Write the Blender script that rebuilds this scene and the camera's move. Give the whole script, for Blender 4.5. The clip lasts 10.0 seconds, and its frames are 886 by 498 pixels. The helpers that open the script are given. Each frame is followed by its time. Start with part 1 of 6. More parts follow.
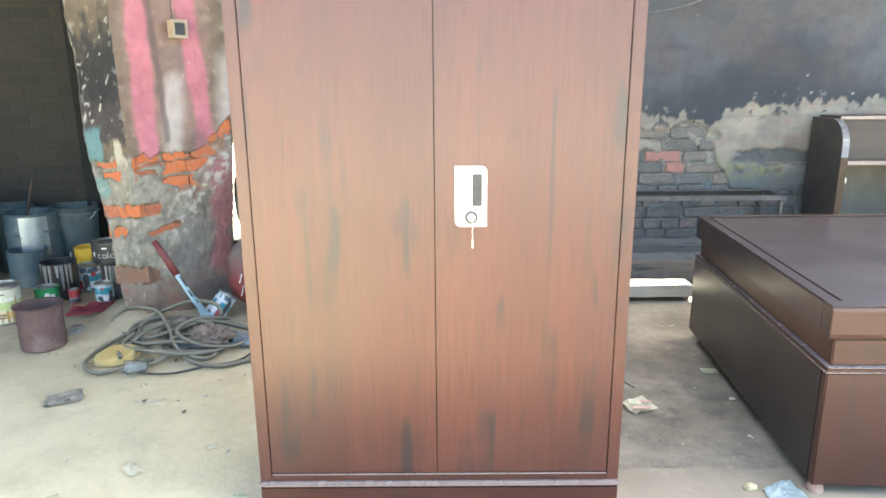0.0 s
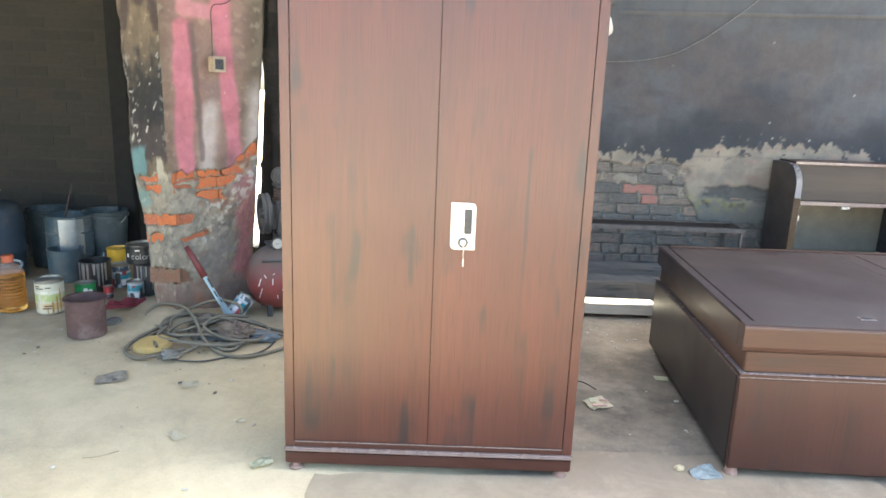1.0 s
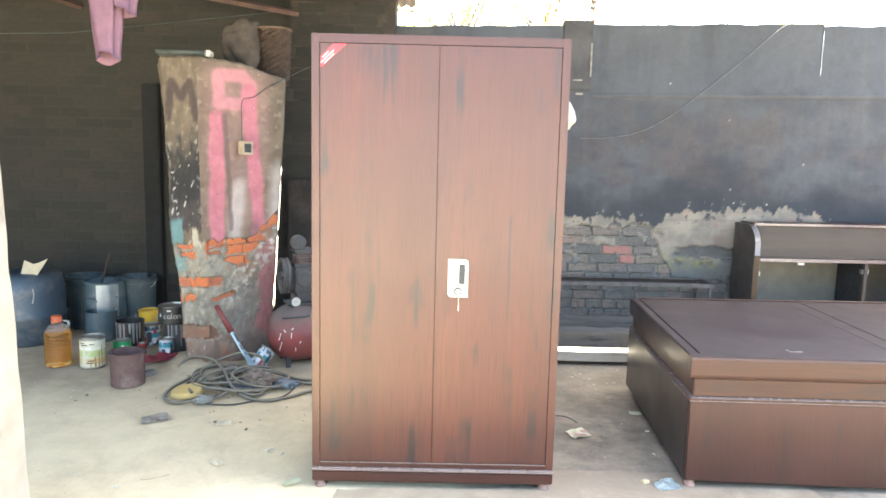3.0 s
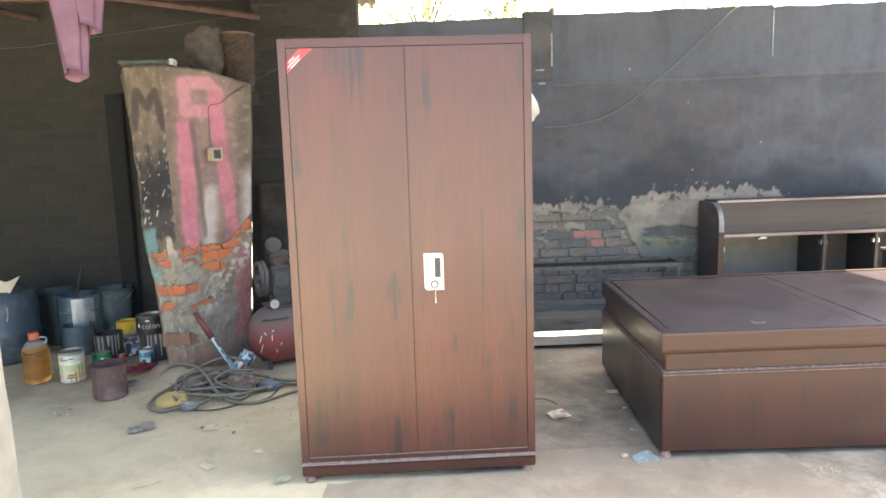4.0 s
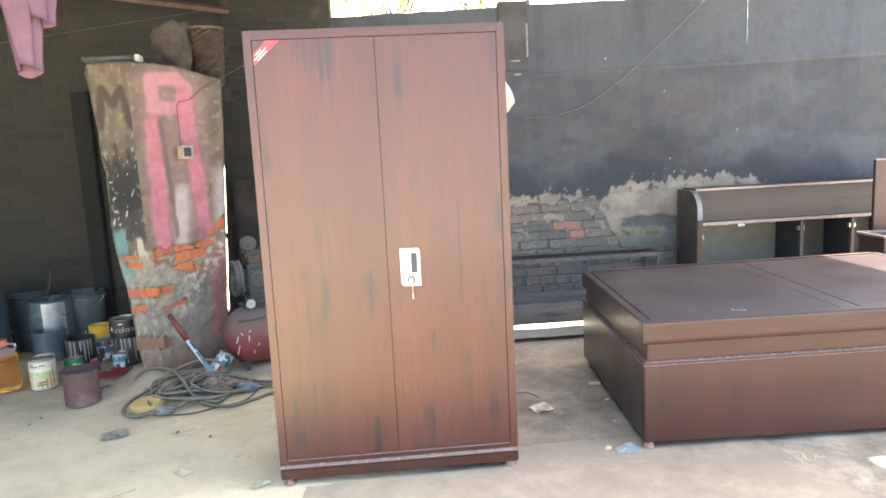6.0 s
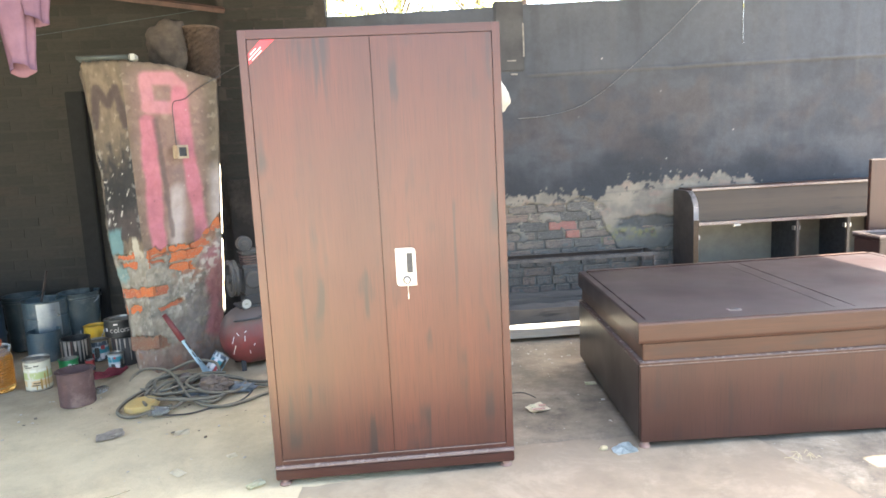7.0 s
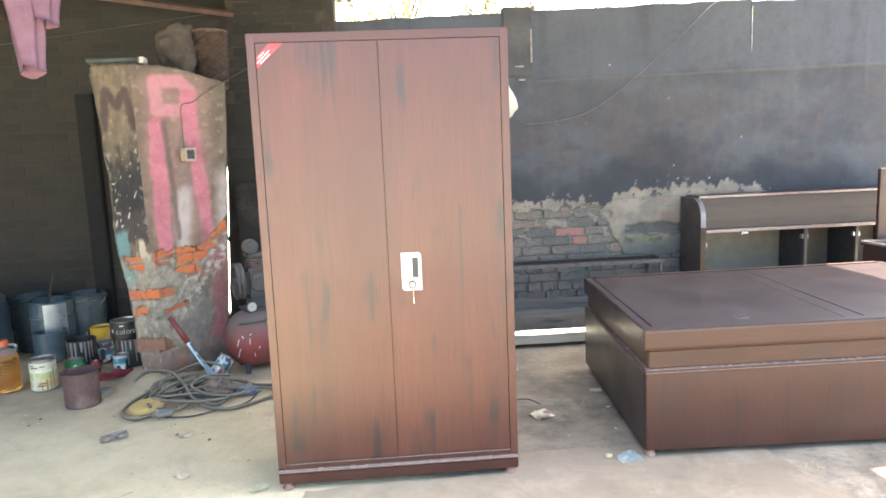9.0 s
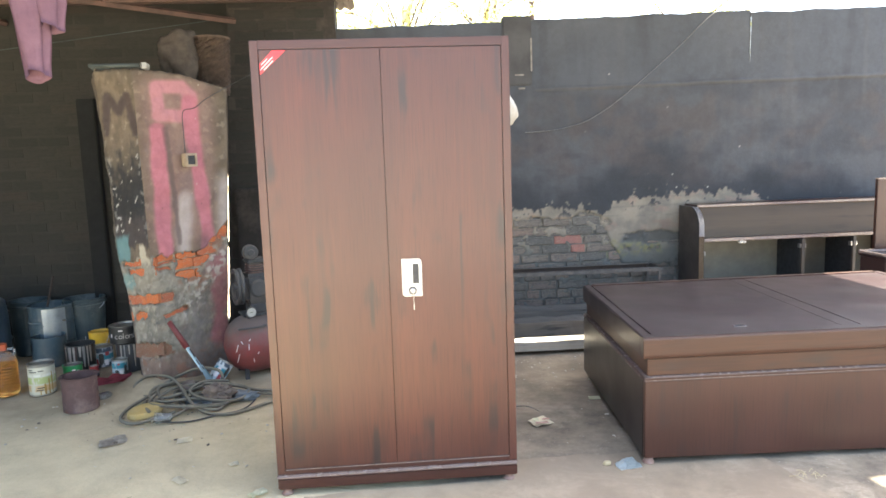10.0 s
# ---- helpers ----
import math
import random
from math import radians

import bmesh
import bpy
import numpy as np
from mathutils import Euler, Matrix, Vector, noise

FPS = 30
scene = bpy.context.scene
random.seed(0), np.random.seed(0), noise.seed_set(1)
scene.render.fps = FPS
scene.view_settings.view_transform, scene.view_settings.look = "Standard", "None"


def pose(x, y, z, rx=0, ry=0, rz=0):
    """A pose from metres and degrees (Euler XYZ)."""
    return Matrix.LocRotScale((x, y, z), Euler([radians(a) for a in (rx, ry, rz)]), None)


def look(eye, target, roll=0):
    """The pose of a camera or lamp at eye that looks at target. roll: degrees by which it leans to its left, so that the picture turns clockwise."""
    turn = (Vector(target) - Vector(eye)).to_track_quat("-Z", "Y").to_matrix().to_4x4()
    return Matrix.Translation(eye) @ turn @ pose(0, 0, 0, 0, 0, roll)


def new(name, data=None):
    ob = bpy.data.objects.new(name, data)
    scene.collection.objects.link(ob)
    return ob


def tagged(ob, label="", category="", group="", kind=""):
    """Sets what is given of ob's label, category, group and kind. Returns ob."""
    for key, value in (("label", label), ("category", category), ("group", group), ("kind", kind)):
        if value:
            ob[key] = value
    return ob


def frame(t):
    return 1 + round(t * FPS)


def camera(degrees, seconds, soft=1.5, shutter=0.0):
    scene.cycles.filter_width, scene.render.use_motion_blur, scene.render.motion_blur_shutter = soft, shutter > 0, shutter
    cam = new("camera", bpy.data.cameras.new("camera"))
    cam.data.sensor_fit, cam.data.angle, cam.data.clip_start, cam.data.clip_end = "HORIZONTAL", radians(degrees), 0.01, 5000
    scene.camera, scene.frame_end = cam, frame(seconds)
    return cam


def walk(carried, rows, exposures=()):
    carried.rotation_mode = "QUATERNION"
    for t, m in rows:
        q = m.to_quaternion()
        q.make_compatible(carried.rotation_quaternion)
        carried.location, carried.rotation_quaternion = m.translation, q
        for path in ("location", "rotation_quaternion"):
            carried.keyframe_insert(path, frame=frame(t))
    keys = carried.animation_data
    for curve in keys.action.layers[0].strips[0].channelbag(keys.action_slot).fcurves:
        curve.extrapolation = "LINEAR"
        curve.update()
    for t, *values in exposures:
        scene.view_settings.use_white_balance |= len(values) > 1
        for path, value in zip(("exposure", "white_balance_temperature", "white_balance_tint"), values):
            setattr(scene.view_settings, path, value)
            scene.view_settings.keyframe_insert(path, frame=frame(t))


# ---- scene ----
cam = camera(67.2, 10.0, 1.6)
PATH = [
    (0, (0.559, -1.786, 1.267), (0.556, 0.154, 0.78), -0.4),
    (0.2, (0.589, -1.901, 1.288), (0.543, 0.031, 0.777), -0.1),
    (0.3, (0.594, -1.955, 1.295), (0.532, -0.03, 0.744), 0.6),
    (0.5, (0.595, -2.083, 1.339), (0.595, -0.157, 0.799), 1.5),
    (0.8, (0.586, -2.21, 1.373), (0.569, -0.276, 0.878), 1.4),
    (1, (0.548, -2.282, 1.407), (0.563, -0.333, 0.958), 2.2),
    (1.2, (0.518, -2.315, 1.411), (0.557, -0.359, 0.997), 1.6),
    (1.5, (0.474, -2.389, 1.425), (0.568, -0.428, 1.046), 1.7),
    (1.7, (0.483, -2.44, 1.426), (0.555, -0.476, 1.051), 0.8),
    (2, (0.474, -2.519, 1.439), (0.567, -0.55, 1.096), -0.2),
    (2.5, (0.531, -2.68, 1.455), (0.575, -0.702, 1.161), 1.2),
    (2.7, (0.544, -2.756, 1.45), (0.564, -0.775, 1.177), 1.5),
    (3.8, (0.539, -2.946, 1.449), (0.6, -0.96, 1.216), -0.4),
    (4, (0.537, -2.929, 1.467), (0.631, -0.95, 1.195), -1.7),
    (4.5, (0.526, -2.905, 1.467), (0.651, -0.924, 1.216), -3.0),
    (5, (0.542, -2.892, 1.46), (0.663, -0.914, 1.192), -2.0),
    (5.5, (0.558, -2.879, 1.458), (0.694, -0.905, 1.169), -2.6),
    (7, (0.571, -2.866, 1.456), (0.727, -0.893, 1.165), -2.8),
    (7.5, (0.577, -2.863, 1.458), (0.706, -0.887, 1.175), -2.3),
    (8, (0.576, -2.855, 1.457), (0.654, -0.883, 1.131), -1.5),
    (8.5, (0.57, -2.858, 1.455), (0.727, -0.883, 1.179), -1.7),
    (9, (0.572, -2.861, 1.454), (0.711, -0.885, 1.179), -2.3),
    (9.5, (0.563, -2.868, 1.455), (0.717, -0.89, 1.198), -1.8),
    (10, (0.56, -2.875, 1.452), (0.706, -0.897, 1.199), -1.9),
]
EXPOSURES = [
    (0.0, 3.76, 6320, -2), (0.5, 3.42, 6400, 1), (1.0, 3.38, 6430, 2), (1.5, 3.7, 6460, 1), (2.0, 3.82, 6460, 2), (2.7, 3.82, 6460, 2),
    (4.0, 3.24, 6540, 4), (5.5, 3.48, 6510, 4), (7.0, 3.52, 6510, 4), (9.0, 3.5, 6510, 4), (9.5, 3.34, 6520, 4), (10.0, 3.15, 6520, 4),
]
walk(cam, [(t, look(eye, target, roll)) for t, eye, target, roll in PATH], exposures=EXPOSURES)

# ---- light ----
SUN = Vector((0.25, 0.335, 1.0)).normalized()
world = bpy.data.worlds.new("sky")
scene.world = world
world.use_nodes = True
sky = world.node_tree.nodes.new("ShaderNodeTexSky")
sky.sky_type, sky.sun_disc = "NISHITA", False
sky.sun_elevation, sky.sun_rotation = math.asin(SUN.z), math.atan2(SUN.x, SUN.y)
sky.dust_density = 4.0
back = world.node_tree.nodes["Background"]
back.inputs["Strength"].default_value = 0.15
world.node_tree.links.new(sky.outputs[0], back.inputs["Color"])
lamp = bpy.data.lights.new("sun", "SUN")
lamp.energy, lamp.angle, lamp.color = 5.0, radians(0.5), (1.0, 0.95, 0.86)
new("sun", lamp).matrix_world = look(SUN * 30, (0, 0, 0))


# ---- materials ----
class Nodes:
    """Short hand for one node tree."""

    def __init__(self, name):
        self.mat = bpy.data.materials.new(name)
        self.mat.use_nodes = True
        self.tree = self.mat.node_tree
        self.bsdf = self.tree.nodes["Principled BSDF"]

    def node(self, kind, **values):
        n = self.tree.nodes.new(kind)
        for key, value in values.items():
            setattr_safe(n, key, value)
        return n

    def link(self, a, b):
        self.tree.links.new(a, b)

    def coords(self, scale=(1, 1, 1), kind="Object"):
        c, m = self.node("ShaderNodeTexCoord"), self.node("ShaderNodeMapping")
        self.link(c.outputs[kind], m.inputs["Vector"])
        m.inputs["Scale"].default_value = scale
        return m.outputs["Vector"]

    def noise(self, vector, scale, detail=6.0, rough=0.6, distortion=0.0):
        n = self.node("ShaderNodeTexNoise")
        n.inputs["Scale"].default_value = scale
        n.inputs["Detail"].default_value = detail
        n.inputs["Roughness"].default_value = rough
        n.inputs["Distortion"].default_value = distortion
        self.link(vector, n.inputs["Vector"])
        return n.outputs["Fac"]

    def ramp(self, fac, stops):
        r = self.node("ShaderNodeValToRGB")
        els = r.color_ramp.elements
        while len(els) < len(stops):
            els.new(0.5)
        for el, (at, col) in zip(els, stops):
            el.position = at
            el.color = (*col, 1) if len(col) == 3 else col
        self.link(fac, r.inputs["Fac"])
        return r.outputs["Color"]

    def mix(self, fac, a, b, blend="MIX"):
        m = self.node("ShaderNodeMixRGB")
        m.blend_type = blend
        for value, sock in ((fac, m.inputs["Fac"]), (a, m.inputs["Color1"]), (b, m.inputs["Color2"])):
            if isinstance(value, bpy.types.NodeSocket):
                self.link(value, sock)
            elif isinstance(value, (int, float)):
                sock.default_value = value
            else:
                sock.default_value = (*value, 1)
        return m.outputs["Color"]

    def span(self, value, lo, hi, a=0.0, b=1.0):
        m = self.node("ShaderNodeMapRange")
        m.inputs["From Min"].default_value, m.inputs["From Max"].default_value = lo, hi
        m.inputs["To Min"].default_value, m.inputs["To Max"].default_value = a, b
        self.link(value, m.inputs["Value"])
        return m.outputs["Result"]

    def bump(self, height, strength, distance=0.01):
        b = self.node("ShaderNodeBump")
        b.inputs["Strength"].default_value, b.inputs["Distance"].default_value = strength, distance
        self.link(height, b.inputs["Height"])
        self.link(b.outputs["Normal"], self.bsdf.inputs["Normal"])

    def done(self, color, rough=0.7, metal=0.0, spec=0.5):
        for value, key in ((color, "Base Color"), (rough, "Roughness")):
            if isinstance(value, bpy.types.NodeSocket):
                self.link(value, self.bsdf.inputs[key])
            elif isinstance(value, (int, float)):
                self.bsdf.inputs[key].default_value = value
            else:
                self.bsdf.inputs[key].default_value = (*value, 1)
        self.bsdf.inputs["Metallic"].default_value = metal
        self.bsdf.inputs["Specular IOR Level"].default_value = spec
        return self.mat


def setattr_safe(n, key, value):
    if key == "attribute_name":
        n.attribute_name = value


def plain(name, c1, c2=None, scale=20.0, rough=0.6, metal=0.0, bump=0.15, dirt=None, spec=0.5):
    """A painted, plastic, metal or cloth surface: two tones, a grain, a patchy gloss and optional dust."""
    n = Nodes(name)
    v = n.coords()
    c2 = c2 or tuple(c * 0.72 for c in c1)
    fine, broad = n.noise(v, scale * 6, 4), n.noise(v, scale, 5)
    col = n.mix(n.span(broad, 0.35, 0.65), c1, c2)
    col = n.mix(n.span(fine, 0.3, 0.7, 0.0, 0.25), col, tuple(c * 0.6 for c in c1))
    if dirt:
        col = n.mix(n.span(n.noise(v, scale * 0.7, 7, 0.7), 0.5, 0.62), col, dirt)
    n.bump(fine, bump, 0.004)
    return n.done(col, n.span(broad, 0.3, 0.7, max(0.03, rough - 0.1), min(1, rough + 0.12)), metal, spec)


def wood(name, dark, mid, red, axis="z", blotch=0.8, rough=0.28, coat=0.0, spec=0.5):
    """Glossy wood-grain finish on sheet steel and board, with long streaks and slate-dark flecks."""
    n = Nodes(name)
    long = {"x": (0.03, 1, 1), "y": (1, 0.03, 1), "z": (1, 1, 0.03)}[axis]
    wide = {"x": (0.16, 1, 1), "y": (1, 0.16, 1), "z": (1, 1, 0.16)}[axis]
    fine = n.noise(n.coords(long), 75, 4, 0.5)
    band = n.noise(n.coords(long), 11, 3, 0.5, 0.3)
    zone = n.noise(n.coords((1.4, 1.4, 0.7)), 2.2, 2)
    broad = n.noise(n.coords((1, 1, 0.4)), 1.7, 3)
    fleck = n.noise(n.coords(wide), 19, 2, 0.45, 0.3)
    area = n.noise(n.coords((1, 1, 0.6)), 2.6, 2)
    col = n.mix(n.span(band, 0.3, 0.7), dark, mid)
    line = n.node("ShaderNodeMath")
    line.operation = "MULTIPLY"
    n.link(n.span(fine, 0.49, 0.69, 0.0, 0.5), line.inputs[0]), n.link(n.span(zone, 0.42, 0.62, 0.15, 1.0), line.inputs[1])
    col = n.mix(line.outputs[0], col, red)
    col = n.mix(n.span(broad, 0.4, 0.7, 0.0, 0.35), col, mid)
    pore = n.noise(n.coords(long), 120, 3, 0.5, 0.2)
    col = n.mix(n.span(pore, 0.5, 0.66, 0.0, 0.5 if coat else 0.1), col, tuple(0.55 * c for c in dark))
    spot = n.node("ShaderNodeMath")
    spot.operation = "MULTIPLY"
    n.link(n.span(fleck, 0.57, 0.68, 0.0, blotch), spot.inputs[0]), n.link(n.span(area, 0.44, 0.62), spot.inputs[1])
    col = n.mix(spot.outputs[0], col, (0.0195, 0.018, 0.018))
    if coat:
        n.bsdf.inputs["Coat Weight"].default_value = coat
        n.bsdf.inputs["Coat Roughness"].default_value = 0.2
    return n.done(col, n.span(n.noise(n.coords(), 3, 2), 0.3, 0.7, rough - 0.04, rough + 0.07), 0, spec)


def printed_grain(name, dark, mid, red, axis="z", coat=0.17, lines=0.5, flecks=0.78):
    """Lacquered wood-grain print on sheet steel: red hairlines, dark pores, slim slate flecks."""
    n = Nodes(name)
    along = {"x": lambda k: (k, 1, 1), "z": lambda k: (1, 1, k)}[axis]
    band = n.noise(n.coords(along(0.12)), 5, 4, 0.55, 0.4)
    hair = n.noise(n.coords(along(0.016)), 62, 5, 0.62)
    pore = n.noise(n.coords(along(0.02)), 300, 2, 0.5)
    zone = n.noise(n.coords(along(0.35)), 3.4, 3, 0.5)
    fleck = n.noise(n.coords(along(0.1)), 19, 2, 0.45, 0.4)
    place = n.noise(n.coords(along(0.7)), 4.3, 2)
    warm = n.noise(n.coords(along(0.3)), 2.6, 3, 0.5, 0.3)
    col = n.mix(n.span(band, 0.2, 0.8), dark, mid)
    col = n.mix(n.span(warm, 0.42, 0.66, 0.0, 0.55), col, tuple(0.4 * a + 0.6 * b for a, b in zip(mid, red)))
    line = n.node("ShaderNodeMath")
    line.operation = "MULTIPLY"
    n.link(n.span(hair, 0.45, 0.72, 0.0, lines), line.inputs[0]), n.link(n.span(zone, 0.4, 0.64, 0.08, 1.0), line.inputs[1])
    col = n.mix(line.outputs[0], col, red)
    col = n.mix(n.span(pore, 0.5, 0.7, 0.0, 0.4), col, tuple(0.5 * c for c in dark))
    spot = n.node("ShaderNodeMath")
    spot.operation = "MULTIPLY"
    n.link(n.span(fleck, 0.55, 0.68, 0.0, flecks), spot.inputs[0]), n.link(n.span(place, 0.46, 0.58), spot.inputs[1])
    col = n.mix(spot.outputs[0], col, (0.012, 0.012, 0.013))
    n.bsdf.inputs["Coat Weight"].default_value = coat
    n.bsdf.inputs["Coat Roughness"].default_value = 0.25
    n.bump(n.mix(0.5, hair, n.noise(n.coords(), 5, 2)), 0.04, 0.004)
    return n.done(col, n.span(n.noise(n.coords(), 3, 3), 0.3, 0.7, 0.32, 0.44), 0, 0.38)


def painted(name, rough=0.85, grain=60.0, bump=0.5):
    """Masonry whose paint and plaster colours lie in the mesh's colour layer."""
    n = Nodes(name)
    v = n.coords()
    a = n.node("ShaderNodeAttribute", attribute_name="paint")
    fine, mid, broad = n.noise(v, grain, 6, 0.7), n.noise(v, 14, 7, 0.7), n.noise(v, 3.5, 5)
    col = n.mix(n.span(mid, 0.3, 0.7, 0.0, 0.36), a.outputs["Color"], n.mix(1.0, a.outputs["Color"], (0.5, 0.49, 0.48), "MULTIPLY"))
    col = n.mix(n.span(fine, 0.55, 0.75, 0.0, 0.24), col, n.mix(1.0, a.outputs["Color"], (1.4, 1.4, 1.4), "MULTIPLY"))
    col = n.mix(n.span(broad, 0.5, 0.7, 0.0, 0.3), col, n.mix(1.0, a.outputs["Color"], (0.7, 0.66, 0.6), "MULTIPLY"))
    h = n.mix(0.5, fine, mid)
    n.bump(h, bump, 0.012)
    return n.done(col, rough, 0, 0.3)


def brickwork(name, stops, grime=(0.07, 0.065, 0.058), lime=(0.21, 0.19, 0.155)):
    n = Nodes(name)
    info = n.node("ShaderNodeObjectInfo")
    v = n.coords()
    geo = n.node("ShaderNodeNewGeometry")
    pick = n.node("ShaderNodeMath")
    n.link(info.outputs["Random"], pick.inputs[0])
    n.link(geo.outputs["Random Per Island"], pick.inputs[1])
    frac = n.node("ShaderNodeMath")
    frac.operation = "FRACT"
    n.link(pick.outputs[0], frac.inputs[0])
    col = n.ramp(frac.outputs[0], stops)
    fine, mid = n.noise(n.coords(kind="Generated"), 22, 4, 0.6), n.noise(n.coords(kind="Generated"), 3.5, 4, 0.6)
    col = n.mix(n.span(mid, 0.42, 0.68, 0.0, 0.6), col, grime)
    col = n.mix(n.span(n.noise(v, 9, 7, 0.75), 0.53, 0.63, 0.0, 0.6), col, lime)
    col = n.mix(n.span(fine, 0.55, 0.7, 0.0, 0.4), col, lime)
    n.bump(n.mix(0.5, fine, mid), 0.35, 0.006)
    return n.done(col, 0.9, 0, 0.12)


def earth():
    n = Nodes("dusty_ground")
    v = n.coords()
    c = n.node("ShaderNodeSeparateXYZ")
    n.link(v, c.inputs[0])
    broad, mid, fine, grit = n.noise(v, 0.9, 6, 0.65), n.noise(v, 4, 8, 0.7), n.noise(v, 45, 6, 0.7), n.noise(v, 150, 3)
    dusty = n.mix(n.span(mid, 0.4, 0.6), (0.64, 0.518, 0.325), (0.54, 0.43, 0.265))
    dusty = n.mix(n.span(broad, 0.45, 0.62, 0.0, 0.5), dusty, (0.66, 0.545, 0.355))
    stain = n.mix(n.span(mid, 0.36, 0.62), (0.25, 0.2, 0.145), (0.13, 0.104, 0.077))
    stain = n.mix(n.span(n.noise(v, 1.7, 7, 0.7, 0.6), 0.52, 0.62, 0.0, 0.7), stain, (0.33, 0.275, 0.205))
    edge = n.node("ShaderNodeMath")
    edge.operation = "MULTIPLY_ADD"
    n.link(broad, edge.inputs[0])
    edge.inputs[1].default_value = 0.9
    n.link(c.outputs[0], edge.inputs[2])
    col = n.mix(n.span(edge.outputs[0], 0.85, 1.3), dusty, stain)
    deep = n.node("ShaderNodeMath")
    deep.operation = "MULTIPLY_ADD"
    n.link(broad, deep.inputs[0])
    deep.inputs[1].default_value = 0.9
    n.link(c.outputs[1], deep.inputs[2])
    col = n.mix(n.span(deep.outputs[0], 1.25, 1.9, 0.0, 0.7), col, n.mix(n.span(mid, 0.4, 0.6), (0.36, 0.28, 0.19), (0.25, 0.195, 0.135)))
    patch = n.noise(v, 2.1, 8, 0.75, 0.3)
    col = n.mix(n.span(patch, 0.52, 0.72, 0.0, 0.38), col, (0.27, 0.215, 0.145))
    col = n.mix(n.span(grit, 0.6, 0.74, 0.0, 0.4), col, (0.22, 0.19, 0.15))
    col = n.mix(n.span(fine, 0.62, 0.72, 0.0, 0.4), col, (0.55, 0.52, 0.46))
    # unseen ground behind the camera is made greyer so its bounce is less yellow
    yard = n.node("ShaderNodeMath")
    yard.operation = "MULTIPLY_ADD"
    n.link(broad, yard.inputs[0])
    yard.inputs[1].default_value = 2.0
    n.link(c.outputs[1], yard.inputs[2])
    col = n.mix(n.span(yard.outputs[0], -4.6, -2.8, 1.0, 0.0), col, n.mix(n.span(mid, 0.4, 0.6), (0.55, 0.49, 0.395), (0.47, 0.42, 0.34)))
    n.bump(n.mix(0.4, fine, mid), 0.45, 0.012)
    return n.done(col, 0.92, 0, 0.25)


def concrete():
    n = Nodes("worn_concrete")
    v = n.coords()
    broad, mid, fine = n.noise(v, 1.3, 6, 0.65), n.noise(v, 6, 8, 0.7), n.noise(v, 60, 6, 0.7)
    col = n.mix(n.span(mid, 0.35, 0.65), (0.235, 0.183, 0.128), (0.175, 0.135, 0.094))
    col = n.mix(n.span(broad, 0.46, 0.6, 0.0, 0.75), col, (0.2, 0.152, 0.108))
    col = n.mix(n.span(n.noise(v, 2.6, 8, 0.75, 0.4), 0.52, 0.64, 0.0, 0.5), col, (0.3, 0.245, 0.175))
    col = n.mix(n.span(fine, 0.6, 0.75, 0.0, 0.5), col, (0.17, 0.15, 0.13))
    c = n.node("ShaderNodeSeparateXYZ")
    n.link(v, c.inputs[0])
    drift = n.node("ShaderNodeMath")
    drift.operation = "MULTIPLY_ADD"
    n.link(broad, drift.inputs[0])
    drift.inputs[1].default_value = 1.2
    n.link(c.outputs[0], drift.inputs[2])
    col = n.mix(n.span(drift.outputs[0], 0.7, 1.9, 0.7, 0.0), col, n.mix(n.span(mid, 0.4, 0.6), (0.42, 0.335, 0.22), (0.34, 0.27, 0.178)))
    n.bump(n.mix(0.5, fine, mid), 0.3, 0.008)
    return n.done(col, 0.88, 0, 0.3)


def label_paper(name, base, bands):
    """A printed paper wrap: plain bands over a base tone, by height."""
    n = Nodes(name)
    v = n.coords()
    c = n.node("ShaderNodeSeparateXYZ")
    n.link(v, c.inputs[0])
    col = n.mix(n.span(n.noise(v, 40, 6), 0.35, 0.65, 0.0, 0.4), base, tuple(k * 0.75 for k in base))
    for lo, hi, tone in bands:
        a, b = n.span(c.outputs[2], lo - 0.004, lo + 0.004), n.span(c.outputs[2], hi - 0.004, hi + 0.004, 1.0, 0.0)
        m = n.node("ShaderNodeMath")
        m.operation = "MULTIPLY"
        n.link(a, m.inputs[0]), n.link(b, m.inputs[1])
        cut = n.node("ShaderNodeMath")
        cut.operation = "MULTIPLY"
        n.link(m.outputs[0], cut.inputs[0]), n.link(n.span(n.noise(n.coords((1, 1, 0.4)), 24, 3), 0.42, 0.5), cut.inputs[1])
        col = n.mix(cut.outputs[0], col, tone)
    n.bump(n.noise(v, 60, 3), 0.1, 0.003)
    return n.done(col, 0.5)


def see_through(name, colour, rough=0.08, tint=0.85):
    n = Nodes(name)
    n.bsdf.inputs["Transmission Weight"].default_value = tint
    n.bsdf.inputs["IOR"].default_value = 1.28
    v = n.coords()
    return n.done(n.mix(n.span(n.noise(v, 12, 4), 0.3, 0.7), colour, tuple(c * 0.8 for c in colour)), rough)


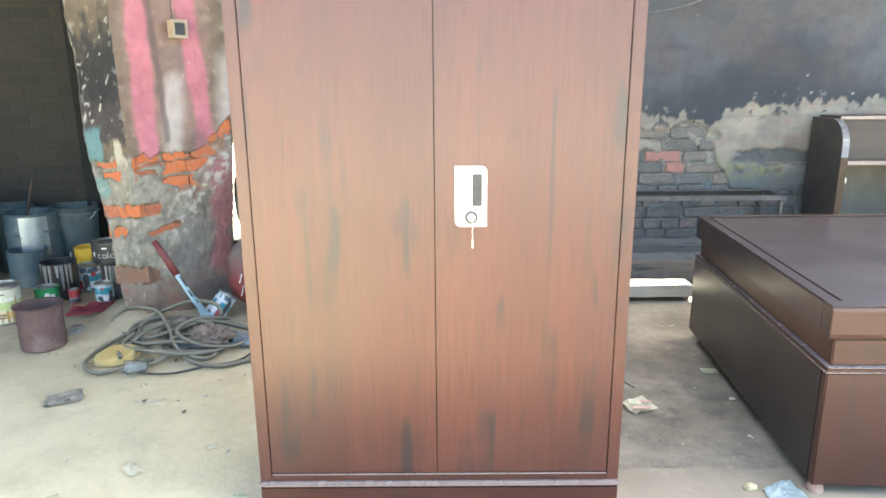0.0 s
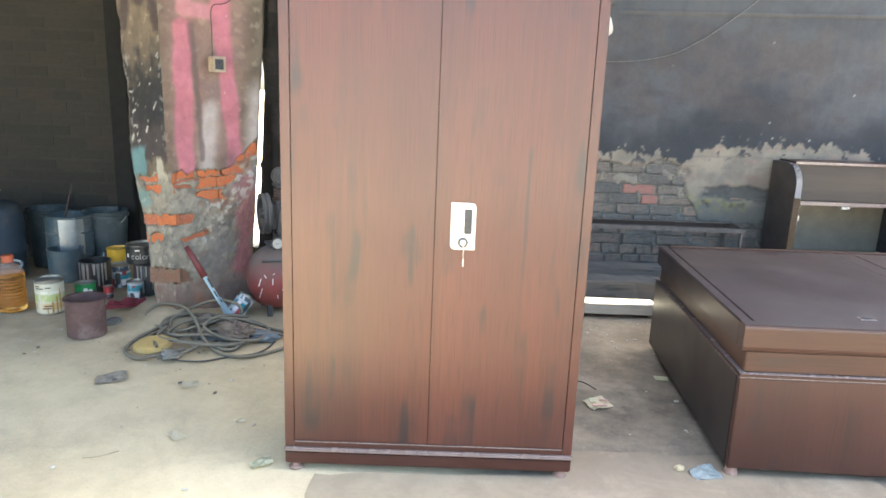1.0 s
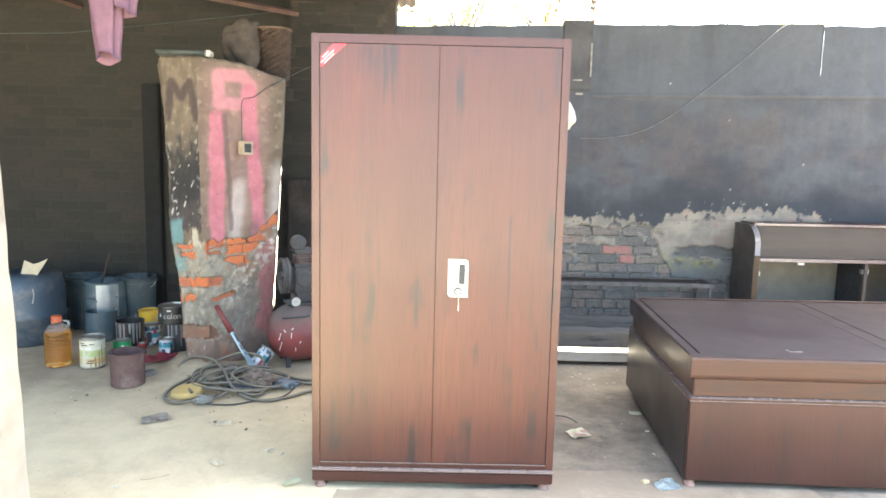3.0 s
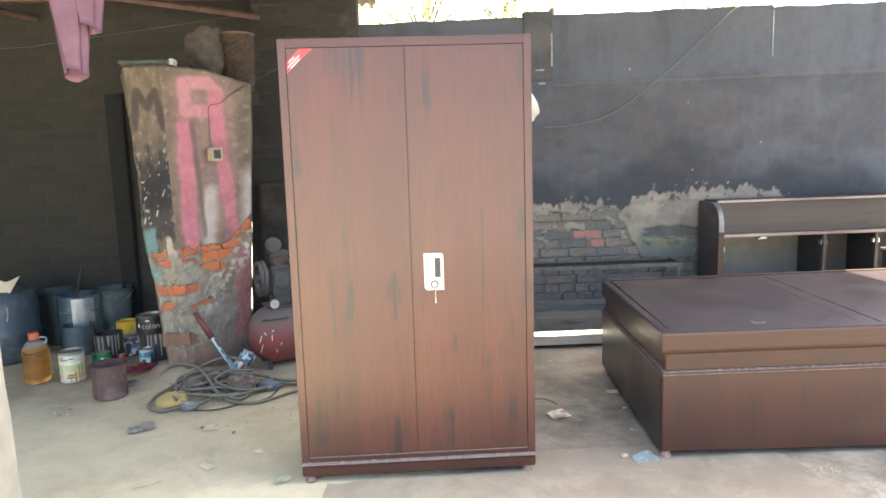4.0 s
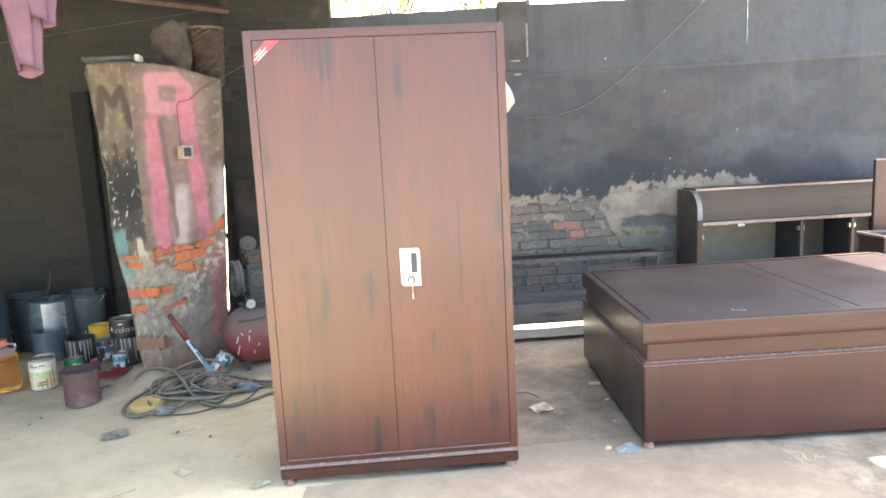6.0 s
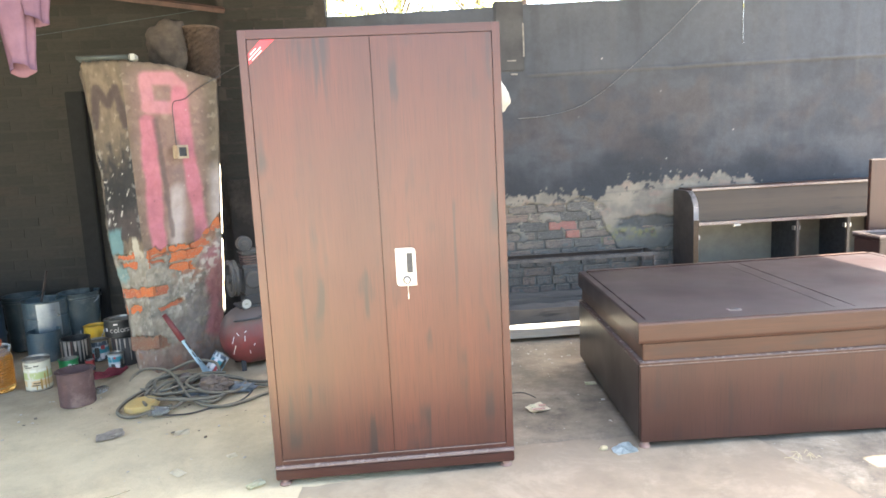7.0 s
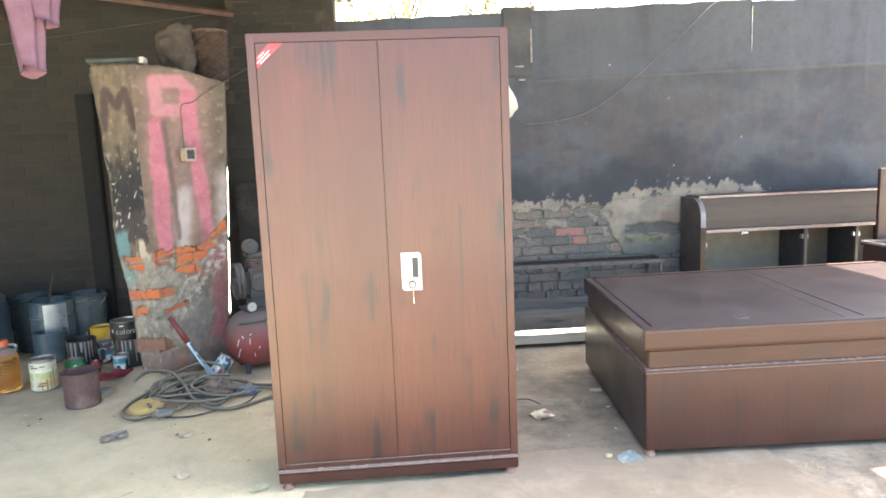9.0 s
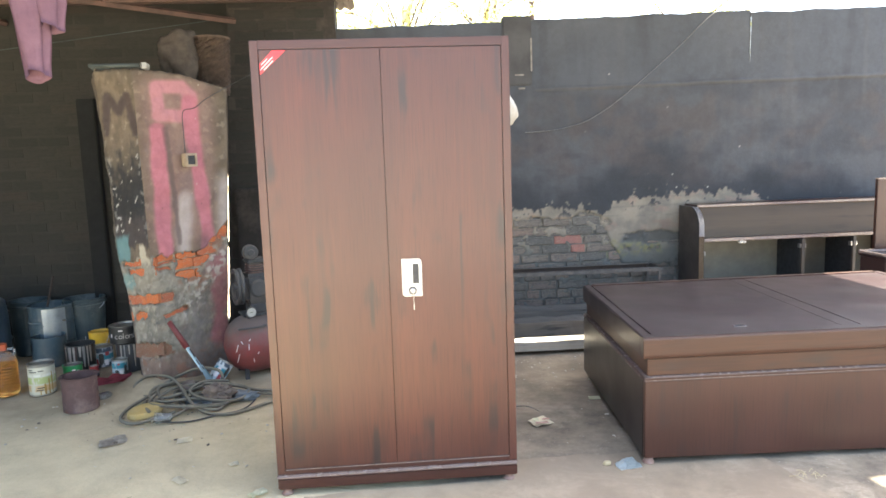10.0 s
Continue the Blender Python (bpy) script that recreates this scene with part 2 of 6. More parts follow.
def settled(name, c1, c2, dust, rough):
    """Old paint with dust settled on whatever faces up."""
    n = Nodes(name)
    v = n.coords()
    geo, axis = n.node("ShaderNodeNewGeometry"), n.node("ShaderNodeSeparateXYZ")
    n.link(geo.outputs["Normal"], axis.inputs[0])
    up = n.node("ShaderNodeMath")
    up.operation = "MULTIPLY_ADD"
    n.link(n.noise(v, 9, 6, 0.7), up.inputs[0])
    up.inputs[1].default_value = 1.1
    n.link(axis.outputs[2], up.inputs[2])
    fine = n.noise(v, 70, 5, 0.7)
    col = n.mix(n.span(n.noise(v, 5, 6, 0.7), 0.35, 0.65), c1, c2)
    col = n.mix(n.span(up.outputs[0], 0.55, 1.25, 0.06, 0.92), col, dust)
    col = n.mix(n.span(fine, 0.58, 0.72, 0.0, 0.4), col, dust)
    n.bump(fine, 0.15, 0.004)
    return n.done(col, n.span(up.outputs[0], 0.5, 1.2, rough, 0.9), 0, 0.4)


def foliage():
    """Thin leaves: light comes through them as well as off them."""
    n = Nodes("sunlit_leaf")
    v = n.coords()
    col = n.mix(n.span(n.noise(v, 3, 4), 0.35, 0.65), (0.1, 0.12, 0.035), (0.12, 0.115, 0.05))
    mat = n.done(col, 0.6)
    glow = n.node("ShaderNodeBsdfTranslucent")
    n.link(n.mix(n.span(n.noise(v, 5, 3), 0.35, 0.65), (0.36, 0.4, 0.12), (0.45, 0.42, 0.2)), glow.inputs["Color"])
    both = n.node("ShaderNodeAddShader")
    n.link(n.bsdf.outputs[0], both.inputs[0]), n.link(glow.outputs[0], both.inputs[1])
    n.link(both.outputs[0], n.tree.nodes["Material Output"].inputs["Surface"])
    return mat


M = {
    "ground": earth(),
    "slab": concrete(),
    "wood": printed_grain("wood_grain_steel", (0.04, 0.0145, 0.0106), (0.056, 0.0198, 0.0142), (0.098, 0.025, 0.0138)),
    "wood_across": printed_grain("wood_grain_steel_rail", (0.034, 0.0112, 0.0078), (0.047, 0.0152, 0.0102), (0.08, 0.0195, 0.0105), "x"),
    "wood_x": wood("wood_grain_board", (0.039, 0.0155, 0.0094), (0.052, 0.02, 0.0117), (0.08, 0.0262, 0.013), "x", 0.5, 0.36, 0.04, 0.38),
    "wood_dark": wood("dark_wood_grain", (0.026, 0.0138, 0.0138), (0.035, 0.0182, 0.0178), (0.048, 0.0215, 0.02), "x", 0.45, 0.32, 0.24, 0.42),
    "wood_shaded": wood("shaded_side_wood_grain", (0.015, 0.0105, 0.01), (0.021, 0.0135, 0.0125), (0.026, 0.015, 0.0135), "x", 0.2, 0.36, 0.1),
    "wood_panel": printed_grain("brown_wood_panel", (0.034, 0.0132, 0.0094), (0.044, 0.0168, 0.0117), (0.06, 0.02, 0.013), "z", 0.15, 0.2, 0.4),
    # pale trims and edges; the headboard's highlights are in this colour
    "edge": plain("pale_highlight_edge", (0.24, 0.19, 0.17), (0.17, 0.125, 0.11), 30, 0.22, 0.0),
    "foot_red": plain("dusty_red_brown_foot", (0.2, 0.1, 0.075), (0.26, 0.18, 0.14), 30, 0.7),
    "lip": plain("lit_brown_lip", (0.2, 0.152, 0.136), (0.165, 0.12, 0.106), 9, 0.24, 0.0, 0.02),
    "lit_band": plain("lit_edge_band", (0.42, 0.38, 0.35), (0.3, 0.26, 0.24), 30, 0.25, 0.0, 0.05),
    "gap_shade": plain("black_gap_shade", (0.008, 0.006, 0.006), None, 30, 0.9),
    "chrome": plain("bright_plated_metal", (0.38, 0.38, 0.375), (0.31, 0.31, 0.305), 12, 0.25, 0.35, 0.02),
    "steel": plain("worn_steel", (0.45, 0.45, 0.45), (0.3, 0.3, 0.31), 18, 0.32, 0.9),
    "recess": plain("recess_shade_dark", (0.025, 0.026, 0.028), (0.018, 0.018, 0.02), 30, 0.6),
    "red_tape": plain("red_sticker", (0.62, 0.03, 0.035), (0.5, 0.02, 0.03), 40, 0.35, 0, 0.03),
    "white_print": plain("white_print", (0.8, 0.72, 0.7), None, 40, 0.5, 0, 0.03),
    "dim_print": plain("dusty_white_print", (0.4, 0.38, 0.35), (0.28, 0.27, 0.25), 40, 0.6, 0, 0.03),
    "inner_board": plain("grey_board", (0.14, 0.13, 0.1), (0.11, 0.1, 0.078), 8, 0.5),
    "rest": wood("olive_brown_board", (0.058, 0.043, 0.03), (0.074, 0.054, 0.037), (0.082, 0.056, 0.037), "x", 0.25, 0.62, 0.0, 0.2),
    "iron": plain("dusty_iron", (0.12, 0.102, 0.09), (0.075, 0.064, 0.058), 16, 0.55, 0.1, 0.3, (0.12, 0.1, 0.085), 0.3),
    "timber": wood("weathered_timber", (0.27, 0.23, 0.18), (0.41, 0.35, 0.275), (0.46, 0.4, 0.32), "x", 0.6, 0.8),
    "timber_grey": wood("old_grey_timber", (0.07, 0.06, 0.05), (0.125, 0.107, 0.09), (0.15, 0.128, 0.105), "x", 0.8, 0.85),
    "plaster": painted("painted_plaster"),
    "sooty": painted("sooty_plaster", 0.8, 45, 0.35),
    "brick_grey": brickwork("grimy_brick", [(0.0, (0.1, 0.092, 0.082)), (0.3, (0.135, 0.118, 0.102)), (0.55, (0.175, 0.138, 0.11)), (0.8, (0.115, 0.102, 0.09)), (0.93, (0.2, 0.142, 0.112)), (1.0, (0.18, 0.132, 0.105))]),
    "brick_pink": brickwork("worn_pink_brick", [(0.0, (0.3, 0.13, 0.1)), (0.6, (0.27, 0.125, 0.1)), (1.0, (0.24, 0.12, 0.1))], (0.2, 0.12, 0.1), (0.3, 0.2, 0.16)),
    "brick_red": brickwork("bare_orange_brick", [(0.0, (0.44, 0.125, 0.045)), (0.6, (0.4, 0.11, 0.045)), (1.0, (0.3, 0.1, 0.06))], (0.26, 0.12, 0.07), (0.42, 0.26, 0.17)),
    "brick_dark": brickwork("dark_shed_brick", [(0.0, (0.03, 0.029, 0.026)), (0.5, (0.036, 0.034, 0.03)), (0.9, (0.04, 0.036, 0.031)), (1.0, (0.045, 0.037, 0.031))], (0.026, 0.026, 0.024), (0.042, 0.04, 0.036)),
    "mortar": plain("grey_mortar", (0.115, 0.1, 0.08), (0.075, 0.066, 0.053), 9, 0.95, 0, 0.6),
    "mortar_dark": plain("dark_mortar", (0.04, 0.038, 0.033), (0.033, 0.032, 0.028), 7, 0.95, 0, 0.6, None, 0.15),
    "column": plain("sooty_brown_render", (0.042, 0.036, 0.032), (0.03, 0.027, 0.025), 5, 0.9, 0, 0.6, (0.06, 0.05, 0.043), 0.15),
    "post": plain("concrete_post", (0.06, 0.057, 0.056), (0.04, 0.039, 0.04), 5, 0.9, 0, 0.5),
    "whitewash": plain("whitewashed_render", (0.33, 0.3, 0.245), (0.23, 0.205, 0.17), 4, 0.85, 0, 0.4, (0.17, 0.15, 0.125)),
    "tin": plain("rusty_roof_sheet", (0.1, 0.075, 0.06), (0.06, 0.05, 0.045), 5, 0.7, 0.2, 0.3),
    "beam": plain("rust_red_beam", (0.11, 0.062, 0.05), (0.07, 0.045, 0.039), 9, 0.75, 0.1),
    "cloth": plain("mauve_cloth", (0.205, 0.118, 0.152), (0.155, 0.088, 0.118), 10, 0.95, 0, 0.35, None, 0.1),
    "galvanised": plain("galvanised_sheet", (0.36, 0.4, 0.42), (0.25, 0.29, 0.32), 9, 0.34, 0.75, 0.05),
    "scrap_grey": plain("grey_brown_plastic", (0.55, 0.48, 0.39), (0.34, 0.3, 0.24), 38, 0.6, 0, 0.2),
    "handle_brown": plain("dark_brown_iron", (0.05, 0.037, 0.031), (0.034, 0.027, 0.024), 12, 0.7, 0.0, 0.2, None, 0.2),
    "orange_red": plain("red_enamel", (0.4, 0.05, 0.05), None, 20, 0.4),
    "batten": plain("grimy_batten", (0.07, 0.082, 0.08), (0.05, 0.058, 0.057), 12, 0.6, 0, 0.15, None, 0.2),
    "dim_rag": plain("dim_grey_rag", (0.088, 0.073, 0.062), (0.056, 0.047, 0.041), 14, 0.9, 0, 0.4, None, 0.2),
    "panel_grey": plain("grey_brown_board", (0.062, 0.05, 0.043), (0.048, 0.04, 0.036), 6, 0.45, 0, 0.05),
    "wicker": plain("brown_wicker", (0.12, 0.08, 0.057), (0.078, 0.053, 0.04), 22, 0.8, 0, 0.5),
    "sack": plain("grubby_white_sack", (0.38, 0.35, 0.3), (0.28, 0.255, 0.215), 14, 0.8, 0, 0.4),
    "tank_red": settled("dusty_red_paint", (0.21, 0.036, 0.034), (0.13, 0.04, 0.037), (0.135, 0.112, 0.1), 0.52),
    "splash": plain("white_paint_splash", (0.75, 0.73, 0.7), None, 30, 0.5),
    "pump": settled("greasy_cast_metal", (0.05, 0.05, 0.052), (0.034, 0.034, 0.036), (0.105, 0.095, 0.085), 0.5),
    "dial": plain("white_dial", (0.42, 0.41, 0.37), (0.34, 0.33, 0.3), 20, 0.3, 0, 0.02),
    "hose": settled("dusty_grey_hose", (0.105, 0.094, 0.074), (0.074, 0.066, 0.054), (0.205, 0.175, 0.125), 0.75),
    "blue_rag": plain("faded_blue_rag", (0.2, 0.22, 0.235), (0.13, 0.145, 0.155), 20, 0.9, 0, 0.4),
    "yellow": plain("yellow_plastic", (0.5, 0.34, 0.11), (0.43, 0.31, 0.13), 14, 0.6, 0, 0.2, (0.42, 0.34, 0.2)),
    "yellow_tin": plain("yellow_enamel", (0.62, 0.38, 0.03), (0.5, 0.29, 0.03), 14, 0.35),
    "can_brown": plain("rust_brown_paint", (0.105, 0.055, 0.048), (0.075, 0.043, 0.04), 10, 0.65, 0, 0.25, (0.15, 0.1, 0.085)),
    "can_inside": plain("dried_paint", (0.06, 0.04, 0.037), None, 15, 0.7),
    "tin_dark": plain("black_enamel", (0.02, 0.02, 0.021), (0.035, 0.033, 0.03), 16, 0.35),
    "tin_metal": plain("dull_tinplate", (0.36, 0.34, 0.3), (0.24, 0.22, 0.19), 16, 0.38, 0.7),
    "green": plain("green_enamel", (0.035, 0.32, 0.1), (0.03, 0.24, 0.08), 18, 0.4),
    "blue_white": label_paper("blue_white_print", (0.45, 0.48, 0.49), [(0.0, 0.035, (0.05, 0.06, 0.07)), (0.06, 0.1, (0.03, 0.2, 0.25)), (0.115, 0.16, (0.05, 0.07, 0.1))]),
    "pale_print": label_paper("pale_printed_wrap", (0.52, 0.49, 0.37), [(0.035, 0.075, (0.5, 0.34, 0.17)), (0.085, 0.13, (0.36, 0.4, 0.16)), (0.135, 0.15, (0.6, 0.58, 0.48))]),
    "ink": plain("dark_ink", (0.05, 0.045, 0.04), None, 30, 0.6),
    "stain": plain("ochre_varnish_run", (0.36, 0.22, 0.05), (0.28, 0.16, 0.04), 20, 0.35),
    "drip": plain("dripped_pale_paint", (0.55, 0.5, 0.43), (0.4, 0.35, 0.3), 20, 0.45),
    "bucket": plain("slate_blue_plastic", (0.038, 0.058, 0.064), (0.028, 0.043, 0.05), 9, 0.45, 0, 0.15, (0.07, 0.084, 0.086)),
    "bucket_mid": plain("grey_blue_plastic", (0.06, 0.09, 0.105), (0.045, 0.07, 0.085), 9, 0.4, 0, 0.15, (0.1, 0.115, 0.12)),
    "drum": plain("blue_drum", (0.04, 0.06, 0.084), (0.032, 0.05, 0.07), 7, 0.45, 0, 0.15, (0.085, 0.094, 0.1)),
    "orange": plain("orange_cap", (0.5, 0.11, 0.04), None, 15, 0.4),
    "oil": see_through("amber_oil", (0.88, 0.43, 0.1), 0.1, 0.88),
    "clear": see_through("clear_plastic", (0.85, 0.87, 0.85), 0.12),
    "red_cloth": plain("dark_red_cloth", (0.3, 0.045, 0.06), (0.2, 0.035, 0.045), 15, 0.8, 0, 0.3),
    "handle": plain("red_brown_grip", (0.16, 0.03, 0.028), (0.11, 0.025, 0.025), 20, 0.5),
    "blade": plain("pale_blue_steel", (0.5, 0.64, 0.7), (0.4, 0.54, 0.6), 16, 0.35, 0.2),
    "stone": plain("dusty_clod", (0.18, 0.135, 0.105), (0.13, 0.098, 0.08), 14, 0.95, 0, 0.6),
    "paper": plain("crumpled_paper", (0.84, 0.75, 0.56), (0.76, 0.67, 0.48), 8, 0.8, 0, 0.3),
    "print_pink": plain("faded_print", (0.5, 0.22, 0.16), (0.6, 0.5, 0.42), 60, 0.8),
    "green_wrap": plain("green_wrapper", (0.5, 0.52, 0.3), (0.72, 0.66, 0.48), 10, 0.5, 0, 0.35),
    "blue_wrap": plain("pale_blue_polythene", (0.31, 0.345, 0.335), (0.4, 0.42, 0.4), 12, 0.4, 0, 0.5),
    "straw": plain("dry_straw", (0.42, 0.34, 0.2), None, 30, 0.85),
    "brick_dull": brickwork("dull_brown_brick", [(0.0, (0.17, 0.095, 0.065)), (0.6, (0.22, 0.1, 0.062)), (1.0, (0.15, 0.09, 0.068))], (0.17, 0.125, 0.092), (0.24, 0.2, 0.15)),
    "strip_black": plain("strip_shade_black", (0.016, 0.016, 0.016), (0.022, 0.022, 0.022), 12, 0.8, 0.0, 0.15, None, 0.08),
    "leaf": foliage(),
    "bark": plain("grey_bark", (0.16, 0.12, 0.09), (0.1, 0.08, 0.06), 9, 0.95, 0, 0.6),
    "box": plain("grimy_cream_plastic", (0.36, 0.29, 0.2), (0.26, 0.2, 0.14), 20, 0.55),
    "wire": plain("black_wire", (0.05, 0.045, 0.042), None, 30, 0.6),
    "cable": plain("pale_cable", (0.14, 0.14, 0.138), None, 30, 0.7),
    "lamp_tube": plain("dusty_tube_lamp", (0.22, 0.245, 0.22), (0.16, 0.18, 0.165), 12, 0.4),
    "grit": plain("brown_grit", (0.2, 0.16, 0.12), (0.13, 0.105, 0.08), 40, 0.9),
    "flint": plain("pale_chip", (0.6, 0.54, 0.44), (0.42, 0.37, 0.29), 40, 0.8),
    "far_wall": plain("pale_far_wall", (0.56, 0.55, 0.52), (0.48, 0.47, 0.45), 1.5, 0.9),
    "chip": plain("pale_chip_and_slit", (0.26, 0.235, 0.2), (0.17, 0.15, 0.13), 30, 0.9),
}
for key in ("oil", "clear"):
    M[key].use_backface_culling = False


# ---- mesh helpers ----
def finish(name, bm, material, smooth=False):
    bmesh.ops.recalc_face_normals(bm, faces=bm.faces)
    for f in bm.faces:
        f.smooth = smooth
    data = bpy.data.meshes.new(name)
    bm.to_mesh(data)
    bm.free()
    data.materials.append(M[material])
    return data


def part(name, bm, material, parent, label="", smooth=False):
    ob = new(name, finish(name, bm, material, smooth))
    ob.parent = parent
    return tagged(ob, label)


def whole(name, bm, material, label, category, kind="", group="", smooth=False):
    return tagged(new(name, finish(name, bm, material, smooth)), label, category, group, kind)


def thing(name, m, label, category, group="", kind=""):
    ob = new(name)
    ob.empty_display_size = 0.1
    ob.matrix_world = m
    return tagged(ob, label, category, group, kind)


def box(x0, x1, y0, y1, z0, z1, bevel=0.004, bm=None, seg=2):
    bm = bm or bmesh.new()
    made = bmesh.ops.create_cube(bm, size=1.0, matrix=Matrix.Translation(((x0 + x1) / 2, (y0 + y1) / 2, (z0 + z1) / 2)) @ Matrix.Diagonal((x1 - x0, y1 - y0, z1 - z0, 1)))
    if bevel:
        es = {e for v in made["verts"] for e in v.link_edges}
        bmesh.ops.bevel(bm, geom=list(es), offset=min(bevel, 0.45 * min(x1 - x0, y1 - y0, z1 - z0)), segments=seg, affect="EDGES")
    return bm


def prism(outline, z0, z1, bm=None, bevel=0.0):
    """An upright prism over a plan outline."""
    bm = bm or bmesh.new()
    lo = [bm.verts.new((x, y, z0)) for x, y in outline]
    hi = [bm.verts.new((x, y, z1)) for x, y in outline]
    bm.faces.new(lo[::-1]), bm.faces.new(hi)
    for a in range(len(lo)):
        b = (a + 1) % len(lo)
        bm.faces.new((lo[a], lo[b], hi[b], hi[a]))
    if bevel:
        bmesh.ops.bevel(bm, geom=list(bm.edges), offset=bevel, segments=2, affect="EDGES")
    return bm


def turned(profile, n=28, bm=None, m=None):
    """A solid of revolution about z from (radius, height) pairs."""
    bm = bm or bmesh.new()
    m = m or Matrix()
    rings = []
    for r, z in profile:
        if r < 1e-6:
            rings.append([bm.verts.new(m @ Vector((0, 0, z)))])
        else:
            rings.append([bm.verts.new(m @ Vector((r * math.cos(2 * math.pi * k / n), r * math.sin(2 * math.pi * k / n), z))) for k in range(n)])
    for a, b in zip(rings, rings[1:]):
        for k in range(n):
            j = (k + 1) % n
            quad = [a[k % len(a)], a[j % len(a)], b[j % len(b)], b[k % len(b)]]
            quad = list(dict.fromkeys(quad))
            if len(quad) > 2:
                bm.faces.new(quad)
    return bm


def tube(points, radius, n=8, bm=None, taper=None):
    """A round bar swept along points."""
    bm = bm or bmesh.new()
    pts = [Vector(p) for p in points]
    rings, up = [], Vector((0.13, 0.21, 0.97))
    for k, p in enumerate(pts):
        way = (pts[min(k + 1, len(pts) - 1)] - pts[max(k - 1, 0)]).normalized()
        side = way.cross(up)
        if side.length < 1e-3:
            side = way.cross(Vector((1, 0, 0)))
        side.normalize()
        top = side.cross(way)
        r = radius * (taper[k] if taper else 1)
        rings.append([bm.verts.new(p + r * (math.cos(2 * math.pi * j / n) * side + math.sin(2 * math.pi * j / n) * top)) for j in range(n)])
    for a, b in zip(rings, rings[1:]):
        for j in range(n):
            bm.faces.new((a[j], a[(j + 1) % n], b[(j + 1) % n], b[j]))
    bm.faces.new(rings[0][::-1]), bm.faces.new(rings[-1])
    return bm


def smooth_line(points, per=8):
    """Catmull-Rom through points."""
    p = [Vector(q) for q in points]
    p = [p[0]] + p + [p[-1]]
    out = []
    for a, b, c, d in zip(p, p[1:], p[2:], p[3:]):
        for k in range(per):
            s = k / per
            out.append(0.5 * (2 * b + (c - a) * s + (2 * a - 5 * b + 4 * c - d) * s * s + (3 * b - a - 3 * c + d) * s ** 3))
    return out + [p[-1]]


def step(x, lo, hi):
    t = min(1.0, max(0.0, (x - lo) / (hi - lo)))
    return t * t * (3 - 2 * t)


def blur_box(u, v, u0, u1, v0, v1, s=0.03):
    return step(u, u0 - s, u0 + s) * (1 - step(u, u1 - s, u1 + s)) * step(v, v0 - s, v0 + s) * (1 - step(v, v1 - s, v1 + s))


def fuzz(x, y, z, size, octaves=4):
    return noise.fractal(Vector((x / size, y / size, z / size)), 1.0, 2.0, octaves)


def blend(a, b, f):
    return tuple(p + (q - p) * f for p, q in zip(a, b))


def coloured(data, colours):
    layer = data.color_attributes.new("paint", "FLOAT_COLOR", "POINT")
    layer.data.foreach_set("color", np.array([(*c, 1.0) for c in colours], dtype=np.float32).ravel())


def letters(text, size, m, material, parent, name="lettering"):
    curve = bpy.data.curves.new(name, "FONT")
    curve.body, curve.size, curve.extrude = text, size, 0.0006
    tmp = bpy.data.objects.new(name, curve)
    data = bpy.data.meshes.new_from_object(tmp)
    bpy.data.objects.remove(tmp)
    data.materials.append(M[material])
    ob = new(name, data)
    ob.parent = parent
    ob.matrix_local = m
    return ob


# ---- the setting ----
def build_ground():
    near_x, near_y = [-5 + 0.08 * k for k in range(151)], [-5 + 0.08 * k for k in range(106)]
    xs = [-600, -120, -40, -15, -8] + near_x + [10, 15, 40, 120, 600]
    ys = [-600, -120, -40, -15, -8] + near_y + [5, 8, 15, 40, 120, 600]
    bm = bmesh.new()
    rows = []
    for y in ys:
        row = []
        for x in xs:
            z = -0.004 + 0.004 * fuzz(x, y, 0, 0.35)
            z += 0.11 * math.exp(-((x + 1.15) ** 2 / 0.045 + (y - 1.68) ** 2 / 0.04)) * (1 + 0.5 * fuzz(x, y, 3, 0.15)) + 0.05 * math.exp(-((x + 0.85) ** 2 / 0.12 + (y - 2.05) ** 2 / 0.06))
            row.append(bm.verts.new((x, y, z)))
        rows.append(row)
    for a, b in zip(rows, rows[1:]):
        for k in range(len(xs) - 1):
            bm.faces.new((a[k], a[k + 1], b[k + 1], b[k]))
    return whole("ground", bm, "ground", "dusty beige earth floor, grey and stained beside the bed", "ground", "structure", smooth=True)


build_ground()
edge = [(0.11, -0.03), (1.0, 0.02), (1.12, 0.21), (1.9, 0.2), (2.24, 0.14), (2.3, 0.0), (2.33, -0.25), (2.42, -0.6), (3.4, -4.5), (0.0, -4.5), (0.09, -1.2), (0.11, -0.03)]
rim = []
for (x0, y0), (x1, y1) in zip(edge, edge[1:]):
    n = max(2, int(math.hypot(x1 - x0, y1 - y0) / 0.03))
    for k in range(n):
        x, y = x0 + (x1 - x0) * k / n, y0 + (y1 - y0) * k / n
        rim.append((x + 0.012 * fuzz(x, y, 2, 0.12, 5), y + 0.02 * fuzz(x, y, 7, 0.12, 5)))
whole("pavement", prism(rim, -0.05, 0.004), "slab", "worn grey concrete slab in front of the wardrobe", "slab", "structure")


def ragged(x):
    """The height at which the black coat of the yard wall ends."""
    z = float(np.interp(x, (0.1, 1.7, 2.0, 2.15, 2.3, 2.46, 2.56, 2.9, 3.5, 3.75, 4.0, 4.6), (1.0, 1.025, 1.02, 1.035, 0.985, 0.97, 1.06, 1.115, 1.125, 1.1, 1.03, 0.8)))
    return z + 0.035 * fuzz(x, 0, 3, 0.2, 5) + 0.03 * fuzz(x, 7, 0, 0.06, 3) + 0.045 * step(fuzz(x, 2, 9, 0.11, 2), 0.25, 0.5)


